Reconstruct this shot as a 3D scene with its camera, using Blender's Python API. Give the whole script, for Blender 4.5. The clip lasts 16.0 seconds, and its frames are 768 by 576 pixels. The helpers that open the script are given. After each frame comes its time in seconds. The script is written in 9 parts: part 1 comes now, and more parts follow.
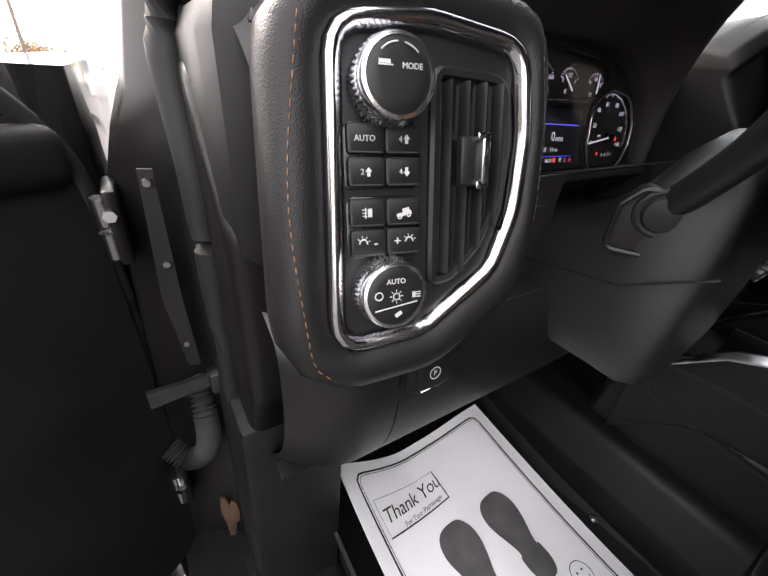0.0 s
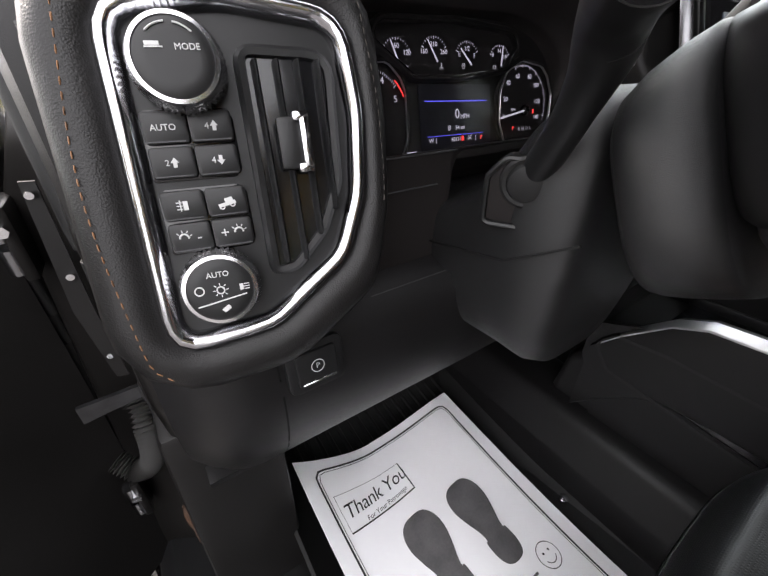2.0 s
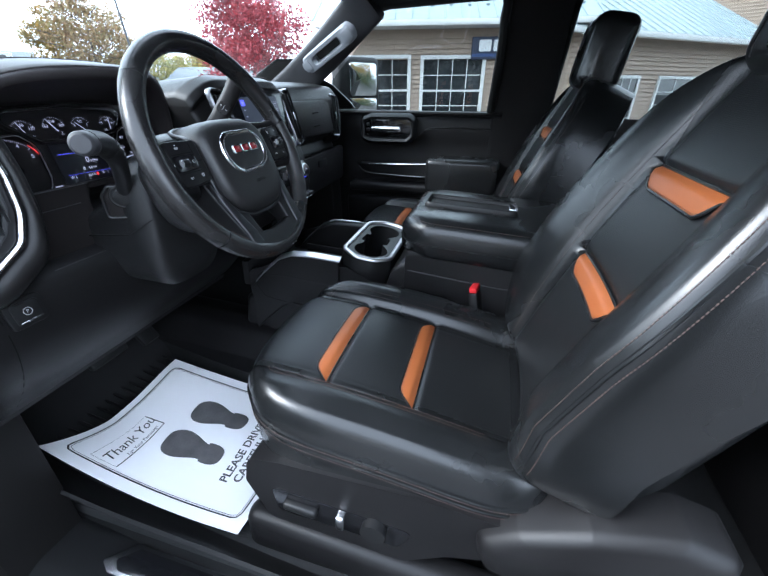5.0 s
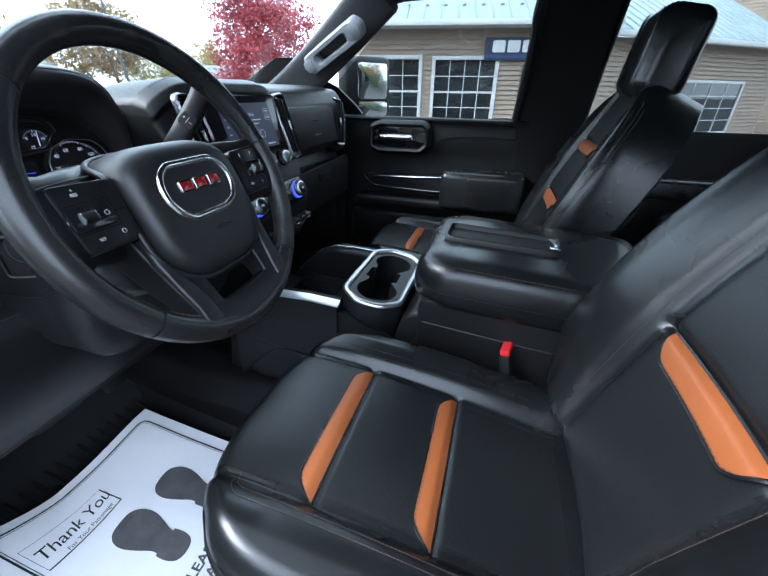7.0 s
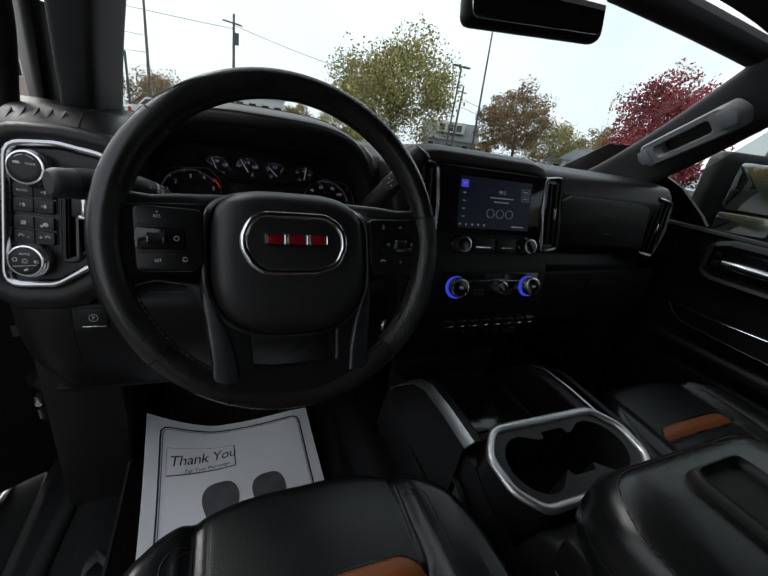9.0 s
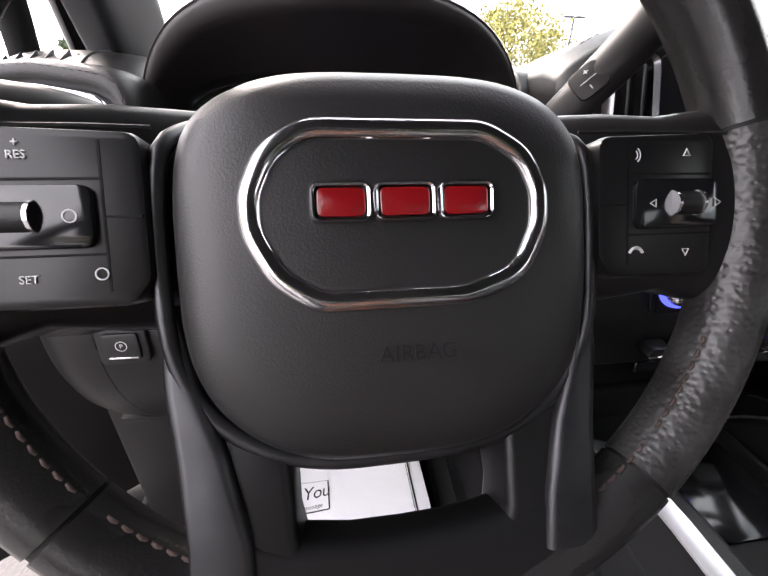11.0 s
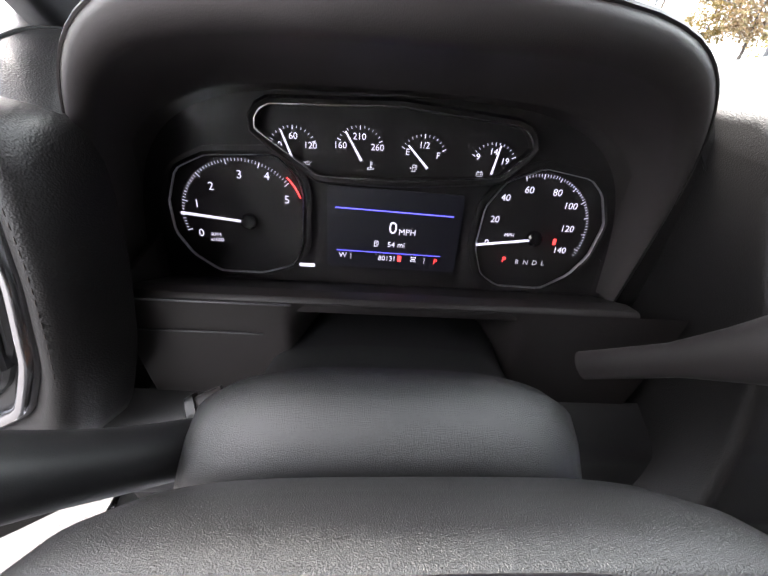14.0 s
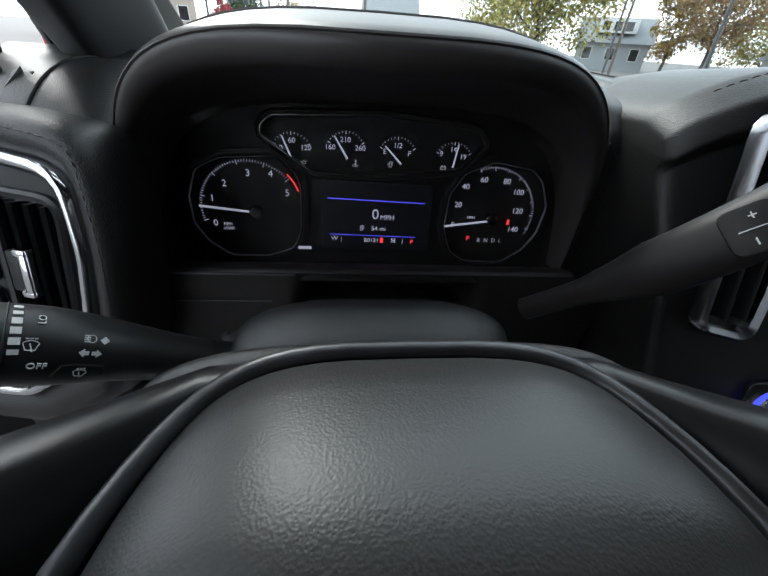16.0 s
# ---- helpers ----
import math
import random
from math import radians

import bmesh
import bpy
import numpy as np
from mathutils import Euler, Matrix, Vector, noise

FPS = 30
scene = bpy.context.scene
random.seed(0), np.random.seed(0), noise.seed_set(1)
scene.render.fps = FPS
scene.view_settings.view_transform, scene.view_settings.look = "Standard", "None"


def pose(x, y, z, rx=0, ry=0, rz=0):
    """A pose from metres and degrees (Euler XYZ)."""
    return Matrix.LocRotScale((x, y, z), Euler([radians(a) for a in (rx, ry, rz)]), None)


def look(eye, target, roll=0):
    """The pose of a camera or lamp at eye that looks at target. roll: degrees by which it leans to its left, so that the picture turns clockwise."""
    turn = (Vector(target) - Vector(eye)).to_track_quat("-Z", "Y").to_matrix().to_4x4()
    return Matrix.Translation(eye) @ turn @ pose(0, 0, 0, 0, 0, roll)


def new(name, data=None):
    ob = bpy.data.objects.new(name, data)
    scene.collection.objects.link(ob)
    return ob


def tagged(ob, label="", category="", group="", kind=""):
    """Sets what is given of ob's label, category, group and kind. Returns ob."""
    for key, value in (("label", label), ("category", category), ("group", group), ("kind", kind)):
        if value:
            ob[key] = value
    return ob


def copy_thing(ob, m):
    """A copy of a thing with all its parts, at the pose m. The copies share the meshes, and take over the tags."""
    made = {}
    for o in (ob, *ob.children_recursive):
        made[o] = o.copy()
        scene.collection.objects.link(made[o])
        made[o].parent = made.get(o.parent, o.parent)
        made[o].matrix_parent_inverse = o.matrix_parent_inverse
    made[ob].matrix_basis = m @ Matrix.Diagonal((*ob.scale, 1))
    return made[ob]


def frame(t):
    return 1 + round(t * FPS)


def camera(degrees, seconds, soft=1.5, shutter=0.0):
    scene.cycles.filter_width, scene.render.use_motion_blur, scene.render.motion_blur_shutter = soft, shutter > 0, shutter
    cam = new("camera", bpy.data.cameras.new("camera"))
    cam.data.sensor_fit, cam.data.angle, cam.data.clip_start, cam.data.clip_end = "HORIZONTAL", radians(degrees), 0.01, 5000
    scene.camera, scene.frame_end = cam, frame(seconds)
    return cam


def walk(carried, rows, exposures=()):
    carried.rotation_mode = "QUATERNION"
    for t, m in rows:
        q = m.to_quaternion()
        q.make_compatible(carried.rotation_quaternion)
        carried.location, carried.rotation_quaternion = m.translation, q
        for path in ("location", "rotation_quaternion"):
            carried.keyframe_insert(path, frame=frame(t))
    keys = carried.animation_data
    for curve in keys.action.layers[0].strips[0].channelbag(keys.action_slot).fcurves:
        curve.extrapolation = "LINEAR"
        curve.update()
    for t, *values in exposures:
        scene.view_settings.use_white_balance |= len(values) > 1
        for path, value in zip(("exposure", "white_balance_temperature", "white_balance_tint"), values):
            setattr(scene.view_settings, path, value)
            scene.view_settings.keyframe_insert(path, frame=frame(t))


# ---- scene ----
cam = camera(93.0, 16.0)
PATH = [
    (0, (-0.436, 0.069, 1.443), (0.538, 1.547, 0.512), 2.9),
    (0.5, (-0.396, 0.082, 1.445), (0.491, 1.628, 0.538), 1.1),
    (1, (-0.355, 0.087, 1.436), (0.449, 1.678, 0.529), 0.1),
    (1.5, (-0.332, 0.070, 1.430), (0.494, 1.637, 0.503), -0.8),
    (2, (-0.339, 0.013, 1.435), (0.620, 1.487, 0.482), -1.9),
    (2.5, (-0.381, -0.059, 1.442), (0.836, 1.208, 0.485), -0.7),
    (3, (-0.387, -0.151, 1.431), (1.032, 0.894, 0.487), -1.2),
    (3.5, (-0.421, -0.250, 1.420), (1.152, 0.446, 0.400), -0.5),
    (4, (-0.530, -0.379, 1.466), (1.098, 0.152, 0.432), -0.7),
    (4.2, (-0.577, -0.419, 1.483), (1.074, 0.079, 0.470), -1.0),
    (6.3, (-0.475, -0.418, 1.551), (1.255, 0.046, 0.662), 1.5),
    (6.5, (-0.443, -0.402, 1.550), (1.290, 0.041, 0.656), 2.0),
    (7, (-0.353, -0.350, 1.542), (1.333, 0.161, 0.594), 0.5),
    (7.5, (-0.258, -0.317, 1.526), (1.259, 0.484, 0.497), 4.8),
    (8, (-0.159, -0.355, 1.531), (1.116, 0.832, 0.548), 9.0),
    (8.5, (-0.078, -0.386, 1.539), (0.944, 1.126, 0.722), 7.7),
    (9, (-0.053, -0.397, 1.559), (0.739, 1.281, 0.813), 9.0),
    (9.2, (-0.047, -0.398, 1.564), (0.706, 1.297, 0.816), 9.0),
    (11.3, (-0.005, -0.104, 1.466), (0.210, 1.673, 0.573), 1.2),
    (11.5, (-0.004, -0.096, 1.478), (0.182, 1.661, 0.541), 1.7),
    (12, (0.004, -0.057, 1.529), (0.069, 1.654, 0.494), 1.8),
    (12.5, (0.008, -0.008, 1.555), (0.048, 1.654, 0.445), 3.5),
    (13, (0.002, 0.046, 1.552), (0.100, 1.691, 0.418), 5.0),
    (13.5, (-0.000, 0.073, 1.554), (0.099, 1.708, 0.406), 4.7),
    (14, (-0.004, 0.086, 1.552), (0.104, 1.710, 0.390), 4.9),
    (14.5, (-0.003, 0.090, 1.551), (0.109, 1.710, 0.385), 4.9),
    (15, (-0.001, 0.091, 1.552), (0.104, 1.720, 0.396), 4.7),
    (15.5, (0.000, 0.064, 1.558), (0.118, 1.703, 0.418), 4.5),
    (16, (-0.005, 0.010, 1.563), (0.169, 1.657, 0.442), 4.1),
]
EXPO = [
    (0.0, 2.5, 7000, 17), (0.5, 2.35, 7000, 17), (1.5, 2.4, 7000, 17), (2.0, 2.45, 6900, 15), (2.6, 2.55, 6600, 13), (3.4, 2.95, 5700, 9), (4.2, 2.8, 5550, 8), (6.4, 2.3, 5450, 8), (7.0, 2.5, 5400, 7), (8.0, 2.4, 5350, 6), (8.6, 0.85, 6200, 8), (9.2, 0.45, 6400, 8),
    (11.0, 3.0, 6900, 20), (12.0, 2.9, 6600, 15), (12.5, 2.75, 6450, 12), (13.0, 2.9, 6500, 13), (13.5, 2.9, 6600, 14), (14.0, 3.75, 6700, 15), (14.5, 4.15, 6700, 15), (15.0, 4.0, 6600, 14), (15.5, 3.0, 6300, 10), (16.0, 1.9, 6150, 6),
]
walk(cam, [(t, look(eye, target, roll)) for t, eye, target, roll in PATH], EXPO)

# ---- light: an overcast sky, bright and nearly white, with a weak wide sun ----
world = bpy.data.worlds.new("overcast_sky")
scene.world = world
world.use_nodes = True
wn, wl = world.node_tree.nodes, world.node_tree.links
sky = wn.new("ShaderNodeTexSky")
sky.sky_type = "NISHITA"
sky.sun_disc = False
sky.sun_elevation, sky.sun_rotation = radians(38), radians(-30)
sky.air_density, sky.dust_density, sky.ozone_density = 1.0, 4.0, 1.0
cloud = wn.new("ShaderNodeTexNoise")
cloud.inputs["Scale"].default_value, cloud.inputs["Detail"].default_value = 2.2, 5
cmix = wn.new("ShaderNodeMix")
cmix.data_type = "RGBA"
ramp = wn.new("ShaderNodeValToRGB")
ramp.color_ramp.elements[0].position, ramp.color_ramp.elements[1].position = 0.35, 0.75
ramp.color_ramp.elements[0].color, ramp.color_ramp.elements[1].color = (8.6, 9.2, 10.0, 1), (11.0, 11.2, 11.4, 1)
cmix.inputs["Factor"].default_value = 0.85
wl.new(cloud.outputs["Fac"], ramp.inputs["Fac"])
wl.new(sky.outputs["Color"], cmix.inputs["A"])
wl.new(ramp.outputs["Color"], cmix.inputs["B"])
wl.new(cmix.outputs["Result"], wn["Background"].inputs["Color"])
wn["Background"].inputs["Strength"].default_value = 0.105

sun_data = bpy.data.lights.new("sun", "SUN")
sun_data.energy, sun_data.angle, sun_data.color = 1.2, radians(25), (1.0, 0.96, 0.9)
sun = new("sun", sun_data)
sun.matrix_world = look((-20, 30, 30), (0, 0, 0))

# ---- materials ----
MATS = {}


def mat(name, color, rough=0.5, metal=0.0, var=0.15, grain=0.0, gscale=900.0, blotch=6.0, bump=0.0, bscale=900.0, spec=0.5, coat=0.0, voro=False, dust=0.0, objrand=0.0):
    """A procedural surface: large blotches and fine grain in colour and gloss, fine relief."""
    if name in MATS:
        return MATS[name]
    m = bpy.data.materials.new(name)
    m.use_nodes = True
    n, l = m.node_tree.nodes, m.node_tree.links
    b = n["Principled BSDF"]
    b.inputs["Metallic"].default_value = metal
    b.inputs["Specular IOR Level"].default_value = spec
    b.inputs["Coat Weight"].default_value = coat
    b.inputs["Coat Roughness"].default_value = 0.08
    co = n.new("ShaderNodeTexCoord")
    n1 = n.new("ShaderNodeTexNoise")
    n1.inputs["Scale"].default_value, n1.inputs["Detail"].default_value = blotch, 4
    n2 = n.new("ShaderNodeTexNoise")
    n2.inputs["Scale"].default_value, n2.inputs["Detail"].default_value = gscale, 3
    l.new(co.outputs["Object"], n1.inputs["Vector"])
    l.new(co.outputs["Object"], n2.inputs["Vector"])
    add = n.new("ShaderNodeMath")
    add.operation = "MULTIPLY_ADD"
    l.new(n2.outputs["Fac"], add.inputs[0])
    add.inputs[1].default_value = grain
    l.new(n1.outputs["Fac"], add.inputs[2])
    rp = n.new("ShaderNodeMapRange")
    rp.inputs["From Min"].default_value, rp.inputs["From Max"].default_value = 0.3 + grain * 0.3, 0.7 + grain * 0.7
    l.new(add.outputs[0], rp.inputs["Value"])
    mx = n.new("ShaderNodeMix")
    mx.data_type = "RGBA"
    lo = [max(0.0, c * (1 - var)) for c in color]
    hi = [min(1.0, c * (1 + var) + dust) for c in color]
    mx.inputs["A"].default_value, mx.inputs["B"].default_value = (*lo, 1), (*hi, 1)
    l.new(rp.outputs["Result"], mx.inputs["Factor"])
    col = mx.outputs["Result"]
    if objrand:
        oi = n.new("ShaderNodeObjectInfo")
        hv = n.new("ShaderNodeHueSaturation")
        mr = n.new("ShaderNodeMapRange")
        mr.inputs["To Min"].default_value, mr.inputs["To Max"].default_value = 1 - objrand, 1 + objrand
        l.new(oi.outputs["Random"], mr.inputs["Value"])
        l.new(mr.outputs["Result"], hv.inputs["Value"])
        l.new(col, hv.inputs["Color"])
        col = hv.outputs["Color"]
    l.new(col, b.inputs["Base Color"])
    rr = n.new("ShaderNodeMapRange")
    rr.inputs["To Min"].default_value, rr.inputs["To Max"].default_value = max(0.02, rough * 0.85), min(1.0, rough * 1.15)
    l.new(n1.outputs["Fac"], rr.inputs["Value"])
    l.new(rr.outputs["Result"], b.inputs["Roughness"])
    if bump:
        bp = n.new("ShaderNodeBump")
        bp.inputs["Strength"].default_value, bp.inputs["Distance"].default_value = bump, 0.0006
        if voro:
            tex = n.new("ShaderNodeTexVoronoi")
            tex.feature = "SMOOTH_F1"
            tex.inputs["Scale"].default_value = bscale
            l.new(co.outputs["Object"], tex.inputs["Vector"])
            l.new(tex.outputs["Distance"], bp.inputs["Height"])
        else:
            tex = n.new("ShaderNodeTexNoise")
            tex.inputs["Scale"].default_value, tex.inputs["Detail"].default_value = bscale, 2
            l.new(co.outputs["Object"], tex.inputs["Vector"])
            l.new(tex.outputs["Fac"], bp.inputs["Height"])
        l.new(bp.outputs["Normal"], b.inputs["Normal"])
    MATS[name] = m
    return m


def perforate(m, scale, strength):
    """Rows of small dark holes in a leather."""
    n, l = m.node_tree.nodes, m.node_tree.links
    b = n["Principled BSDF"]
    co = n.new("ShaderNodeTexCoord")
    vo = n.new("ShaderNodeTexVoronoi")
    vo.inputs["Scale"].default_value, vo.inputs["Randomness"].default_value = scale, 0.0
    vo.voronoi_dimensions = "2D"
    sp = n.new("ShaderNodeSeparateXYZ")
    sb = n.new("ShaderNodeMath")
    sb.operation = "SUBTRACT"
    cb = n.new("ShaderNodeCombineXYZ")
    l.new(co.outputs["Object"], sp.inputs[0])
    l.new(sp.outputs["Z"], sb.inputs[0])
    l.new(sp.outputs["Y"], sb.inputs[1])
    l.new(sp.outputs["X"], cb.inputs["X"])
    l.new(sb.outputs[0], cb.inputs["Y"])
    l.new(cb.outputs[0], vo.inputs["Vector"])
    mr = n.new("ShaderNodeMapRange")
    mr.inputs["From Min"].default_value, mr.inputs["From Max"].default_value = 0.22, 0.32
    mr.inputs["To Min"].default_value, mr.inputs["To Max"].default_value = 0.0, 1.0
    l.new(vo.outputs["Distance"], mr.inputs["Value"])
    bp = n.new("ShaderNodeBump")
    bp.inputs["Strength"].default_value, bp.inputs["Distance"].default_value = strength, 0.0008
    l.new(mr.outputs["Result"], bp.inputs["Height"])
    old = b.inputs["Normal"].links[0].from_socket
    l.new(old, bp.inputs["Normal"])
    l.new(bp.outputs["Normal"], b.inputs["Normal"])
    return m


def glow(name, color, strength):
    m = bpy.data.materials.new(name)
    m.use_nodes = True
    b = m.node_tree.nodes["Principled BSDF"]
    b.inputs["Base Color"].default_value = (*[c * 0.3 for c in color], 1)
    b.inputs["Emission Color"].default_value = (*color, 1)
    b.inputs["Emission Strength"].default_value = strength
    b.inputs["Roughness"].default_value = 0.4
    MATS[name] = m
    return m


def glass(name, tint=(1, 1, 1), rough=0.0, base=0.035):
    m = bpy.data.materials.new(name)
    m.use_nodes = True
    n, l = m.node_tree.nodes, m.node_tree.links
    n.remove(n["Principled BSDF"])
    tr, gl, mx, fr = (n.new("ShaderNode" + k) for k in ("BsdfTransparent", "BsdfGlossy", "MixShader", "LayerWeight"))
    tr.inputs["Color"].default_value = (*tint, 1)
    gl.inputs["Roughness"].default_value = rough
    fr.inputs["Blend"].default_value = 0.5
    pw = n.new("ShaderNodeMath")
    pw.operation = "POWER"
    pw.inputs[1].default_value = 4.0
    l.new(fr.outputs["Facing"], pw.inputs[0])
    ma = n.new("ShaderNodeMath")
    ma.operation = "MULTIPLY_ADD"
    ma.inputs[1].default_value, ma.inputs[2].default_value = 0.6, base
    l.new(pw.outputs[0], ma.inputs[0])
    l.new(ma.outputs[0], mx.inputs["Fac"])
    l.new(tr.outputs["BSDF"], mx.inputs[1])
    l.new(gl.outputs["BSDF"], mx.inputs[2])
    l.new(mx.outputs["Shader"], n["Material Output"].inputs["Surface"])
    MATS[name] = m
    return m


PLASTIC = mat("dash_plastic", (0.0078, 0.0074, 0.0078), 0.42, bump=0.30, bscale=1500, dust=0.002, spec=0.27)
PLASTIC_S = mat("smooth_plastic", (0.009, 0.009, 0.0095), 0.40, bump=0.1, bscale=2500, dust=0.002, spec=0.32)
GREY_PLASTIC = mat("grey_plastic", (0.030, 0.030, 0.033), 0.5, bump=0.3, bscale=1500, dust=0.006)
PIANO = mat("gloss_black", (0.008, 0.008, 0.009), 0.12, spec=0.5, var=0.2)
LEATHER = mat("black_leather", (0.0082, 0.0087, 0.0092), 0.27, bump=0.17, bscale=1000, voro=True, dust=0.002)
LEATHER_PERF = perforate(mat("perforated_leather", (0.0085, 0.009, 0.0095), 0.33, bump=0.25, bscale=900, voro=True, dust=0.002), 360, 0.25)
TRIM_LINE = mat("satin_dark_trim", (0.055, 0.055, 0.058), 0.38, metal=0.85, var=0.25, blotch=40)
LEATHER_RIM = mat("worn_rim_leather", (0.012, 0.0115, 0.0115), 0.25, bump=0.25, bscale=900, blotch=18, dust=0.008)
LEATHER_WORN = mat("cracked_rim_leather", (0.014, 0.013, 0.0125), 0.36, bump=1.0, bscale=420, blotch=40, dust=0.03, voro=True)
DASH_LEATHER = mat("dash_leather", (0.0088, 0.0083, 0.0084), 0.40, bump=0.40, bscale=1200, voro=True, dust=0.001, spec=0.28)
PAD_SKIN = mat("airbag_skin", (0.0098, 0.0094, 0.0097), 0.43, bump=0.17, bscale=1500, voro=True, dust=0.004)
JAMB = mat("black_jamb_paint", (0.0055, 0.005, 0.0048), 0.34, var=0.5, bump=0.1, bscale=300, dust=0.001, spec=0.2)
DARK_TRIM = mat("dark_grained_trim", (0.0058, 0.0053, 0.0052), 0.5, var=0.25, bump=0.5, bscale=1100, dust=0.002, spec=0.22)
ORANGE = mat("orange_leather", (0.29, 0.085, 0.024), 0.40, bump=0.3, bscale=800, voro=True, var=0.12)
THREAD = mat("brown_thread", (0.058, 0.036, 0.030), 0.7, var=0.3, blotch=60)
THREAD_D = mat("dark_thread", (0.035, 0.028, 0.024), 0.7, var=0.3, blotch=60)
THREAD_O = mat("orange_thread", (0.20, 0.092, 0.038), 0.7, var=0.3, blotch=60)
CHROME = mat("satin_chrome", (0.75, 0.75, 0.77), 0.2, metal=1.0, var=0.06, bump=0.03, bscale=300)
CHROME_B = mat("bright_chrome", (0.58, 0.58, 0.60), 0.13, metal=1.0, var=0.04)
FRAME_CHROME = mat("brushed_frame_chrome", (0.46, 0.46, 0.48), 0.15, metal=1.0, var=0.05, bump=0.03, bscale=500)
RING_CHROME = mat("ring_chrome", (0.80, 0.80, 0.82), 0.17, metal=1.0, var=0.05, bump=0.03, bscale=500)
HOOD_SKIN = mat("hood_skin", (0.036, 0.032, 0.032), 0.42, bump=0.10, bscale=2400, voro=True, spec=0.36)
GRAINED = mat("speckled_grain_plastic", (0.0095, 0.0095, 0.0100), 0.32, var=0.5, grain=1.8, gscale=1500, bump=0.6, bscale=3000, dust=0.004, spec=0.5)
SATIN = mat("satin_silver", (0.66, 0.66, 0.68), 0.36, metal=1.0, var=0.06, bump=0.04, bscale=900)
CUP_BLACK = mat("cup_black_plastic", (0.0035, 0.0035, 0.0038), 0.75, bump=0.1, bscale=900, spec=0.2)
SPOKE_SKIN = mat("spoke_plastic", (0.0075, 0.0073, 0.0078), 0.32, bump=0.08, bscale=2400, dust=0.001, spec=0.27)
LEVER = mat("lever_plastic", (0.014, 0.0122, 0.0122), 0.46, bump=0.1, bscale=2000, spec=0.22)
DARK_CHROME = mat("dark_chrome", (0.22, 0.22, 0.23), 0.25, metal=1.0, var=0.1)
RUBBER = mat("rubber", (0.0075, 0.0075, 0.0076), 0.6, bump=0.3, bscale=1200, dust=0.002, spec=0.3)
CARPET = mat("black_carpet", (0.009, 0.009, 0.0095), 0.95, bump=1.0, bscale=1600, var=0.4)
PAPER = mat("white_paper", (0.84, 0.84, 0.86), 0.75, var=0.03, bump=0.08, bscale=400)
INK = mat("black_ink", (0.02, 0.02, 0.022), 0.7, var=0.2)
INK_GREY = mat("grey_print", (0.085, 0.082, 0.085), 0.75, var=0.35, blotch=25, grain=0.3, gscale=300)
WHITE_PRINT = mat("white_print", (0.50, 0.50, 0.50), 0.6, var=0.05)
BODY_BLACK = mat("black_car_paint", (0.008, 0.0075, 0.0075), 0.14, coat=0.6, var=0.3, dust=0.003)
HEADLINER = mat("dark_headliner", (0.014, 0.014, 0.015), 0.95, bump=0.6, bscale=1800)
HANDLE_GREY = mat("grey_trim_plastic", (0.2, 0.21, 0.23), 0.5, bump=0.15, bscale=1500, var=0.06)
RED = mat("red_plastic", (0.62, 0.02, 0.025), 0.35, var=0.1)
BADGE_RED = mat("red_enamel", (0.24, 0.006, 0.009), 0.25, coat=0.5, var=0.2)
LIT_WHITE = glow("lit_white", (0.80, 0.79, 1.0), 0.11)
LIT_DIM = glow("lit_dim_white", (0.8, 0.8, 0.95), 0.07)
LIT_BLUE = glow("lit_blue", (0.1, 0.1, 0.9), 0.3)
LIT_RED = glow("lit_red", (0.9, 0.05, 0.05), 0.3)
SCREEN_BLUE = glow("screen_blue", (0.010, 0.013, 0.038), 0.10)
SCREEN_DARK = glow("screen_dark", (0.006, 0.006, 0.010), 0.06)
RING_BLUE = glow("ring_blue", (0.06, 0.08, 1.0), 0.4)
LIT_GREEN = glow("lit_green", (0.1, 0.9, 0.15), 1.0)
GLASS = glass("clear_glass", (0.93, 0.96, 0.95))
GLASS_SIDE = glass("side_glass", (0.66, 0.69, 0.68))
GLASS_CL = glass("cover_glass", (0.94, 0.94, 0.94), 0.02, 0.002)
MIRROR = mat("mirror_glass", (0.8, 0.82, 0.82), 0.02, metal=1.0, var=0.01)

# ---- mesh tools ----


def basis(o, ex, ey):
    """A pose at o with its x along ex and its y near ey."""
    ex = Vector(ex).normalized()
    ez = ex.cross(Vector(ey)).normalized()
    ey = ez.cross(ex)
    return Matrix(((ex.x, ey.x, ez.x, o[0]), (ex.y, ey.y, ez.y, o[1]), (ex.z, ey.z, ez.z, o[2]), (0, 0, 0, 1)))


# the cab is drawn up in two frames: the world, and that of the driver's place, which is larger by SIZE
SIZE = 1.24
NEAR = Matrix.Translation((0, 0.248, 1.393)) @ pose(0, 0, 0, 3.28) @ Matrix.Scale(SIZE, 4) @ Matrix.Translation((0, -0.2, -1.45))
WORLD = Matrix.Identity(4)
space = [WORLD]


def shifted(x, y, z):
    """The driver's frame with what follows moved by x, y, z."""
    return NEAR @ Matrix.Translation((x, y, z))


def outward(bm):
    """Takes a form drawn in the world into the driver's frame."""
    bm.transform(NEAR.inverted())
    return bm


def thing(name, label, category, m=None, group="", kind=""):
    e = new(name)
    e.empty_display_size = 0.05
    e.matrix_world = space[0] if m is None else space[0] @ m
    return tagged(e, label, category, group, kind)


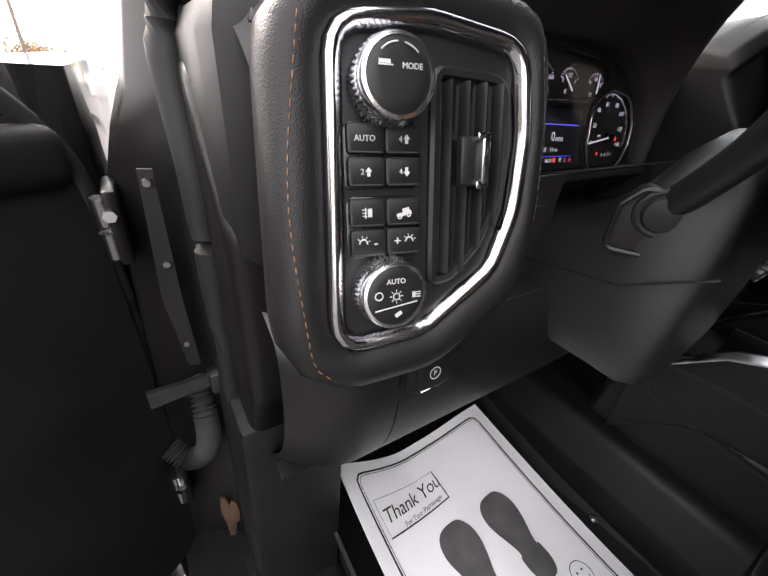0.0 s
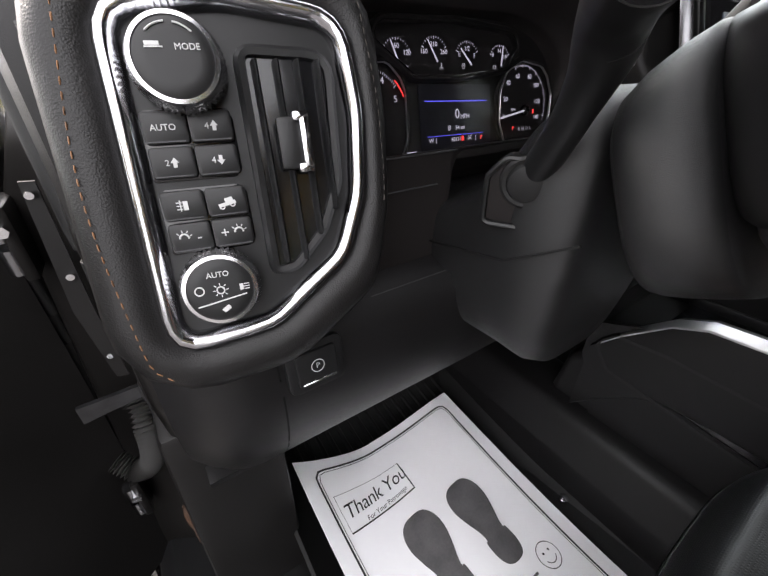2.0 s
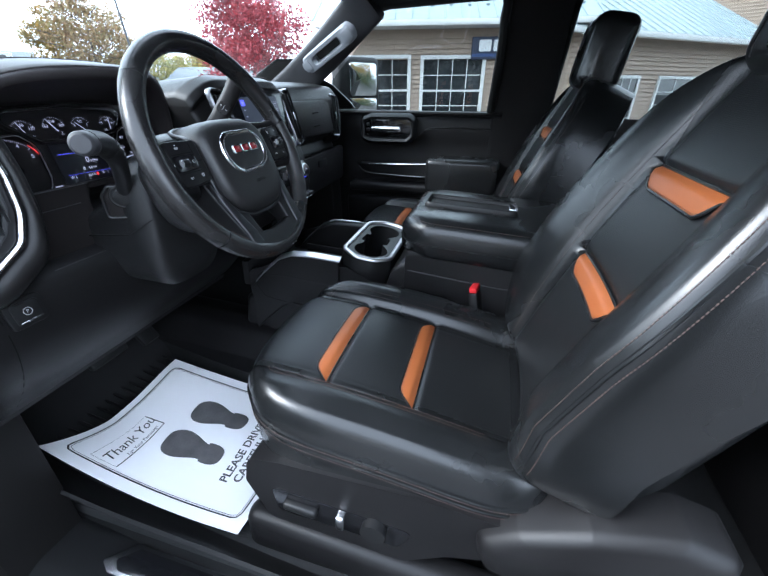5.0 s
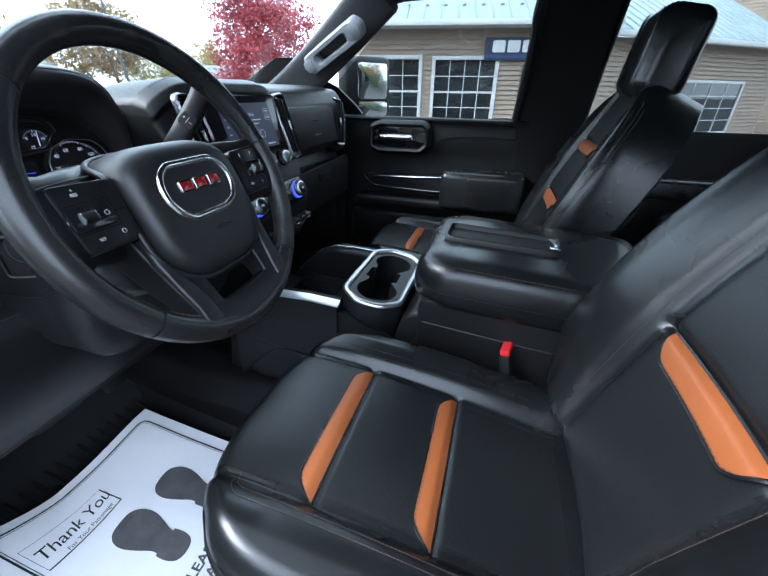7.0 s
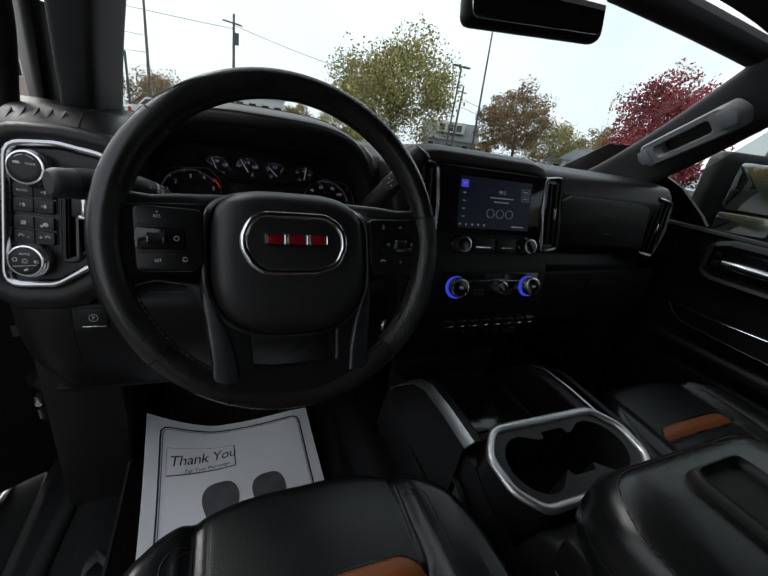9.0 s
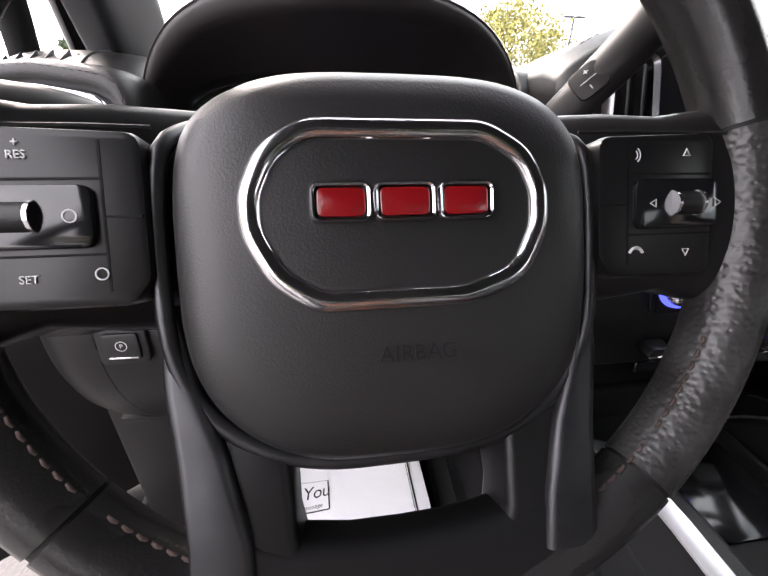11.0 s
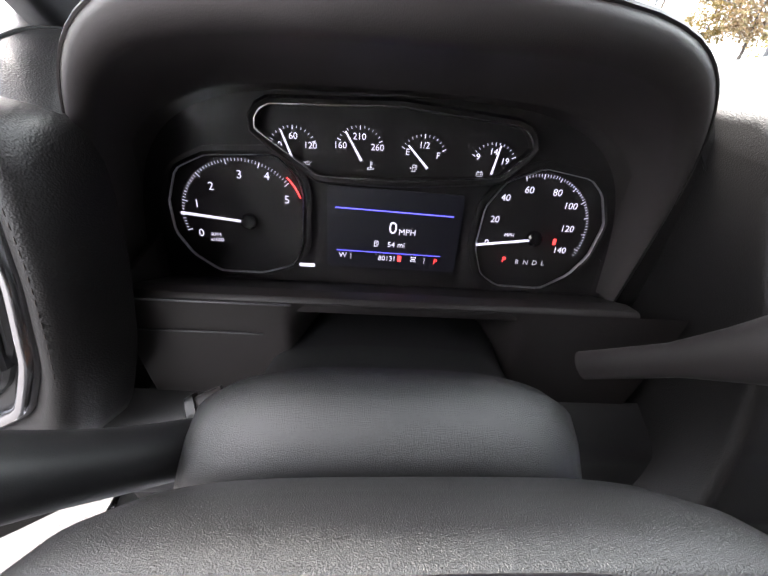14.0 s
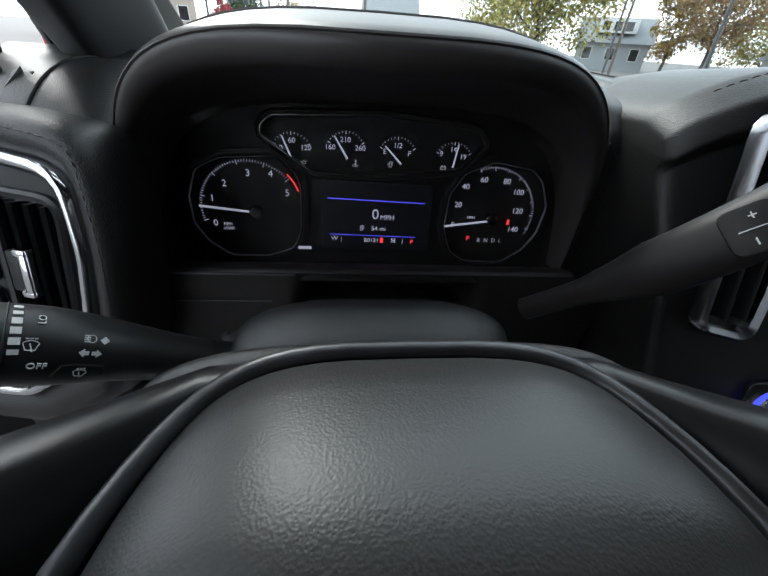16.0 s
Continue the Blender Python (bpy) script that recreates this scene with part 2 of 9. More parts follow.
def link_mesh(name, bm, material, smooth=True, angle=38):
    if smooth:
        lim = radians(angle)
        for f in bm.faces:
            f.smooth = True
        for e in bm.edges:
            if len(e.link_faces) == 2 and e.calc_face_angle(0) > lim:
                e.smooth = False
    me = bpy.data.meshes.new(name)
    bm.to_mesh(me)
    bm.free()
    me.materials.append(material)
    return new(name, me)


def part(name, bm, material, parent, label="", smooth=True, angle=38):
    ob = link_mesh(name, bm, material, smooth, angle)
    ob.parent = parent
    if label:
        tagged(ob, label)
    return ob


def single(name, bm, material, label, category="", kind="", group="", smooth=True, angle=38):
    ob = link_mesh(name, bm, material, smooth, angle)
    ob.matrix_world = space[0]
    return tagged(ob, label, category, group, kind)


def merge(*bms):
    out = bmesh.new()
    for b in bms:
        me = bpy.data.meshes.new("tmp")
        b.to_mesh(me)
        b.free()
        out.from_mesh(me)
        bpy.data.meshes.remove(me)
    return out


def rbox(size, bev=0.002, seg=2, m=None, center=(0, 0, 0)):
    bm = bmesh.new()
    bmesh.ops.create_cube(bm, size=1.0)
    for v in bm.verts:
        v.co = Vector((v.co.x * size[0], v.co.y * size[1], v.co.z * size[2])) + Vector(center)
    if bev:
        bmesh.ops.bevel(bm, geom=list(bm.edges), offset=bev, segments=seg, profile=0.5, affect="EDGES", clamp_overlap=True)
    if m is not None:
        bm.transform(m)
    return bm


def rpoly(pts, r, n=5):
    """A polygon with rounded corners; r is one radius or one for each corner."""
    out, k = [], len(pts)
    for i in range(k):
        p, a, b = Vector(pts[i]), Vector(pts[i - 1]), Vector(pts[(i + 1) % k])
        rr = r[i] if isinstance(r, (list, tuple)) else r
        u, v = (a - p).normalized(), (b - p).normalized()
        ang = max(0.05, u.angle(v))
        d = min(rr / math.tan(ang / 2), (a - p).length * 0.48, (b - p).length * 0.48)
        p0, p1 = p + u * d, p + v * d
        for j in range(n + 1):
            t = j / n
            out.append(p0 * (1 - t) ** 2 + p * 2 * t * (1 - t) + p1 * t ** 2)
    return [(q.x, q.y) for q in out]


def rrect(w, h, r, n=5, cx=0, cy=0):
    return rpoly([(cx - w / 2, cy - h / 2), (cx + w / 2, cy - h / 2), (cx + w / 2, cy + h / 2), (cx - w / 2, cy + h / 2)], r, n)


def circle(r, n=32, cx=0, cy=0):
    return [(cx + r * math.cos(2 * math.pi * i / n), cy + r * math.sin(2 * math.pi * i / n)) for i in range(n)]


def plate(poly, d, m=None, bev=0.001, z0=0.0):
    """A flat piece: the polygon raised from z0 to z0 + d, its upper edge rounded."""
    bm = bmesh.new()
    n = len(poly)
    c = Vector((sum(p[0] for p in poly) / n, sum(p[1] for p in poly) / n))

    def ring(inset, z):
        out = []
        for i, p in enumerate(poly):
            a, b = Vector(poly[i - 1]), Vector(poly[(i + 1) % n])
            t = (b - a)
            if t.length < 1e-9:
                t = Vector((1, 0))
            nrm = Vector((t.y, -t.x)).normalized()
            q = Vector(p) - nrm * inset
            out.append(bm.verts.new((q.x, q.y, z)))
        return out

    area = sum(poly[i - 1][0] * poly[i][1] - poly[i][0] * poly[i - 1][1] for i in range(n))
    s = 1 if area > 0 else -1
    rings = [ring(0, z0), ring(0, z0 + d - bev)]
    if bev:
        rings += [ring(s * bev * 0.3, z0 + d - bev * 0.3), ring(s * bev, z0 + d)]
    for r0, r1 in zip(rings, rings[1:]):
        for i in range(n):
            bm.faces.new((r0[i - 1], r0[i], r1[i], r1[i - 1]))
    bm.faces.new(rings[-1])
    bm.faces.new(list(reversed(rings[0])))
    bmesh.ops.recalc_face_normals(bm, faces=bm.faces)
    if m is not None:
        bm.transform(m)
    return bm


def loft(rings, closed=True, caps=True, m=None):
    bm = bmesh.new()
    vs = [[bm.verts.new(p) for p in r] for r in rings]
    n = len(vs[0])
    for r0, r1 in zip(vs, vs[1:]):
        for i in range(0 if closed else 1, n):
            bm.faces.new((r0[i - 1], r0[i], r1[i], r1[i - 1]))
    if caps and closed:
        bm.faces.new(list(reversed(vs[0])))
        bm.faces.new(vs[-1])
    bmesh.ops.recalc_face_normals(bm, faces=bm.faces)
    if m is not None:
        bm.transform(m)
    return bm


def sheet(fn, nu, nv, thick=0.0, m=None):
    """A surface fn(u, v), u and v from 0 to 1, with thickness along its normals."""
    bm = bmesh.new()
    g = [[bm.verts.new(fn(i / nu, j / nv)) for j in range(nv + 1)] for i in range(nu + 1)]
    for i in range(nu):
        for j in range(nv):
            bm.faces.new((g[i][j], g[i + 1][j], g[i + 1][j + 1], g[i][j + 1]))
    if thick:
        bm.normal_update()
        bmesh.ops.solidify(bm, geom=list(bm.faces), thickness=thick)
        bmesh.ops.recalc_face_normals(bm, faces=bm.faces)
    if m is not None:
        bm.transform(m)
    return bm


def spline(pts, n, closed=False):
    """Catmull-Rom through the points."""
    p = [Vector(q) for q in pts]
    out, k = [], len(p)
    last = k if closed else k - 1
    for i in range(last):
        a, b, c, d = (p[(i - 1) % k], p[i], p[(i + 1) % k], p[(i + 2) % k]) if closed else (p[max(0, i - 1)], p[i], p[i + 1], p[min(k - 1, i + 2)])
        for j in range(n):
            t = j / n
            out.append(0.5 * (2 * b + (c - a) * t + (2 * a - 5 * b + 4 * c - d) * t * t + (3 * b - a - 3 * c + d) * t ** 3))
    if not closed:
        out.append(p[-1])
    return out


def tube(pts, r, n=10, closed=False, squash=1.0, m=None, up=(0, 0, 1)):
    p = [Vector(q) for q in pts]
    k = len(p)
    rings = []
    for i in range(k):
        a = p[i - 1] if (i or closed) else p[0]
        b = p[(i + 1) % k] if (i < k - 1 or closed) else p[-1]
        t = (b - a).normalized()
        s = t.cross(Vector(up))
        s = s.normalized() if s.length > 1e-6 else Vector((1, 0, 0))
        w = s.cross(t)
        rr = r[i] if isinstance(r, (list, tuple)) else r
        rings.append([p[i] + s * rr * math.cos(2 * math.pi * j / n) + w * rr * squash * math.sin(2 * math.pi * j / n) for j in range(n)])
    if closed:
        rings.append(rings[0])
    bm = loft(rings, True, not closed, m)
    if closed:
        bmesh.ops.remove_doubles(bm, verts=bm.verts, dist=1e-6)
    return bm


def frame_sweep(poly, section, m=None):
    """A moulding: the section (outward, height) swept round a closed polygon."""
    n = len(poly)
    area = sum(poly[i - 1][0] * poly[i][1] - poly[i][0] * poly[i - 1][1] for i in range(n))
    s = 1 if area > 0 else -1
    rings = []
    for i, p in enumerate(poly):
        t = Vector(poly[(i + 1) % n]) - Vector(poly[i - 1])
        nrm = Vector((t.y, -t.x)).normalized() * s
        rings.append([(p[0] + nrm.x * a, p[1] + nrm.y * a, h) for a, h in section])
    rings.append(rings[0])
    bm = loft(rings, True, False, None)
    bmesh.ops.remove_doubles(bm, verts=bm.verts, dist=1e-7)
    bmesh.ops.recalc_face_normals(bm, faces=bm.faces)
    if m is not None:
        bm.transform(m)
    return bm


def lathe(profile, n=32, m=None, knurl=0.0, teeth=0, span=(0, 0)):
    """A turned body from (radius, height); rows span[0]..span[1] of the profile carry teeth."""
    rings = []
    nn = teeth * 4 if teeth else n
    for k, (r, h) in enumerate(profile):
        ring = []
        for i in range(nn):
            rr = r
            if teeth and span[0] <= k <= span[1]:
                rr = r - knurl * (1 if i % 4 < 2 else 0)
            a = 2 * math.pi * i / nn
            ring.append((rr * math.cos(a), rr * math.sin(a), h))
        rings.append(ring)
    return loft(rings, True, True, m)


def text_bm(s, size, m=None, depth=0.0002, align="CENTER", bold=0.0, shear=0.0, space=1.0):
    cu = bpy.data.curves.new("txt", "FONT")
    cu.body, cu.size, cu.extrude, cu.align_x, cu.align_y = s, size, depth, align, "CENTER"
    cu.offset, cu.shear, cu.space_character = bold, shear, space
    cu.resolution_u = 3
    ob = bpy.data.objects.new("txt", cu)
    me = bpy.data.meshes.new_from_object(ob)
    bm = bmesh.new()
    bm.from_mesh(me)
    bpy.data.meshes.remove(me)
    bpy.data.objects.remove(ob)
    bpy.data.curves.remove(cu)
    if m is not None:
        bm.transform(m)
    return bm


def stitches(path, m=None, length=0.0042, gap=0.0024, r=0.0007, lift=0.0003, nrm=(0, 0, 1)):
    """A row of small thread stitches along a path."""
    p = [Vector(q) for q in path]
    bm = bmesh.new()
    acc, nxt = 0.0, 0.0
    up = Vector(nrm)
    for a, b in zip(p, p[1:]):
        seg = (b - a).length
        if seg < 1e-9:
            continue
        t = (b - a) / seg
        s = t.cross(up)
        s = s.normalized() if s.length > 1e-6 else Vector((1, 0, 0))
        w = s.cross(t)
        while nxt < acc + seg:
            c = a + t * (nxt - acc) + w * lift
            ring = []
            for h, k in ((-0.5, 0.3), (0.0, 1.0), (0.5, 0.3)):
                ring.append([bm.verts.new(c + t * h * length + s * r * math.cos(q) * (0.6 + 0.4 * k) + w * r * (math.sin(q) * (0.5 + 0.5 * k) - (1 - k) * 0.8)) for q in (0, math.pi / 2, math.pi, 3 * math.pi / 2)])
            for r0, r1 in zip(ring, ring[1:]):
                for i in range(4):
                    bm.faces.new((r0[i - 1], r0[i], r1[i], r1[i - 1]))
            nxt += length + gap
        acc += seg
    if m is not None:
        bm.transform(m)
    return bm


def T(x, y, z=0.0, rz=0.0):
    return pose(x, y, z, 0, 0, rz)

# ---- the cab: floor, firewall, pillars, roof, doors ----
CX = 0.47


def mirror_x(p):
    return (2 * CX - p[0], *p[1:])


def slab(name, poly, axis, a, b, material, label, kind="structure", bev=0.004):
    """A prism of a closed outline in the two other axes, from a to b along the axis."""
    n = len(poly)
    if axis == "x":
        rings = [[(x, p[0], p[1]) for p in poly] for x in (a, b)]
    elif axis == "y":
        rings = [[(p[0], y, p[1]) for p in poly] for y in (a, b)]
    else:
        rings = [[(p[0], p[1], z) for p in poly] for z in (a, b)]
    bm = loft(rings)
    if bev:
        bmesh.ops.bevel(bm, geom=list(bm.edges), offset=bev, segments=2, profile=0.5, affect="EDGES", clamp_overlap=True)
    return single(name, bm, material, label, kind=kind)


# floor pan with a sloped toe board
slab("floor", [(-1.55, 0.60), (-1.55, 0.635), (0.50, 0.640), (0.74, 0.76), (0.90, 1.02), (0.94, 1.02), (0.78, 0.72), (0.54, 0.60)], "x", -0.26, 1.22, CARPET, "black carpeted truck cab floor", bev=0)
slab("firewall", [(0.88, 1.00), (0.88, 1.42), (0.92, 1.42), (0.92, 1.00)], "x", -0.44, 1.38, RUBBER, "dark firewall under the dashboard", bev=0)
slab("back_wall", [(-1.56, 0.7), (-1.56, 1.46), (-1.60, 1.46), (-1.60, 0.7)], "x", -0.44, 1.38, HEADLINER, "dark rear wall of the cab", bev=0)


# roof and headliner
def roof_pt(u, v):
    y = 0.13 - 1.72 * v
    hw = 0.66 + 0.02 * math.sin(math.pi * v)
    s = 2 * u - 1
    z = 1.885 + 0.02 * math.sin(math.pi * min(1, v * 1.3)) - 0.06 * abs(s) ** 5 - 0.012 * (1 - min(1, v * 8)) ** 2
    return Vector((CX + hw * s, y, z))


tagged(single("ceiling", sheet(roof_pt, 28, 20, 0.02), HEADLINER, "dark fabric headliner of the truck cab", kind="structure"))

# A-pillars: wide soft trim running from the dash corner up to the roof
def pillar(base, top, w0, w1, depth, name, label, lean):
    b, t = Vector(base), Vector(top)
    ax = (t - b).normalized()
    side = Vector(lean).normalized()
    side = (side - ax * side.dot(ax)).normalized()
    out = ax.cross(side)
    rings = []
    sec = rpoly([(-0.5, -0.5), (0.5, -0.5), (0.5, 0.5), (-0.5, 0.5)], 0.22, 4)
    for k in range(13):
        s = k / 12
        c = b.lerp(t, s) + side * 0.012 * math.sin(math.pi * s)
        w = w0 + (w1 - w0) * s + 0.03 * (1 - s) ** 4
        rings.append([c + side * p[0] * w + out * p[1] * depth for p in sec])
    return single(name, loft(rings), GREY_PLASTIC, label, kind="structure")


pillar((-0.318, 0.68, 1.474), (-0.146, 0.10, 1.838), 0.10, 0.10, 0.06, "wall_pillar_driver", "dark grey plastic windshield pillar trim", (-0.36, -0.49, -0.62))
pillar(mirror_x((-0.318, 0.68, 1.474)), mirror_x((-0.146, 0.10, 1.838)), 0.13, 0.15, 0.06, "wall_pillar_passenger", "dark grey plastic windshield pillar trim", (0.36, -0.49, -0.62))

# B-pillars
for nm, sx in (("wall_post_passenger", 1), ("wall_post_driver", -1)):
    rings = []
    for z, hw, y0, y1 in ((0.70, 0.90, -0.40, -0.62), (1.0, 0.90, -0.40, -0.62), (1.42, 0.895, -0.39, -0.645), (1.60, 0.835, -0.40, -0.655), (1.80, 0.745, -0.415, -0.665), (1.90, 0.66, -0.42, -0.68)):
        if sx < 0:
            y0 -= 0.20
            y1 -= 0.10
        x0, x1 = CX + sx * hw, CX + sx * (hw + 0.07)
        rings.append([(x, y, z) for x, y in rpoly([(x0, y1), (x1, y1), (x1, y0), (x0, y0)], 0.018, 3)])
    single(nm, loft(rings), PLASTIC, "dark plastic door post with seat belt trim", kind="structure")

# roof rails above the doors
for nm, sx in (("trim_roof_rail_passenger", 1), ("trim_roof_rail_driver", -1)):
    pts = spline([(CX + sx * 0.655, 0.20, 1.836), (CX + sx * 0.70, 0.02, 1.850), (CX + sx * 0.715, -0.42, 1.862), (CX + sx * 0.71, -1.0, 1.858), (CX + sx * 0.70, -1.58, 1.83)], 8)
    single(nm, tube(pts, 0.042, 12, squash=0.8), HEADLINER, "dark roof rail trim over the door", kind="structure")
# windshield header
pts = spline([(CX - 0.66, 0.18, 1.852), (CX - 0.4, 0.23, 1.885), (CX, 0.245, 1.895), (CX + 0.4, 0.23, 1.885), (CX + 0.66, 0.18, 1.852)], 8)
single("trim_header", tube(pts, 0.04, 12, squash=0.7), HEADLINER, "dark trim over the windshield", kind="structure")


def pane_obj(name, fn, label, nu=14, nv=8, kind="structure", material=None):
    ob = single(name, sheet(fn, nu, nv, 0.004), material or GLASS, label, kind=kind)
    ob.visible_shadow = False
    return ob


pane_obj("window_windshield", lambda u, v: Vector((CX + (0.90 - 0.245 * v) * (2 * u - 1), 0.86 - 0.62 * v - 0.10 * (2 * u - 1) ** 2 * (1 - v) + 0.10 * (1 - v) * 0.2, 1.50 + 0.385 * v)), "clear curved windshield")

# cowl and hood outside the windshield
single("trim_cowl", sheet(lambda u, v: Vector((CX + 0.92 * (2 * u - 1), 0.80 + 1.5 * v - 0.12 * (2 * u - 1) ** 2, 1.46 - 0.06 * v - 0.10 * v * v - 0.05 * (2 * u - 1) ** 4)), 20, 10, 0.02), BODY_BLACK, "black painted truck hood beyond the windshield", kind="structure")

# ---- passenger door ----
pd = thing("door_passenger", "closed black passenger door with chrome pull and padded armrest", "truck door", kind="structure")


def door_face(u, v):
    y = 0.66 - 1.10 * u
    z = 0.68 + 0.765 * v
    x = 1.395 - 0.02 * math.sin(math.pi * v) - 0.035 * (1 - v) ** 2
    # a sculpted swell above the armrest
    x -= 0.018 * math.exp(-((z - 1.37) / 0.06) ** 2)
    return Vector((x, y, z))


part("inner_panel", sheet(door_face, 24, 24, 0.03), PLASTIC, pd)
part("sill_cap", tube(spline([(1.372, 0.66, 1.437), (1.364, 0.2, 1.438), (1.364, -0.44, 1.432)], 8), 0.016, 10, squash=0.7), DASH_LEATHER, pd)
AM = basis((1.30, -0.285, 1.165), (0, -1, 0), (0, 0, 1))
part("armrest", merge(rbox((0.345, 0.165, 0.13), 0.028, 4, AM @ T(0, 0, 0.0))), LEATHER, pd, "padded black leather armrest")
part("armrest_base", rbox((0.72, 0.05, 0.10), 0.018, 3, basis((1.335, -0.06, 1.085), (0, -1, 0), (0, 0.1, 1))), PLASTIC, pd)
part("map_pocket", rbox((0.62, 0.16, 0.05), 0.02, 3, basis((1.345, 0.02, 0.95), (0, -1, 0), (0, 0, 1))), PLASTIC, pd)
part("trim_strip", tube(spline([(1.322, 0.262, 1.198), (1.300, 0.08, 1.203), (1.286, -0.112, 1.212)], 5), 0.0036, 8, squash=0.8), CHROME, pd, "thin chrome strip")
part("trim_strip", tube(spline([(1.322, 0.262, 1.198), (1.318, 0.235, 1.172), (1.308, 0.19, 1.156), (1.296, 0.02, 1.150), (1.286, -0.112, 1.150)], 5), 0.0020, 8), DARK_CHROME, pd, "fine chrome edge line")
part("trim_panel", loft([[(x0, y, zb), (x0 + 0.05, y, zb), (x0 + 0.05, y, zt), (x0, y, zt)] for x0, y, zb, zt in ((1.322, 0.250, 1.186, 1.197), (1.312, 0.19, 1.157, 1.199), (1.298, 0.03, 1.151, 1.204), (1.287, -0.112, 1.151, 1.211))]), PLASTIC_S, pd)
part("panel_crease", tube(spline([door_face(0.60, 0.80) + Vector((-0.001, 0, 0)), door_face(0.64, 0.84) + Vector((-0.001, 0, 0)), door_face(0.69, 0.895) + Vector((-0.001, 0, 0)), door_face(0.80, 0.905) + Vector((-0.001, 0, 0)), door_face(0.98, 0.90) + Vector((-0.001, 0, 0))], 8), 0.0035, 8), PLASTIC, pd)
HB = basis((1.345, 0.10, 1.365), (0, -1, 0), (0, 0, 1))
cupbez = rpoly([(-0.125, -0.04), (-0.09, -0.055), (0.10, -0.055), (0.13, -0.03), (0.13, 0.04), (0.11, 0.055), (-0.08, 0.055), (-0.125, 0.04)], 0.02, 4)
part("handle_bezel", frame_sweep(cupbez, [(-0.012, 0.0), (-0.010, 0.028), (0.0, 0.032), (0.012, 0.02), (0.016, 0.0)], HB), PLASTIC_S, pd)
part("handle_cup", plate(cupbez, 0.012, HB, 0.001), PIANO, pd)
part("handle", merge(tube(spline([(-0.075, 0.0, 0.036), (-0.02, 0.002, 0.044), (0.065, 0.002, 0.042)], 6), [0.011] * 5 + [0.012] * 8, 12, squash=0.55, m=HB, up=(0, 0, 1)), rbox((0.02, 0.022, 0.03), 0.004, 2, HB @ T(0.062, 0, 0.024))), CHROME, pd, "chrome inner door pull")
part("lock_switch", merge(rbox((0.020, 0.016, 0.008), 0.002, 2, HB @ T(-0.10, 0.02, 0.02)), rbox((0.020, 0.016, 0.008), 0.002, 2, HB @ T(-0.10, -0.004, 0.02))), PLASTIC_S, pd)
wf = spline([(1.37, 0.62, 1.44), (1.30, 0.44, 1.60), (1.215, 0.20, 1.78), (1.178, 0.02, 1.84), (1.175, -0.36, 1.855), (1.215, -0.40, 1.76), (1.30, -0.395, 1.58), (1.37, -0.385, 1.44)], 6)
part("window_frame", tube(wf, 0.018, 8), RUBBER, pd)
pane = part("window_glass", sheet(lambda u, v: Vector((1.385 - 0.20 * v, (0.60 - 0.56 * v ** 0.9) + (-0.99 + 0.54 * v ** 0.9) * u, 1.42 + 0.43 * v)), 12, 10, 0.004), GLASS_SIDE, pd)
pane.visible_shadow = False

# rear passenger door, seen past the front seat
rd = thing("door_rear_passenger", "closed black rear passenger door", "truck door", kind="structure")
part("inner_panel", sheet(lambda u, v: Vector((1.395 - 0.02 * math.sin(math.pi * v), -0.60 - 0.98 * u, 0.80 + 0.62 * v)), 10, 10, 0.03), PLASTIC, rd)
part("handle", rbox((0.10, 0.02, 0.02), 0.006, 3, basis((1.35, -0.80, 1.36), (0, -1, 0), (0, 0, 1))), CHROME, rd, "chrome inner door pull")
part("armrest", rbox((0.5, 0.08, 0.09), 0.02, 3, basis((1.33, -0.95, 1.22), (0, -1, 0), (0, 0, 1))), LEATHER, rd)
pane = part("window_glass", sheet(lambda u, v: Vector((1.385 - 0.20 * v, -0.64 - 0.92 * u, 1.42 + 0.43 * v)), 8, 8, 0.004), GLASS_SIDE, rd)
pane.visible_shadow = False
for nm, sx in (("wall_rear_quarter_passenger", 1), ("wall_rear_quarter_driver", -1)):
    single(nm, loft([[(CX + sx * (0.93 - 0.27 * k), y, 0.7 + 1.2 * k) for y in (-1.48, -1.62)] + [(CX + sx * (0.99 - 0.27 * k), y, 0.7 + 1.2 * k) for y in (-1.62, -1.48)] for k in (0, 0.6, 1)]), HEADLINER, "dark rear corner trim of the cab", kind="structure")
pane_obj("window_rear", lambda u, v: Vector((CX + (0.86 - 0.2 * v) * (2 * u - 1), -1.56 + 0.05 * v, 1.46 + 0.42 * v)), "tinted rear window of the cab", material=glass("tinted_glass", (0.35, 0.38, 0.37)))

part("sail_panel", loft([[(1.342 - 0.45 * (z - 1.513) + o, y, z) for y, z in ((0.60, 1.455), (0.275, 1.455), (0.295, 1.485), (0.365, 1.555), (0.45, 1.60))] for o in (-0.022, -0.004)]), PLASTIC, pd)

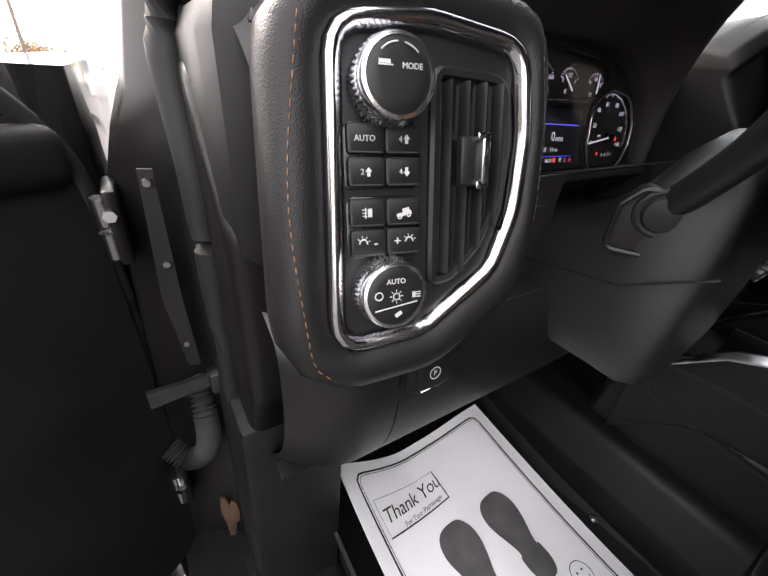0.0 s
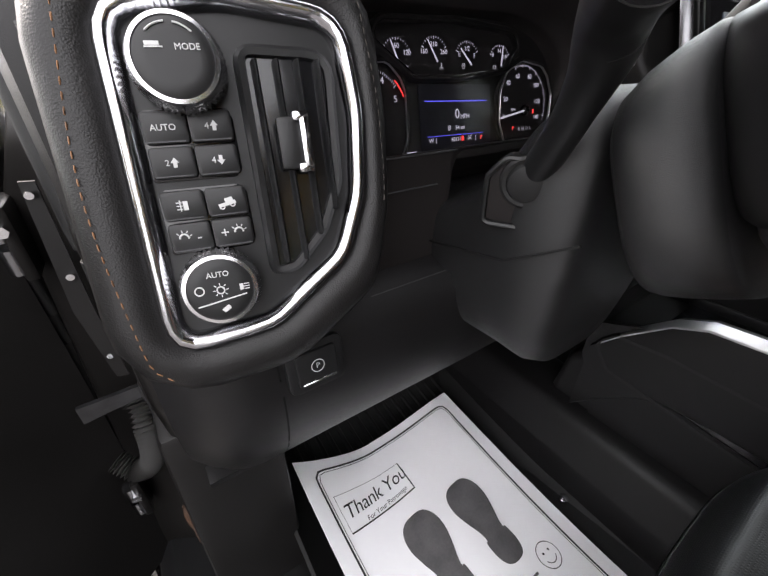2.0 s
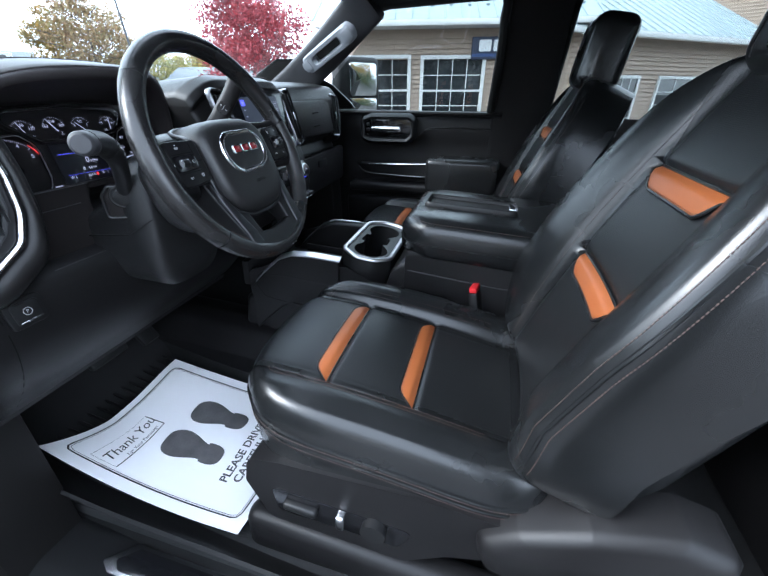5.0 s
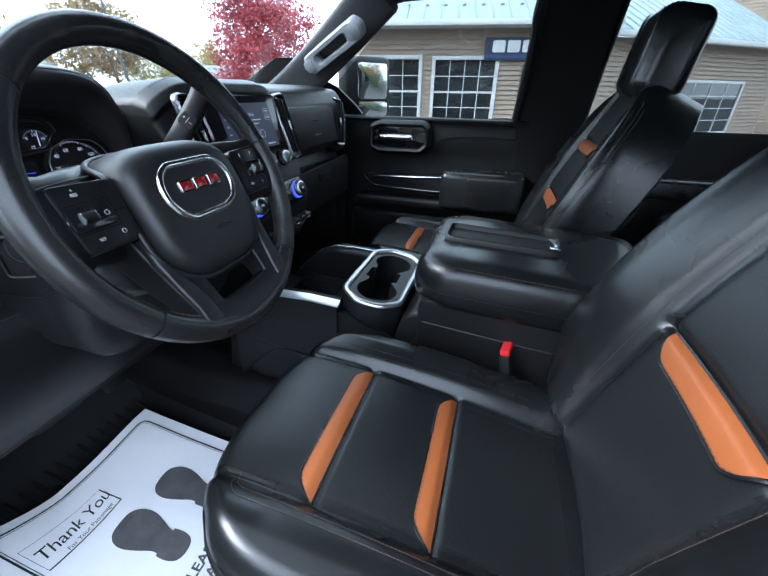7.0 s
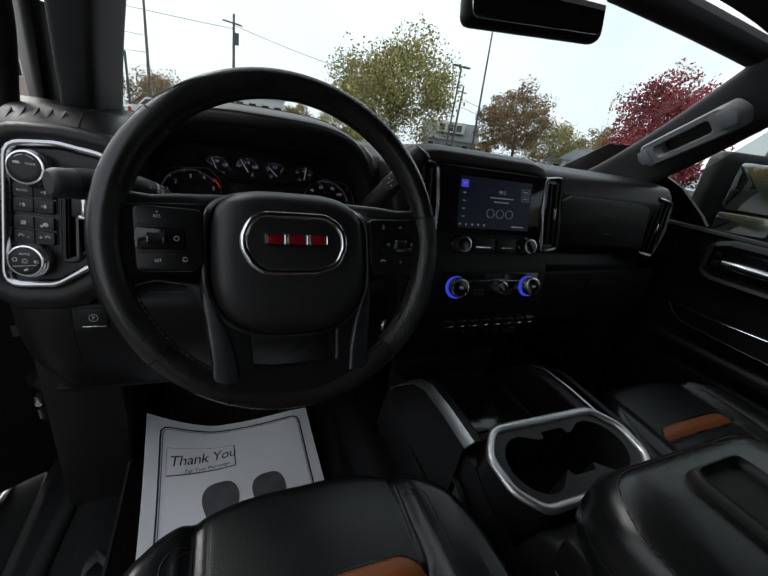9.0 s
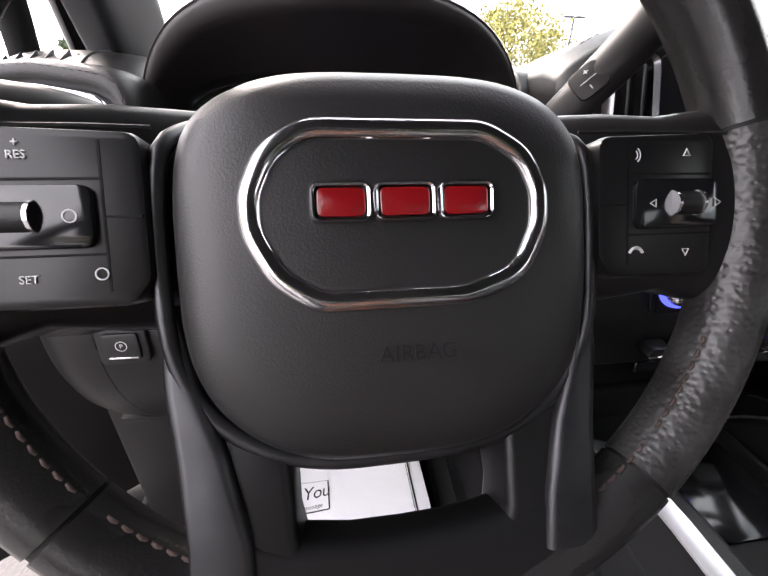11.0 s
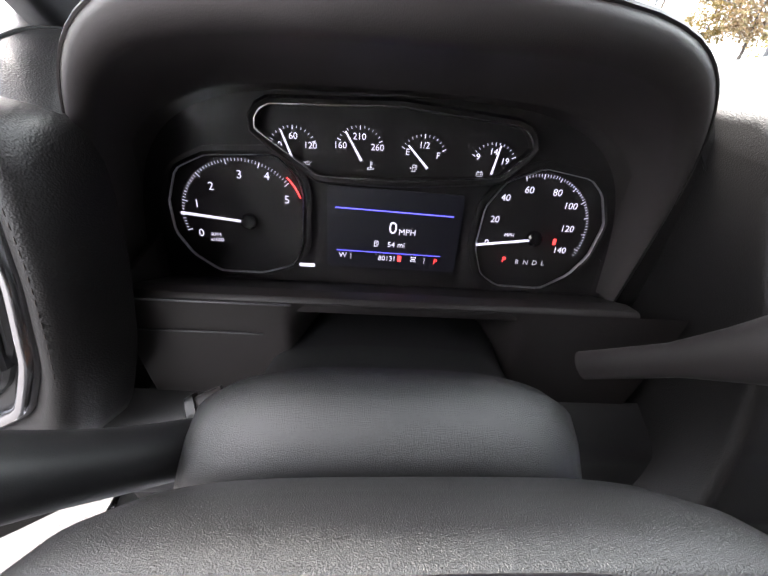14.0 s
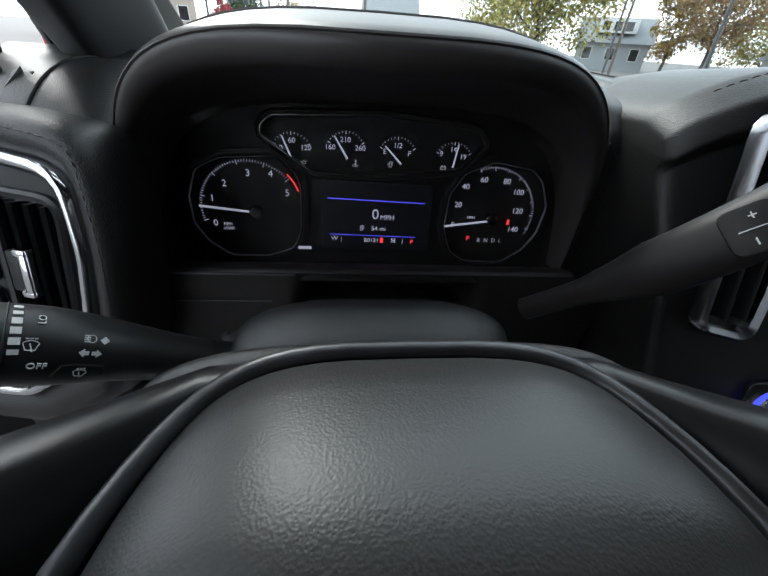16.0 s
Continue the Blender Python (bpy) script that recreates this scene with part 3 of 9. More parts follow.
# passenger side mirror outside
sm = thing("side_mirror", "tall black towing side mirror outside the passenger window", "mirror")
SMB = basis((1.74, 0.365, 1.545), (0.80, -0.60, 0), (0, 0, 1))
part("housing", rbox((0.29, 0.32, 0.10), 0.035, 4, SMB @ T(-0.015, 0, -0.042)), PLASTIC, sm)
part("main_glass", plate(rrect(0.185, 0.165, 0.02, 4, 0, 0.045), 0.004, SMB @ T(0, 0, 0.012), 0.001), MIRROR, sm)
part("spot_glass", plate(rrect(0.185, 0.07, 0.015, 4, 0, -0.085), 0.004, SMB @ T(0, 0, 0.012), 0.001), MIRROR, sm)
part("arm", tube([(1.42, 0.52, 1.47), (1.6, 0.50, 1.44), (1.74, 0.47, 1.44)], 0.03, 10), PLASTIC, sm)

# grab handle on the passenger pillar
gh = thing("grab_handle", "light grey plastic grab handle on the pillar", "handle")
gax = Vector((-0.10, -0.25, 0.112)).normalized()
gno = Vector((-0.86, -0.38, -0.20))
GB = basis((1.100, 0.293, 1.684), gax, gno.cross(gax))
gout = rpoly([(-0.140, -0.034), (0.140, -0.034), (0.155, 0.0), (0.135, 0.034), (-0.135, 0.034), (-0.155, 0.0)], 0.018, 4)
gin = rrect(0.15, 0.030, 0.012, 5)


def resample(poly, n):
    q = [Vector(p) for p in poly]
    q.append(q[0])
    ls = [0.0]
    for a, b in zip(q, q[1:]):
        ls.append(ls[-1] + (b - a).length)
    out = []
    for k in range(n):
        s = ls[-1] * k / n
        i = max(j for j in range(len(ls) - 1) if ls[j] <= s)
        f = (s - ls[i]) / max(1e-9, ls[i + 1] - ls[i])
        p = q[i].lerp(q[i + 1], f)
        out.append((p.x, p.y))
    return out


def framed(outer, inner, section, m, n=64):
    """A flat frame between two outlines; section: rows of (share from outer to inner, height)."""
    a = sorted(resample(outer, n * 4), key=lambda p: math.atan2(p[1], p[0]))
    b = sorted(resample(inner, n * 4), key=lambda p: math.atan2(p[1], p[0]))
    a, b = a[::4], b[::4]
    rings = []
    for s, h in section:
        rings.append([(p[0] * (1 - s) + q[0] * s, p[1] * (1 - s) + q[1] * s, h) for p, q in zip(a, b)])
    rings.append(rings[0])
    bm = loft(rings, True, False)
    bmesh.ops.remove_doubles(bm, verts=bm.verts, dist=1e-7)
    bmesh.ops.recalc_face_normals(bm, faces=bm.faces)
    bm.transform(m)
    return bm


part("body", framed(gout, gin, [(0, -0.02), (0, 0.010), (0.2, 0.02), (0.8, 0.02), (1, 0.008), (1, -0.02)], GB), HANDLE_GREY, gh)
part("recess", plate(gin, 0.004, GB @ T(0, 0, -0.012), 0), PLASTIC_S, gh)
for xx in (-0.128, 0.128):
    part("cover_cap", plate(rpoly([(-0.02, -0.02), (0.016, -0.02), (0.024, 0.0), (0.016, 0.02), (-0.02, 0.02)], 0.004, 3), 0.0025, GB @ T(xx, 0, 0.0195, 0 if xx > 0 else 180), 0.001), HANDLE_GREY, gh)

# inside mirror
im = thing("rear_view_mirror", "black rear-view mirror hung from the windshield", "mirror")
IB = basis((0.435, 0.215, 1.797), (0.985, -0.10, 0.10), (0.0, 0.1, 1))
part("housing", rbox((0.275, 0.075, 0.035), 0.016, 4, IB), PLASTIC_S, im)
part("glass", plate(rrect(0.255, 0.058, 0.014, 4), 0.003, IB @ T(0, 0, 0.0165), 0.001), MIRROR, im)
part("stem", tube([(0.44, 0.24, 1.84), (0.46, 0.32, 1.86), (0.47, 0.36, 1.84)], 0.012, 10), PLASTIC_S, im)

# ---- driver side opening: hinge post, rocker, open door ----
space[0] = shifted(0, -0.03, 0.02)
rk = [(-0.435, 0.50), (-0.435, 0.72), (-0.40, 0.765), (-0.335, 0.785), (-0.30, 0.80), (-0.225, 0.795), (-0.205, 0.77), (-0.205, 0.70), (-0.205, 0.50)]
slab("trim_rocker", rk, "y", -1.5, 0.74, PLASTIC_S, "dark plastic door sill of the driver opening", bev=0.008)
slab("wall_rocker_outer", [(-0.47, 0.42), (-0.47, 0.66), (-0.437, 0.71), (-0.437, 0.42)], "y", -1.6, 0.9, BODY_BLACK, "black painted rocker panel", bev=0.006)
space[0] = WORLD
slab("trim_passenger_sill", [mirror_x(p) for p in rk], "y", -1.5, 0.74, PLASTIC, "dark plastic door sill", bev=0.008)

space[0] = shifted(0, -0.05, 0.01)
BOOT = mat("grey_rubber", (0.026, 0.025, 0.024), 0.6, var=0.2)
hp = []
for z, x0, x1, y0, y1 in ((0.50, -0.43, -0.29, 0.50, 0.92), (0.80, -0.42, -0.29, 0.50, 0.92), (1.10, -0.40, -0.295, 0.505, 0.92), (1.38, -0.385, -0.30, 0.515, 0.93), (1.46, -0.352, -0.295, 0.525, 0.93), (1.54, -0.335, -0.285, 0.525, 0.85), (1.66, -0.300, -0.245, 0.42, 0.60)):
    hp.append([(x, y, z) for x, y in rpoly([(x0, y0 + 0.05), (x1, y0 - 0.05), (x1, y1), (x0, y1)], 0.02, 4)])
single("wall_hinge_post", loft(hp), JAMB, "black painted hinge post of the door opening", kind="structure")
space[0] = WORLD
single("wall_hinge_post_passenger", loft([[mirror_x(p) for p in r] for r in hp]), JAMB, "black hinge post of the passenger opening", kind="structure")
space[0] = shifted(0, -0.05, 0.01)
single("wall_fender", loft([[(x, y, z) for x, y in rpoly([(-0.50, 0.66), (-0.44, 0.64), (-0.40, 0.66), (-0.40, 1.6), (-0.50, 1.6)], 0.01, 2)] for z in (0.40, 1.0, 1.40, 1.47)]), BODY_BLACK, "black painted fender ahead of the door", kind="structure")
ws = spline([(-0.322, 0.40, 0.80), (-0.322, 0.425, 1.0), (-0.318, 0.425, 1.25), (-0.318, 0.425, 1.40), (-0.318, 0.45, 1.52), (-0.285, 0.40, 1.64), (-0.235, 0.25, 1.76)], 10)
single("trim_weatherstrip", tube(ws, 0.014, 12, squash=0.75), RUBBER, "black rubber weatherstrip round the door opening", kind="structure")
ws2 = spline([(-0.33, 0.44, 0.80), (-0.355, 0.2, 0.795), (-0.36, -0.3, 0.795), (-0.37, -0.52, 0.86), (-0.39, -0.56, 1.1), (-0.42, -0.57, 1.4), (-0.34, -0.59, 1.68), (-0.255, -0.58, 1.83)], 10)
single("trim_weatherstrip_lower", tube(ws2, 0.016, 12, squash=0.8), RUBBER, "black rubber weatherstrip along the sill and post", kind="structure")

space[0] = WORLD
DOOR_ANG = 58
# local: x runs from hinge to latch, y points to the inside of the cab, z up
dd = Vector((-math.sin(radians(DOOR_ANG)), -math.cos(radians(DOOR_ANG)), 0))
DB = basis((-0.520, 0.720, -0.055), dd, (-dd.y, dd.x, 0))
od = thing("door_driver", "open black driver door with grained plastic panel", "truck door", DB, kind="structure")


def odoor(u, v):
    return Vector((0.02 + 1.05 * u, 0.035 + 0.02 * math.sin(math.pi * v) + 0.03 * (1 - v) ** 3 * math.sin(math.pi * min(1, u * 1.2)), 0.60 + 0.86 * v))


part("outer_shell", rbox((1.08, 0.07, 0.92), 0.02, 3, T(0.55, -0.02, 1.0)), BODY_BLACK, od)
part("inner_panel", sheet(odoor, 16, 20, 0.02), DARK_TRIM, od)
part("panel_seam", tube([odoor(u / 12, 0.80 + 0.05 * (1 - u / 12)) + Vector((0, 0.011, 0)) for u in range(13)], 0.003, 6), RUBBER, od)
part("map_pocket", rbox((0.62, 0.06, 0.20), 0.025, 4, T(0.55, 0.085, 0.78)), DARK_TRIM, od)
part("speaker_ring", frame_sweep(circle(0.085, 40, 0, 0), [(-0.006, 0.0), (-0.004, 0.006), (0.003, 0.007), (0.006, 0.0)], basis((0.24, 0.062, 0.86), (-1, 0, 0), (0, 0, 1))), PLASTIC_S, od)
part("seal", tube(spline([(0.02, 0.045, 0.58), (0.012, 0.05, 0.9), (0.012, 0.055, 1.3), (0.05, 0.05, 1.46), (0.22, 0.03, 1.60), (0.45, 0.0, 1.75)], 8), 0.011, 10), RUBBER, od)
part("upper_pad", rbox((1.0, 0.05, 0.07), 0.02, 3, T(0.53, 0.06, 1.42)), DARK_TRIM, od)
part("armrest", rbox((0.45, 0.10, 0.08), 0.025, 3, T(0.72, 0.09, 1.19)), LEATHER, od)
part("window_frame", merge(tube(spline([(0.03, -0.01, 1.45), (0.25, -0.04, 1.62), (0.5, -0.09, 1.79), (0.7, -0.11, 1.83), (1.0, -0.11, 1.83), (1.05, -0.06, 1.6), (1.06, -0.01, 1.45)], 8), 0.02, 8)), BODY_BLACK, od)
pane = part("window_glass", sheet(lambda u, v: Vector((0.06 + 0.62 * v ** 0.9 * 0.9 + (0.98 - 0.56 * v ** 0.9) * u, -0.015 - 0.10 * v, 1.44 + 0.38 * v)), 8, 8, 0.004), GLASS, od)
pane.visible_shadow = False

JAMBS = shifted(0, -0.05, 0.02)
space[0] = JAMBS
# door hinges, check strap and the wiring boot between post and door
hg = thing("door_hinge", "black steel door hinge with two knuckles", "hinge", group="door hinges")
part("leaf", rbox((0.012, 0.06, 0.075), 0.003, 2, T(-0.385, 0.545, 1.33)), JAMB, hg)
part("knuckle", tube([(-0.392, 0.525, 1.300), (-0.392, 0.525, 1.326)], 0.010, 14), DARK_CHROME, hg)
part("knuckle", tube([(-0.392, 0.525, 1.334), (-0.392, 0.525, 1.360)], 0.010, 14), DARK_CHROME, hg)
part("bolt", tube([(-0.388, 0.515, 1.346), (-0.388, 0.508, 1.346)], 0.006, 6), CHROME, hg)
copy_thing(hg, JAMBS @ T(-0.015, -0.01, -0.40) @ Matrix.Scale(1 / SIZE, 4))
hs = thing("jamb_bracket", "narrow black bracket screwed to the hinge post", "bracket")
part("strip", loft([[(-0.352 + dx, 0.497 + dy, 1.39) for dx, dy in ((-0.006, 0), (0.006, -0.004), (0.006, 0.0), (-0.006, 0.004))], [(-0.356 + dx, 0.492 + dy, 1.26) for dx, dy in ((-0.009, 0), (0.009, -0.006), (0.009, 0.0), (-0.009, 0.006))], [(-0.350 + dx, 0.487 + dy, 1.17) for dx, dy in ((-0.006, 0), (0.006, -0.004), (0.006, 0.0), (-0.006, 0.004))]]), DARK_TRIM, hs)
for z_ in (1.38, 1.30, 1.20):
    part("screw", tube([(-0.353, 0.494, z_), (-0.353, 0.486, z_)], 0.0035, 8), CHROME, hs)
cl = thing("cable_clip", "small black cable clip on the hinge post", "clip", group="jamb clips")
part("body", rbox((0.012, 0.010, 0.014), 0.003, 2, T(-0.315, 0.462, 1.10)), RUBBER, cl)
part("pin", tube([(-0.315, 0.456, 1.10), (-0.315, 0.451, 1.10)], 0.003, 8), CHROME, cl)
for q_ in ((0.0, 0.0, -0.12), (-0.006, 0.0, 0.22), (-0.004, 0.0, -0.20)):
    copy_thing(cl, JAMBS @ T(*q_) @ Matrix.Scale(1 / SIZE, 4))
cs = thing("check_strap", "steel door check strap riveted to the post", "door strap")
part("arm", loft([[(-0.322, 0.478, 1.139), (-0.322, 0.478, 1.153), (-0.322, 0.484, 1.153), (-0.322, 0.484, 1.139)], [(-0.405, 0.490, 1.118), (-0.405, 0.490, 1.142), (-0.405, 0.496, 1.142), (-0.405, 0.496, 1.118)]]), TRIM_LINE, cs)
part("bracket", rbox((0.030, 0.022, 0.030), 0.004, 2, T(-0.325, 0.476, 1.147)), TRIM_LINE, cs)
part("rivet", tube([(-0.322, 0.470, 1.147), (-0.322, 0.460, 1.147)], 0.008, 12), CHROME, cs)
MUD = mat("brown_mud", (0.050, 0.023, 0.011), 0.9, var=0.5, blotch=30, bump=1.0, bscale=160)
mp = thing("mud_patch", "dried orange-brown mud smeared low on the hinge post", "mud")
rng_m = random.Random(5)
mud = []
for k in range(28):
    a_ = 2 * math.pi * k / 28
    f_ = 1 + 0.22 * math.sin(3 * a_ + 0.6) + 0.12 * rng_m.uniform(-1, 1)
    mud.append((0.013 * f_ * math.cos(a_), 0.050 * f_ * math.sin(a_)))
part("smear", plate(mud, 0.004, basis((-0.352, 0.496, 0.83), (0.90, -0.44, 0), (0.05, 0.02, 1)), 0.0015), MUD, mp)
wb = thing("wiring_boot", "ribbed black rubber wiring boot between post and door", "cable boot")
coil = spline([(-0.350, 0.510, 1.115), (-0.352, 0.485, 1.085), (-0.355, 0.478, 1.050), (-0.365, 0.480, 1.022), (-0.385, 0.490, 1.012), (-0.402, 0.505, 1.028)], 14)
part("boot", tube(coil, [0.012 + 0.0032 * (1 if i % 2 else -1) for i in range(len(coil))], 14), BOOT, wb)
part("grommet", tube([(-0.350, 0.518, 1.122), (-0.350, 0.502, 1.108)], 0.020, 14), RUBBER, wb)

space[0] = shifted(0, -0.03, 0.02)
# sill scuff plate
sp = thing("sill_plate", "brushed metal sill plate with a dark inlay on the door sill", "sill plate")
SPB = basis((-0.252, 0.07, 0.803), (0.02, -1, 0), (1, 0, 0.05))
spo = rpoly([(-0.165, -0.012), (-0.14, -0.026), (0.165, -0.026), (0.175, 0.026), (-0.12, 0.026)], 0.006, 3)
part("plate", plate(spo, 0.003, SPB, 0.001), CHROME, sp)
part("inlay", plate(rpoly([(-0.14, -0.006), (-0.125, -0.019), (0.155, -0.019), (0.162, 0.019), (-0.11, 0.019)], 0.004, 3), 0.0012, SPB @ T(0, 0, 0.003), 0.0004), PIANO, sp)
for k in range(3):
    part("badge_bar", plate(rpoly([(-0.02 + 0.045 * k, -0.013), (0.014 + 0.045 * k, -0.013), (0.018 + 0.045 * k, 0.013), (-0.012 + 0.045 * k, 0.013)], 0.003, 2), 0.0016, SPB @ T(0, 0, 0.0042), 0.0005), CHROME_B, sp)

space[0] = WORLD
# running board and its chrome strip below the opening
rb = thing("running_board", "black running board with bright step edge", "step")
part("tread", rbox((0.14, 1.9, 0.05), 0.015, 3, T(-0.58, -0.1, 0.44)), RUBBER, rb)
part("edge_strip", rbox((0.02, 1.9, 0.02), 0.005, 2, T(-0.645, -0.1, 0.462)), CHROME, rb)
part("bracket", rbox((0.14, 0.06, 0.04), 0.006, 2, T(-0.51, 0.45, 0.43)), RUBBER, rb)
slab("trim_underbody", [(-0.5, 0.30), (-0.5, 0.46), (-0.40, 0.60), (1.34, 0.60), (1.44, 0.46), (1.44, 0.30)], "y", -2.2, 1.0, RUBBER, "black underbody and frame of the truck", bev=0)

# ---- ground ----
def ground_pt(u, v):
    return Vector((-300 + 600 * u, -200 + 700 * v, 0))


ASPHALT = mat("old_asphalt", (0.085, 0.081, 0.079), 0.9, var=0.3, grain=0.9, gscale=60, blotch=0.6, bump=0.9, bscale=90)
for nd in ASPHALT.node_tree.nodes:
    if nd.type == "BUMP":
        nd.inputs["Distance"].default_value = 0.006
single("ground", sheet(ground_pt, 20, 20), ASPHALT, "grey worn asphalt parking lot", kind="structure")

# ---- dashboard ----
space[0] = NEAR
dash = thing("dashboard", "black leather-trimmed truck dashboard with stitched hood", "dashboard")


def prism_x(poly, x0, x1, wfun=None, bev=0.006, seg=3, cuts=1):
    """A body of constant outline in y and z, from x0 to x1; wfun narrows it with height."""
    rings = []
    for k in range(cuts + 1):
        x = x0 + (x1 - x0) * k / cuts
        rings.append([(x, y, z) for y, z in poly])
    bm = loft(rings)
    if bev:
        es = [e for e in bm.edges if len(e.link_faces) == 2 and e.calc_face_angle(0) > 0.6]
        bmesh.ops.bevel(bm, geom=es, offset=bev, segments=seg, profile=0.5, affect="EDGES", clamp_overlap=True)
    if wfun:
        cx = (x0 + x1) / 2
        for v in bm.verts:
            v.co.x = cx + (v.co.x - cx) * wfun(v.co.z)
    return bm


# top pad up to the windshield
def top_pad(u, v):
    x = -0.295 + 1.53 * u
    s = (x - CX) / 0.87
    k = min(1.0, max(0.0, (0.345 - abs(x - 0.02)) / 0.07))
    y0 = 0.36 + 0.26 * k * k * (3 - 2 * k)
    y = y0 + (0.82 - y0) * v - 0.08 * s * s * v
    z = 1.512 + 0.018 * v + 0.010 * math.sin(math.pi * v) - 0.03 * max(0, abs(s) - 0.8) * 5 * (1 - v)
    return Vector((x, y, z))


part("top_pad", outward(sheet(top_pad, 80, 10, 0.02)), DASH_LEATHER, dash)

# passenger side
pprof = rpoly([(0.62, 1.556), (0.40, 1.562), (0.325, 1.548), (0.30, 1.50), (0.315, 1.36), (0.345, 1.335), (0.33, 1.30), (0.335, 1.20), (0.40, 1.10), (0.62, 1.08)], [0.02, 0.03, 0.035, 0.03, 0.015, 0.012, 0.02, 0.04, 0.04, 0.02], 4)
pbm = prism_x(pprof, 0.58, 1.345, bev=0.012, cuts=30)
for v in pbm.verts:
    q = max(0.0, v.co.x - 1.10)
    if v.co.y < 0.5:
        v.co.y += 0.9 * q * q + (0.10 if v.co.x > 1.20 else 0.0) * min(1, (v.co.x - 1.20) * 12)
    v.co.z -= 0.25 * q * q
part("passenger_body", outward(pbm), DASH_LEATHER, dash, angle=50)
PB = NEAR.inverted() @ basis((0.905, 0.304, 1.432), (1, 0.03, 0), (0, 0.09, 1))
part("upper_glovebox_door", plate(rpoly([(-0.175, -0.060), (0.205, -0.066), (0.180, 0.058), (0.14, 0.066), (-0.15, 0.066), (-0.185, 0.050)], 0.016, 4), 0.014, PB, 0.006), DASH_LEATHER, dash)
for dy in (0.02, -0.028):
    part("glovebox_slot", rbox((0.06, 0.004, 0.004), 0.001, 1, PB @ T(0.02, dy, 0.014)), PIANO, dash)
PL = NEAR.inverted() @ basis((0.99, 0.325, 1.235), (1, 0.02, 0), (0, -0.03, 1))
part("lower_glovebox_door", plate(rpoly([(-0.29, -0.10), (0.27, -0.10), (0.28, 0.06), (-0.27, 0.055)], 0.03, 4), 0.016, PL, 0.008), PLASTIC, dash)
part("glovebox_latch", rbox((0.09, 0.03, 0.01), 0.004, 2, PL @ T(0.0, 0.015, 0.018)), PLASTIC_S, dash)

# outer vent at the passenger door
RVB = NEAR.inverted() @ basis((1.135, 0.306, 1.432), (0.96, -0.28, 0), (0, 0.1, 1))
rvo = rpoly([(-0.032, -0.075), (0.02, -0.085), (0.034, 0.0), (0.03, 0.075), (-0.025, 0.085), (-0.034, 0.02)], 0.016, 4)
part("vent_frame", frame_sweep(rvo, [(-0.006, 0.0), (-0.004, 0.012), (0.002, 0.016), (0.007, 0.010), (0.008, 0)], RVB), DARK_CHROME, dash, "chrome vent frame")
part("vent_back", plate(rvo, 0.003, RVB, 0), PIANO, dash)
for k in range(3):
    part("vent_vane", rbox((0.004, 0.15, 0.018), 0.001, 1, RVB @ T(-0.016 + 0.016 * k, 0, 0.006)), PLASTIC_S, dash)
part("vent_tab", rbox((0.006, 0.03, 0.012), 0.002, 2, RVB @ T(0.0, 0, 0.016)), CHROME, dash)
part("vent_body", rbox((0.12, 0.22, 0.10), 0.03, 3, RVB @ T(0, 0, -0.055)), DASH_LEATHER, dash)

# cluster hood
HC = 0.010


def arc(y_side, y_top, hw, zb, zt, p=2.6, n=41, cx=HC):
    out = []
    for k in range(n):
        a = math.pi * k / (n - 1)
        c, s = math.cos(a), math.sin(a)
        x = cx - math.copysign(abs(c) ** (2 / p), c) * hw
        z = zb + (zt - zb) * abs(s) ** (2 / p)
        y = y_top + (y_side - y_top) * abs(c) ** 1.0
        out.append((x, y, z))
    return out


hood_rings = [
    arc(0.337, 0.337, 0.166, 1.400, 1.534, 3.6),
    arc(0.315, 0.27, 0.172, 1.405, 1.560, 3.4),
    arc(0.300, 0.210, 0.176, 1.41, 1.573, 3.2),
    arc(0.294, 0.194, 0.178, 1.41, 1.577, 3.1),
    arc(0.290, 0.190, 0.182, 1.41, 1.586, 3.1),
    arc(0.293, 0.193, 0.187, 1.41, 1.590, 3.1),
    arc(0.300, 0.205, 0.190, 1.41, 1.593, 3.1),
    arc(0.34, 0.27, 0.194, 1.41, 1.596, 3.1),
    arc(0.41, 0.38, 0.200, 1.41, 1.591, 3.1),
    arc(0.56, 0.56, 0.215, 1.41, 1.566, 3.1),
]
part("cluster_hood", loft(hood_rings, False, False), HOOD_SKIN, dash, "stitched leather cluster hood", angle=70)
for off in (5, 7):
    part("hood_seam", tube([Vector(p) + Vector((0, 0, 0.0002)) for p in hood_rings[off]][4:-4], 0.0009, 5), HOOD_SKIN, dash)

def raised(x, y, z, bm):
    bm.transform(Matrix.Translation((x, y, z)))
    return bm


# ledge and panels under the cluster
part("cluster_ledge", raised(0, -0.002, 0.020, prism_x(rpoly([(0.335, 1.350), (0.335, 1.368), (0.262, 1.4135), (0.250, 1.4175), (0.246, 1.4155), (0.246, 1.4085), (0.27, 1.392)], 0.003, 3), -0.146, 0.175, bev=0.003)), LEVER, dash)
def column_arch(x, z):
    """How far the panel draws back in the arch over the steering column."""
    q = min(1.0, max(0.0, (0.078 - abs(x - 0.026)) / 0.022))
    h = min(1.0, max(0.0, (1.437 - z) / 0.050))
    return q * q * (3 - 2 * q) * h


def lower_panel(u, v):
    x = -0.152 + 0.357 * u
    z = 1.4375 - 0.155 * v
    return Vector((x, 0.2405 + 0.010 * (v - 0.35) ** 2 + 0.055 * column_arch(x, z), z))


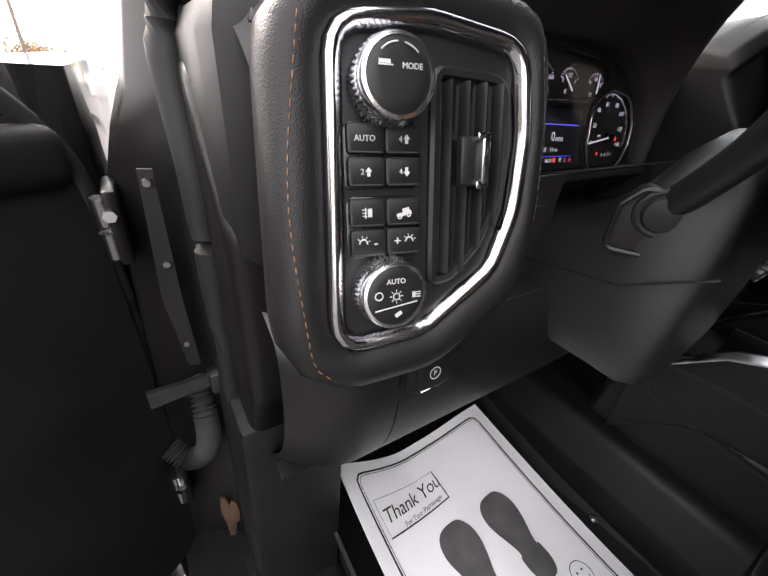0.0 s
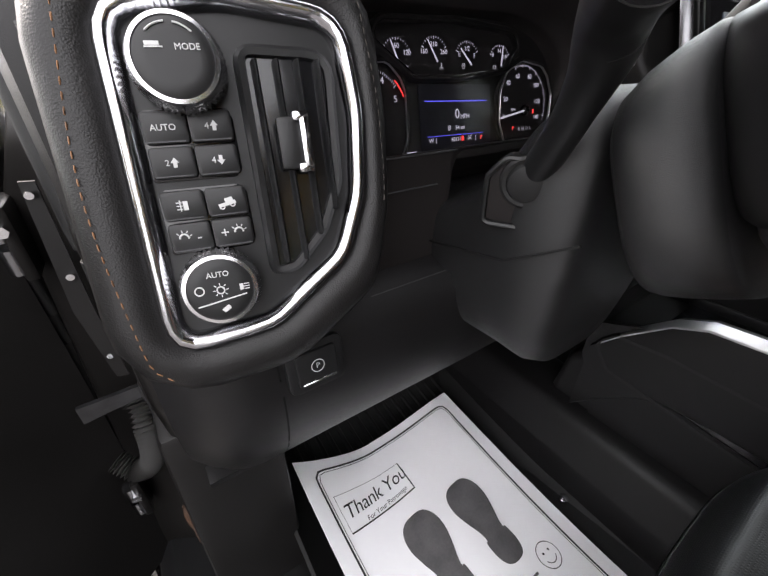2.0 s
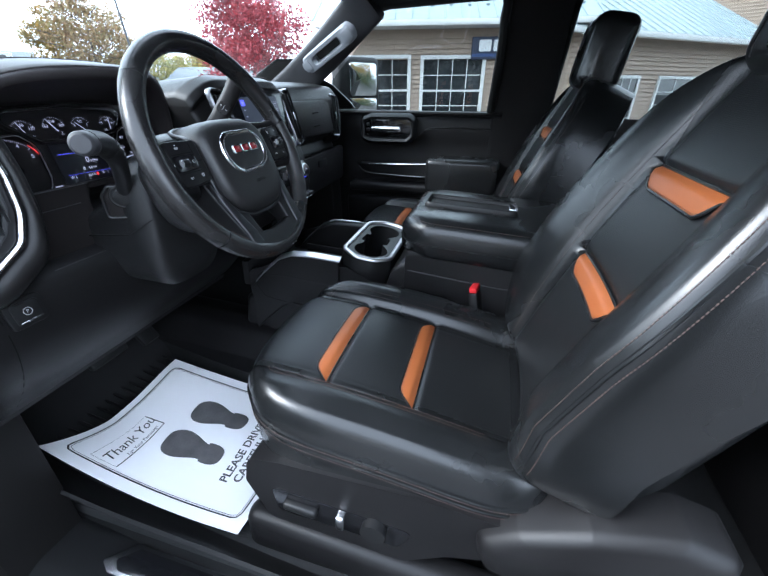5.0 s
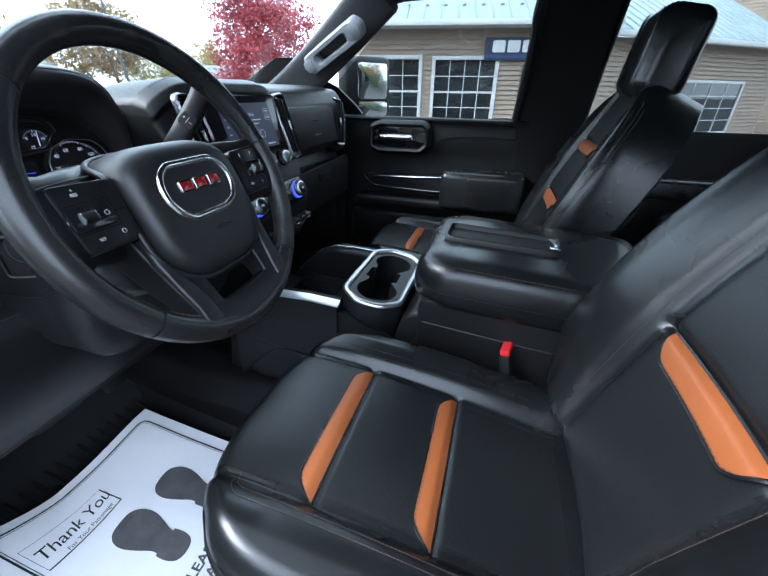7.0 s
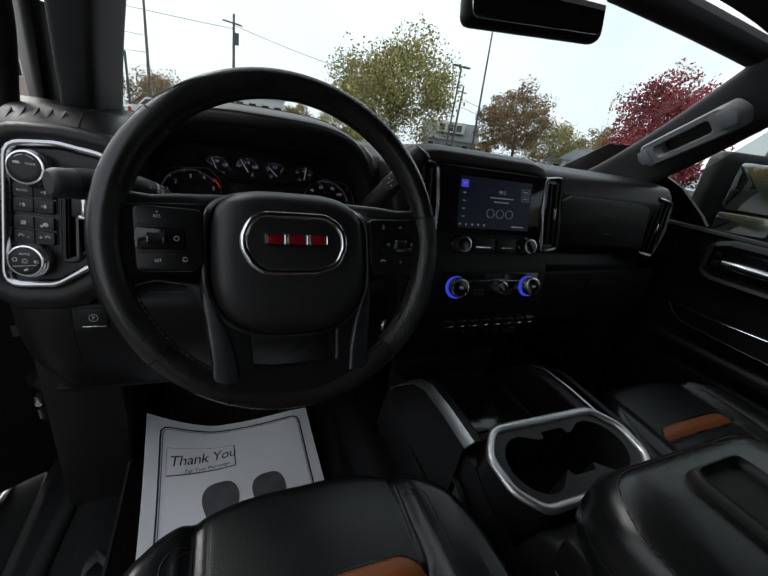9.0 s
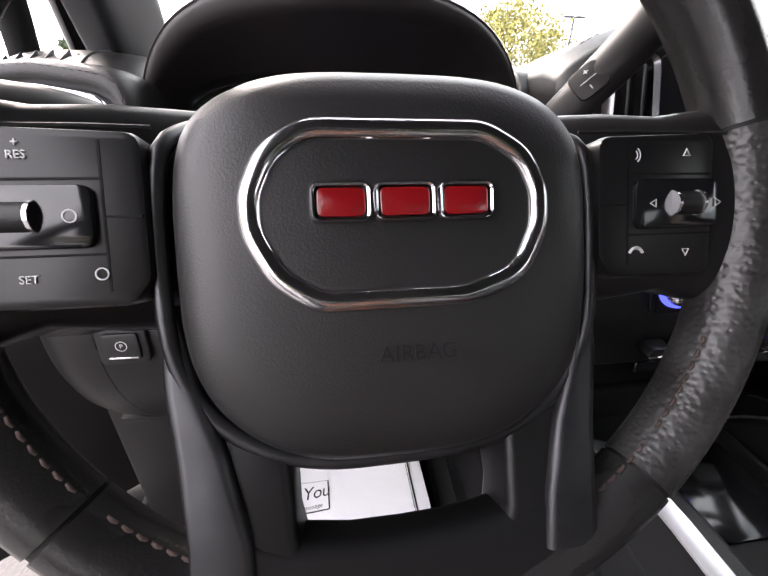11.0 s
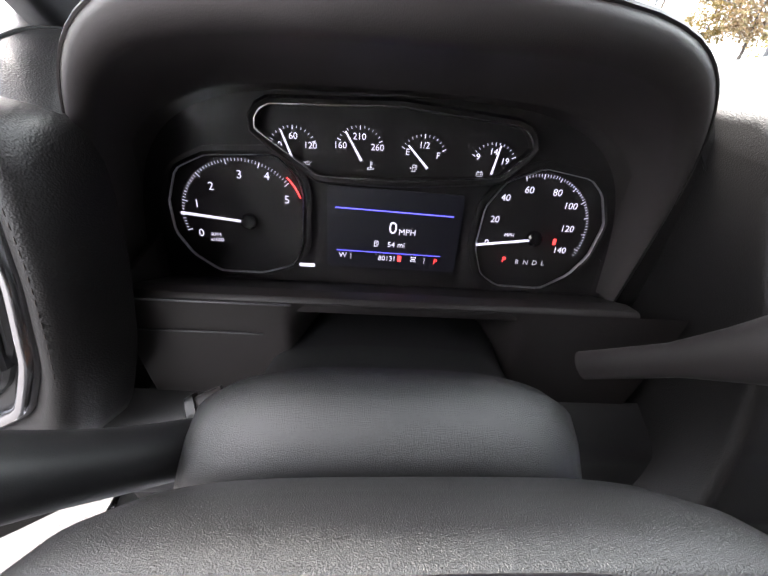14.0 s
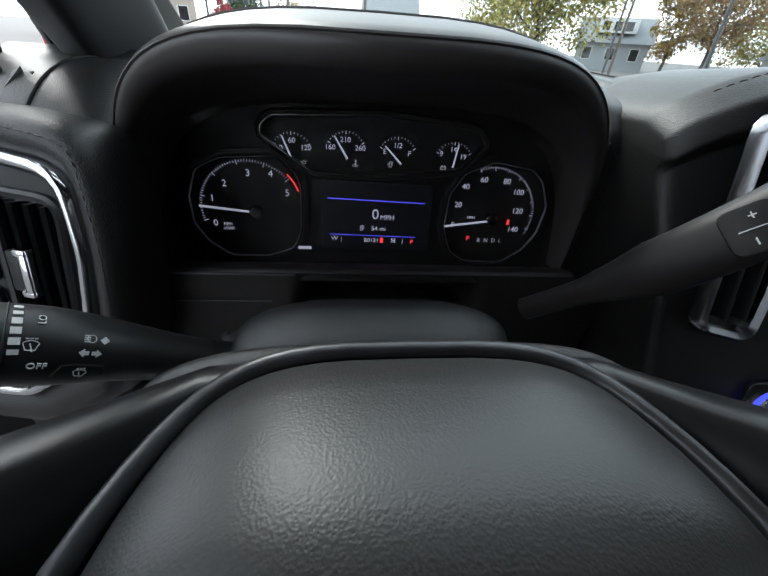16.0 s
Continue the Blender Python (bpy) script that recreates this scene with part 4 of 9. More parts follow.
part("lower_cluster_panel", sheet(lower_panel, 110, 24), LEVER, dash)
part("panel_side", prism_x([(0.2445, 1.285), (0.2430, 1.437), (0.33, 1.44), (0.33, 1.285)], -0.1545, -0.1515, bev=0.0), LEVER, dash)
part("slot_line", rbox((0.080, 0.0012, 0.0010), 0.0003, 1, T(-0.106, 0.2398, 1.4120)), GREY_PLASTIC, dash)
part("slot_line", rbox((0.105, 0.0014, 0.0012), 0.0004, 1, T(-0.099, 0.2400, 1.4372)), GREY_PLASTIC, dash)

# knee bolster, a broad curved lower panel
def knee(u, v):
    x = -0.302 + 0.58 * u
    z = 1.321 - 0.218 * v
    w = max(0.0, (1.321 - z) / 0.218)
    y = 0.2325 - 0.0120 * math.sin(math.pi * min(1, w * 1.1)) + 0.080 * w ** 2.4 + 0.030 * max(0.0, 1 - v / 0.07) ** 2
    if x < -0.25:
        y += 14.0 * (-0.25 - x) ** 2
    z += 0.02 * max(0, x - 0.0) * v
    return Vector((x, y - 0.020, z + 0.024))


part("knee_panel", sheet(knee, 44, 24, 0.002), PLASTIC, dash, "soft dark lower panel")
part("knee_seam", tube([knee(0.124, v / 12) + Vector((0, -0.0012, 0)) for v in range(1, 13)], 0.0013, 6), CUP_BLACK, dash)
part("knee_top_line", tube([knee(0.27 + 0.35 * k / 20, 0.03) + Vector((0, -0.0012, 0.0006)) for k in range(21)], 0.0007, 5), GREY_PLASTIC, dash)
part("knee_return", sheet(lambda u, v: Vector((-0.30 + 0.56 * u, 0.290 + 0.25 * v, 1.128 + 0.06 * v)), 8, 4, 0.01), PLASTIC, dash)
part("side_end", prism_x(rpoly([(0.33, 1.14), (0.62, 1.10), (0.66, 1.50), (0.36, 1.50), (0.29, 1.40), (0.285, 1.25)], 0.03, 4), -0.318, -0.26, bev=0.012), JAMB, dash)

# corner beside the hood, a dark valley, and the padded roll before the centre vents
part("hood_corner", prism_x(rpoly([(0.300, 1.285), (0.292, 1.42), (0.300, 1.530), (0.318, 1.548), (0.38, 1.560), (0.52, 1.556), (0.52, 1.285)], [0.004, 0.02, 0.02, 0.02, 0.03, 0.01, 0.004], 4), 0.194, 0.213, bev=0.004), DASH_LEATHER, dash, angle=60)
part("corner_seam", tube([(x, y, z) for x, y, z in ((0.195, 0.2985, 1.526), (0.203, 0.2955, 1.516), (0.212, 0.2940, 1.510))], 0.0009, 6), RUBBER, dash)


def roll(u, v):
    """Padded roll: v runs up the face and back over the top, u across."""
    prof = spline([Vector(q) for q in ((0.262, 1.285), (0.254, 1.35), (0.251, 1.42), (0.258, 1.49), (0.270, 1.528), (0.298, 1.548), (0.36, 1.558), (0.52, 1.554))], 6)
    f = v * (len(prof) - 1)
    i = min(int(f), len(prof) - 2)
    a, b = Vector(prof[i]), Vector(prof[i + 1])
    p, d = a.lerp(b, f - i), (b - a).normalized()
    n = Vector((-d.y, d.x))
    q = abs(2 * u - 1)
    drop = 0.036 * max(0.0, (q - 0.40) / 0.60) ** 2.2 - 0.0012 * math.exp(-((u - 0.66) / 0.03) ** 2)
    p = p - n * drop
    return Vector((0.217 + 0.053 * u, p.x, p.y))


part("centre_roll", sheet(roll, 36, 60), DASH_LEATHER, dash, "padded leather roll with a stitched seam", angle=80)
part("roll_stitching", stitches([roll(0.60, k / 70) + Vector((0, -0.0006, 0.0004)) for k in range(14, 62)], r=0.00045, length=0.0034, gap=0.0026, nrm=(0, -0.8, 0.5)), THREAD_D, dash)
part("roll_seam", tube([roll(0.66, k / 60) + Vector((0, -0.0002, 0.0002)) for k in range(6, 58)], 0.0008, 5), RUBBER, dash)

# parking brake switch
PK = basis((-0.204, 0.2036, 1.312), (1, 0, 0), (0, 0.165, 1))
part("switch_bezel", plate(rrect(0.044, 0.038, 0.007), 0.004, PK @ T(0, 0, -0.001), 0.0015), PLASTIC_S, dash)
part("park_switch", plate(rrect(0.031, 0.027, 0.004), 0.003, PK @ T(0, 0, 0.0025), 0.001), PLASTIC_S, dash)
part("switch_strip", rbox((0.026, 0.002, 0.002), 0.0005, 1, PK @ T(0, -0.011, 0.0055)), CHROME, dash)
part("switch_mark", merge(text_bm("P", 0.006, PK @ T(0, 0.001, 0.0055)), frame_sweep(circle(0.0048, 20, 0, 0.001), [(-0.0003, 0.0054), (0.0003, 0.0054), (0.0003, 0.0057), (-0.0003, 0.0057)], PK)), WHITE_PRINT, dash)

# ---- driver side pod: switches and vent in a chrome frame ----
pod = thing("switch_pod", "leather-wrapped switch and vent panel with chrome frame on the dashboard", "switch panel")
LB = basis((-0.2165, 0.2475, 1.431), (1, -0.22, 0), (0, 0.28, 0.96))
pod.matrix_world = shifted(0.005, -0.032, 0.006) @ LB
ring = rpoly([(-0.0655, -0.0800), (-0.012, -0.0745), (0.034, -0.042), (0.0475, -0.008), (0.0515, 0.035), (0.0470, 0.081), (-0.010, 0.0885), (-0.0600, 0.083)], [0.016, 0.02, 0.024, 0.04, 0.05, 0.02, 0.05, 0.018], 6)
pad_rings = [(0.002, 0.002), (0.006, 0.006), (0.013, 0.0090), (0.021, 0.0088), (0.028, 0.005), (0.0330, -0.003), (0.035, -0.014), (0.035, -0.034)]
def drawn_in(p):
    """The pad is narrower towards the dials and along its top."""
    if p.x > 0.0515:
        p.x = 0.0515 + (p.x - 0.0515) * 0.62
    if p.y > 0.0885:
        p.y = 0.0885 + (p.y - 0.0885) * 0.70
    return p


pad_bm = frame_sweep(resample(ring, 72), pad_rings + [(0.0, -0.034)], None)
for v in pad_bm.verts:
    drawn_in(v.co)
part("pad", pad_bm, DASH_LEATHER, pod, "grained leather pad", angle=80)
part("chrome_frame", frame_sweep(resample(ring, 72), [(-0.0062, 0.001), (-0.0058, 0.005), (-0.0035, 0.0095), (0.0, 0.0115), (0.0030, 0.0100), (0.0045, 0.004), (0.004, 0.0)], None), FRAME_CHROME, pod, "polished chrome frame", angle=80)
part("face", plate(ring, 0.003, None, 0), PLASTIC_S, pod)
st = [Vector((p[0] * 1.0, p[1], 0)) for p in resample(ring, 90)]
cen = Vector((-0.008, 0, 0))
lst = [drawn_in((p + (p - cen).normalized() * 0.0225) + Vector((0, 0, 0.0088))) for p in st]
part("orange_stitching", stitches([p for p in sorted(lst, key=lambda q: q.y) if p.x < -0.066 and -0.1 < p.y < 0.1], r=0.00042, length=0.0034, gap=0.0026), THREAD_O, pod)
top_st = sorted([p for p in lst if p.y > 0.0905], key=lambda q: q.x) + sorted([p for p in lst if p.x > 0.054 and 0.0905 >= p.y > -0.02], key=lambda q: -q.y)
part("stitching", stitches(top_st, r=0.0004, length=0.0032, gap=0.0026), THREAD_D, pod)


def knob(parent, x, y, r, h, teeth=44):
    part("knob_ring", lathe([(r * 0.96, 0.0), (r * 1.06, 0.002), (r * 1.06, h * 0.55), (r * 1.0, h * 0.7), (r * 0.96, h * 0.78)], 32, T(x, y, 0.003), 0.0009, teeth, (1, 2)), CHROME, parent, "knurled metal ring")
    part("knob_bezel", lathe([(r * 0.985, h * 0.72), (r * 0.985, h * 0.85), (r * 0.93, h * 0.97), (r * 0.84, h * 0.99), (r * 0.82, h * 0.93)], 48, T(x, y, 0.003)), CHROME, parent, "chrome bezel")
    part("knob_cap", lathe([(r * 0.84, h * 0.6), (r * 0.835, h * 0.96), (r * 0.80, h * 0.985), (r * 0.5, h * 0.995)], 48, T(x, y, 0.003)), PLASTIC_S, parent)


knob(pod, -0.0325, 0.0570, 0.0195, 0.020)
knob(pod, -0.0355, -0.0470, 0.0190, 0.020)
KT = 0.0232


def moved(bm, dx, dy):
    bm.transform(Matrix.Translation((dx, dy, 0)))
    return bm


part("knob_mark", moved(merge(text_bm("MODE", 0.0036, T(-0.0355, 0.0605, KT)), rbox((0.007, 0.0006, 0.0003), 0, 1, T(-0.0485, 0.0604, KT)), rbox((0.0055, 0.0016, 0.0003), 0, 1, T(-0.0490, 0.0617, KT)), tube([(-0.0415 + 0.0125 * math.cos(radians(a)), 0.0575 + 0.0125 * math.sin(radians(a)), KT) for a in range(45, 85, 5)], 0.0004, 4), tube([(-0.0415 + 0.0125 * math.cos(radians(a)), 0.0575 + 0.0125 * math.sin(radians(a)), KT) for a in range(95, 140, 5)], 0.0004, 4)), 0.009, 0.0005), WHITE_PRINT, pod)
part("knob_mark", moved(merge(text_bm("AUTO", 0.0038, T(-0.0425, -0.0435, KT)), frame_sweep(circle(0.0018, 12, -0.0425, -0.0515), [(-0.0003, KT), (0.0003, KT), (0.0003, KT + 0.0003), (-0.0003, KT + 0.0003)]), frame_sweep(circle(0.0021, 12, -0.0522, -0.0505), [(-0.0003, KT), (0.0003, KT), (0.0003, KT + 0.0003), (-0.0003, KT + 0.0003)]), rbox((0.0018, 0.0032, 0.0003), 0, 1, T(-0.0325, -0.0515, KT)), rbox((0.0025, 0.0005, 0.0003), 0, 1, T(-0.0300, -0.0502, KT)), rbox((0.0025, 0.0005, 0.0003), 0, 1, T(-0.0300, -0.0515, KT)), rbox((0.0025, 0.0005, 0.0003), 0, 1, T(-0.0300, -0.0528, KT)), rbox((0.024, 0.0006, 0.0003), 0, 1, T(-0.0425, -0.057, KT, 8)), rbox((0.004, 0.0022, 0.0003), 0, 1, T(-0.0415, -0.0615, KT, 30)), *[rbox((0.0004, 0.0012, 0.0003), 0, 1, T(-0.0425 + 0.0031 * math.cos(radians(a)), -0.0515 + 0.0031 * math.sin(radians(a)), KT, a - 90)) for a in range(0, 360, 45)]), 0.007, 0.0045), WHITE_PRINT, pod)
# two blocks of four buttons
for (cy, names) in ((0.0240, ("AUTO", "4", "2", "4")), (-0.0125, ("", "", "", ""))):
    out = rpoly([(-0.0655, -0.0165), (-0.0225, -0.0165), (-0.0185, -0.0125), (-0.0185, 0.012), (-0.023, 0.0165), (-0.0615, 0.0165), (-0.0655, 0.0125)], 0.002, 2)
    part("button_well", plate([(p[0] * 0.90 + 0.0030, p[1] + cy) for p in out], 0.0012, T(0, 0, 0.003), 0.0004), PIANO, pod)
    for i in range(4):
        cx_ = -0.0455 if i % 2 == 0 else -0.0245
        yy = cy + (0.0080 if i < 2 else -0.0080)
        part("button", plate(rrect(0.0200, 0.0148, 0.0025, 3), 0.0042, T(cx_ + (0.0008 if i % 2 == 0 else 0), yy, 0.0035), 0.0011), PLASTIC_S, pod)
        part("button_edge", rbox((0.017, 0.0006, 0.0004), 0, 1, T(cx_, yy - 0.0063, 0.0079)), GREY_PLASTIC, pod)
        zt = 0.0079
        if names[i]:
            bm = text_bm(names[i], 0.0040, T(cx_ - (0.0018 if len(names[i]) == 1 else 0), yy, zt))
            if len(names[i]) == 1:
                s = -1 if i == 3 else 1
                bm = merge(bm, plate([(cx_ + 0.0015 - 0.0019, yy), (cx_ + 0.0015 + 0.0019, yy), (cx_ + 0.0015, yy + 0.0024 * s)], 0.0003, None, 0, zt), rbox((0.0017, 0.0024, 0.0003), 0, 1, T(cx_ + 0.0015, yy - 0.0010 * s, zt)))
        elif i == 0:
            bm = merge(rbox((0.0022, 0.0044, 0.0003), 0, 1, T(cx_ + 0.0016, yy, zt)), *[rbox((0.0026, 0.0005, 0.0003), 0, 1, T(cx_ - 0.0012, yy + d, zt)) for d in (-0.0016, 0, 0.0016)], rbox((0.0005, 0.0055, 0.0003), 0, 1, T(cx_ - 0.0008, yy, zt)))
        elif i == 1:
            bm = merge(rbox((0.0086, 0.0018, 0.0003), 0, 1, T(cx_, yy - 0.0012, zt, 12)), rbox((0.004, 0.0022, 0.0003), 0, 1, T(cx_ + 0.001, yy + 0.0008, zt, 12)), frame_sweep(circle(0.0011, 10, cx_ - 0.0026, yy - 0.0026), [(-0.0003, zt), (0.0003, zt), (0.0003, zt + 0.0003), (-0.0003, zt + 0.0003)]), frame_sweep(circle(0.0011, 10, cx_ + 0.0026, yy - 0.0016), [(-0.0003, zt), (0.0003, zt), (0.0003, zt + 0.0003), (-0.0003, zt + 0.0003)]))
        else:
            bm = merge(tube([(cx_ + (0.003 if i == 3 else -0.0025) + 0.0021 * math.cos(radians(a)), yy + 0.0021 * math.sin(radians(a)), zt) for a in range(-10, 200, 15)], 0.00045, 4), text_bm("+" if i == 3 else "-", 0.0075, T(cx_ + (-0.004 if i == 3 else 0.0045), yy, zt)), *[rbox((0.0004, 0.0012, 0.0003), 0, 1, T(cx_ + (0.003 if i == 3 else -0.0025) + 0.0035 * math.cos(radians(a)), yy + 0.0035 * math.sin(radians(a)), zt, a - 90)) for a in (20, 60, 100, 140)])
        part("button_mark", bm, WHITE_PRINT, pod)
# vent with upright vanes
vo = rpoly([(-0.006, -0.046), (0.006, -0.044), (0.024, -0.026), (0.036, 0.0), (0.039, 0.064), (-0.005, 0.066)], [0.004, 0.01, 0.02, 0.02, 0.012, 0.006], 4)
part("vent_bezel", frame_sweep(vo, [(-0.0025, 0.003), (-0.002, 0.0065), (0.001, 0.007), (0.003, 0.0055), (0.0035, 0.003)]), PLASTIC_S, pod)
part("vent_well", plate(vo, 0.0006, T(0, 0, 0.003), 0), PIANO, pod)
for k in range(4):
    xx = 0.0005 + 0.0105 * k
    y0, y1 = -0.041 + 0.013 * max(0, k - 1), 0.061
    part("vent_vane", loft([[(xx - 0.0011, y, 0.004), (xx + 0.0011, y, 0.004), (xx + 0.0022, y, 0.0085), (xx + 0.0012, y, 0.0105), (xx - 0.0004, y, 0.0085)] for y in (y0, y1)]), PLASTIC_S, pod)
part("vent_tab_grip", rbox((0.013, 0.026, 0.006), 0.002, 2, T(0.0125, 0.021, 0.011)), PLASTIC_S, pod)
part("vent_tab", merge(rbox((0.0055, 0.026, 0.006), 0.0018, 2, T(0.0200, 0.021, 0.014)), rbox((0.0085, 0.005, 0.0065), 0.0015, 2, T(0.0185, 0.0335, 0.0135)), rbox((0.0085, 0.005, 0.0065), 0.0015, 2, T(0.0185, 0.0085, 0.0135))), CHROME_B, pod, "chrome vent tab")
# shoulder of the pod up to the dash top, with the small demist slots
LBI = LB.inverted()


def shoulder(u, v):
    """Leather shoulder from the pad's upper edge back to the dash top."""
    a = Vector((-0.303 + 0.143 * u, 0.300 - 0.035 * u, 1.522 - 0.012 * (2 * u - 1) ** 2))
    b = Vector((-0.318 + 0.151 * u, 0.46, 1.548))
    p = a.lerp(b, v)
    p.z += 0.014 * math.sin(math.pi * min(1.0, v * 1.2)) * (1 - abs(2 * u - 1) ** 6 * 0.5) - 0.02 * (1 - v) ** 6
    return LBI @ p


part("shoulder", sheet(shoulder, 28, 16, 0.02), DASH_LEATHER, pod, angle=80)
def over(u, v, h):
    return shoulder(u, v) + LBI.to_3x3() @ Vector((0, 0, h))


part("shoulder_seam", tube([over(0.64, 0.06 + 0.9 * k / 16, 0.0004) for k in range(17)], 0.0010, 6), CUP_BLACK, pod)
part("shoulder_seam", tube([over(0.64 + 0.36 * k / 8, 0.06, 0.0004) for k in range(9)], 0.0010, 6), CUP_BLACK, pod)
part("shoulder_stitching", stitches([over(k / 40, 0.035, 0.0006) for k in range(2, 39)], r=0.00045, length=0.0034, gap=0.0026), THREAD_O, pod)
part("shoulder_core", rbox((0.15, 0.14, 0.16), 0.02, 2, LBI @ T(-0.245, 0.385, 1.445)), PLASTIC, pod)
part("demist_well", loft([[over(u, v, h) for u, v in ((0.05, 0.10), (0.56, 0.10), (0.58, 0.36), (0.02, 0.36))] for h in (-0.004, 0.0006)]), CUP_BLACK, pod)
for k in range(5):
    u0 = 0.055 + 0.098 * k
    part("demist_slat", loft([[over(u0, 0.105, 0.0), over(u0 + 0.012, 0.105, 0.0), over(u0 + 0.012, 0.105, 0.0018)], [over(u0 + 0.035, 0.355, 0.0), over(u0 + 0.085, 0.355, 0.0), over(u0 + 0.085, 0.355, 0.0035)]]), GREY_PLASTIC, pod, smooth=False)

# ---- instrument cluster ----
ic = thing("instrument_cluster", "lit instrument cluster with white dials and a small screen", "gauges")
DIAL_BLACK = mat("matte_dial_black", (0.015, 0.0135, 0.0138), 0.6, var=0.2, spec=0.2)
CT = radians(12)
CB = basis((0.0, 0.312, 1.457), (1, 0, 0), (0, math.sin(CT), math.cos(CT)))
ic.matrix_world = NEAR @ CB @ T(0.010, 0) @ Matrix.Diagonal((1.03, 1.02, 1.0, 1.0)) @ T(-0.010, 0)


def cpt(px, py):
    return (-0.092 + (px - 475) * 0.0003408, -(py - 452) * 0.000352 / math.cos(CT))


def cpoly(pts, r, n=5):
    return rpoly([cpt(*p) for p in reversed(pts)], r, n)


part("face", plate(rrect(0.345, 0.155, 0.02, 4, 0.012, 0.012), 0.002, T(0, 0, -0.004), 0), DIAL_BLACK, ic)
gl_ = cpoly([(350, 432), (372, 372), (430, 346), (560, 338), (598, 374), (608, 405), (604, 505), (585, 548), (520, 568), (430, 568), (380, 534), (352, 490)], 0.010)
gr_ = cpoly([(1226, 430), (1202, 372), (1172, 346), (1075, 332), (1006, 360), (974, 408), (968, 488), (990, 548), (1030, 572), (1130, 574), (1184, 540), (1214, 496)], 0.010)
gt_ = cpoly([(519, 290), (545, 256), (790, 246), (1015, 264), (1044, 296), (985, 352), (800, 368), (640, 368)], 0.006)
for nm, pl in (("tach_ring", gl_), ("speed_ring", gr_)):
    part(nm, frame_sweep(resample(pl, 60), [(0.0001, 0.002), (0.0007, 0.002), (0.0008, 0.0040), (0.0005, 0.0044), (0.0002, 0.0040), (0.0001, 0.0030)]), SATIN, ic, "thin silver dial ring")
    part("dial_well", frame_sweep(resample(pl, 60), [(0.0009, 0.002), (0.003, 0.0036), (0.006, 0.003), (0.006, 0.0), (0.0009, 0.0)]), DIAL_BLACK, ic)
part("gauge_strip_frame", frame_sweep(resample(gt_, 60), [(-0.001, 0.001), (0.0, 0.006), (0.003, 0.008), (0.005, 0.004), (0.005, 0)]), DIAL_BLACK, ic)
part("gauge_strip_edge", frame_sweep(resample(gt_, 60), [(-0.0004, 0.006), (0.0004, 0.006), (0.0004, 0.0068), (-0.0004, 0.0068)]), DARK_CHROME, ic)


def lab(s, px, py, size):
    x, y = cpt(px, py)
    return text_bm(s, size, T(x, y, 0.0032), 0.0001)


for size, rows in (
    (0.0076, (("0", 401, 491), ("1", 401, 434), ("2", 433, 400), ("3", 489, 376), ("4", 541, 376), ("5", 577, 417))),
    (0.0066, (("0", 989, 479), ("20", 997, 431), ("40", 1010, 388), ("60", 1054, 371), ("80", 1112, 373), ("100", 1146, 397), ("120", 1153, 442), ("140", 1150, 488))),
    (0.0056, (("0", 569, 320), ("60", 594, 304), ("120", 625, 318), ("160", 680, 314), ("210", 715, 298), ("260", 749, 314), ("E", 806, 318), ("1/2", 836, 305), ("F", 864, 321), ("9", 940, 318), ("14", 968, 308), ("19", 993, 323))),
    (0.0036, (("RPM", 430, 493), ("x1000", 431, 503), ("MPH", 1034, 461))),
):
    for word, px, py in rows:
        part("numeral", lab(word, px, py, size), LIT_WHITE, ic)


def ticks(cx, cy, r, a0, a1, n, big, l0=0.0018, l1=0.0036, ry=1.0, w=0.00032):
    x0, y0 = cpt(cx, cy)
    rr = r * 0.0003408
    bms = []
    for k in range(n + 1):
        a = radians(a0 + (a1 - a0) * k / n)
        L = l1 if k % big == 0 else l0
        c, s = math.cos(a), math.sin(a)
        bms.append(rbox((L, w * (1.6 if k % big == 0 else 1.0), 0.0003), 0, 1, Matrix.Translation((x0 + c * (rr - L / 2), y0 + s * (rr - L / 2) * ry, 0.0031)) @ pose(0, 0, 0, 0, 0, math.degrees(a))))
    return merge(*bms)


part("tick_marks", ticks(490, 456, 120, 196, 40, 50, 10, 0.0018, 0.0036, 0.96), LIT_WHITE, ic)
part("red_zone", merge(*[rbox((0.0010, 0.0026, 0.0003), 0, 1, Matrix.Translation((cpt(490, 456)[0] + 0.0418 * math.cos(radians(a)), cpt(490, 456)[1] + 0.0418 * math.sin(radians(a)), 0.0031)) @ pose(0, 0, 0, 0, 0, a)) for a in range(24, 44, 3)]), LIT_RED, ic)
part("tick_marks", ticks(1078, 452, 118, 108, -24, 44, 6, 0.0017, 0.0032), LIT_WHITE, ic)
for cx, cy in ((593, 332), (716, 325), (836, 332), (970, 337)):
    part("tick_marks", ticks(cx, cy, 48, 150, 30, 12, 6, 0.0014, 0.0024, 1.0, 0.00035), LIT_WHITE, ic)
for a, b in (((500, 462), (372, 450)), ((1100, 464), (966, 482))):
    p, q = Vector((*cpt(*a), 0.006)), Vector((*cpt(*b), 0.006))
    part("needle", tube([p, q], [0.0009, 0.0010], 6), LIT_WHITE, ic, "lit white needle")
for a, b in (((594, 344), (573, 294)), ((720, 337), (690, 290)), ((845, 343), (806, 306)), ((969, 346), (978, 296))):
    p, q = Vector((*cpt(*a), 0.0055)), Vector((*cpt(*b), 0.0055))
    part("needle", tube([p, q], [0.0008, 0.0005], 6), LIT_WHITE, ic, "lit white needle")
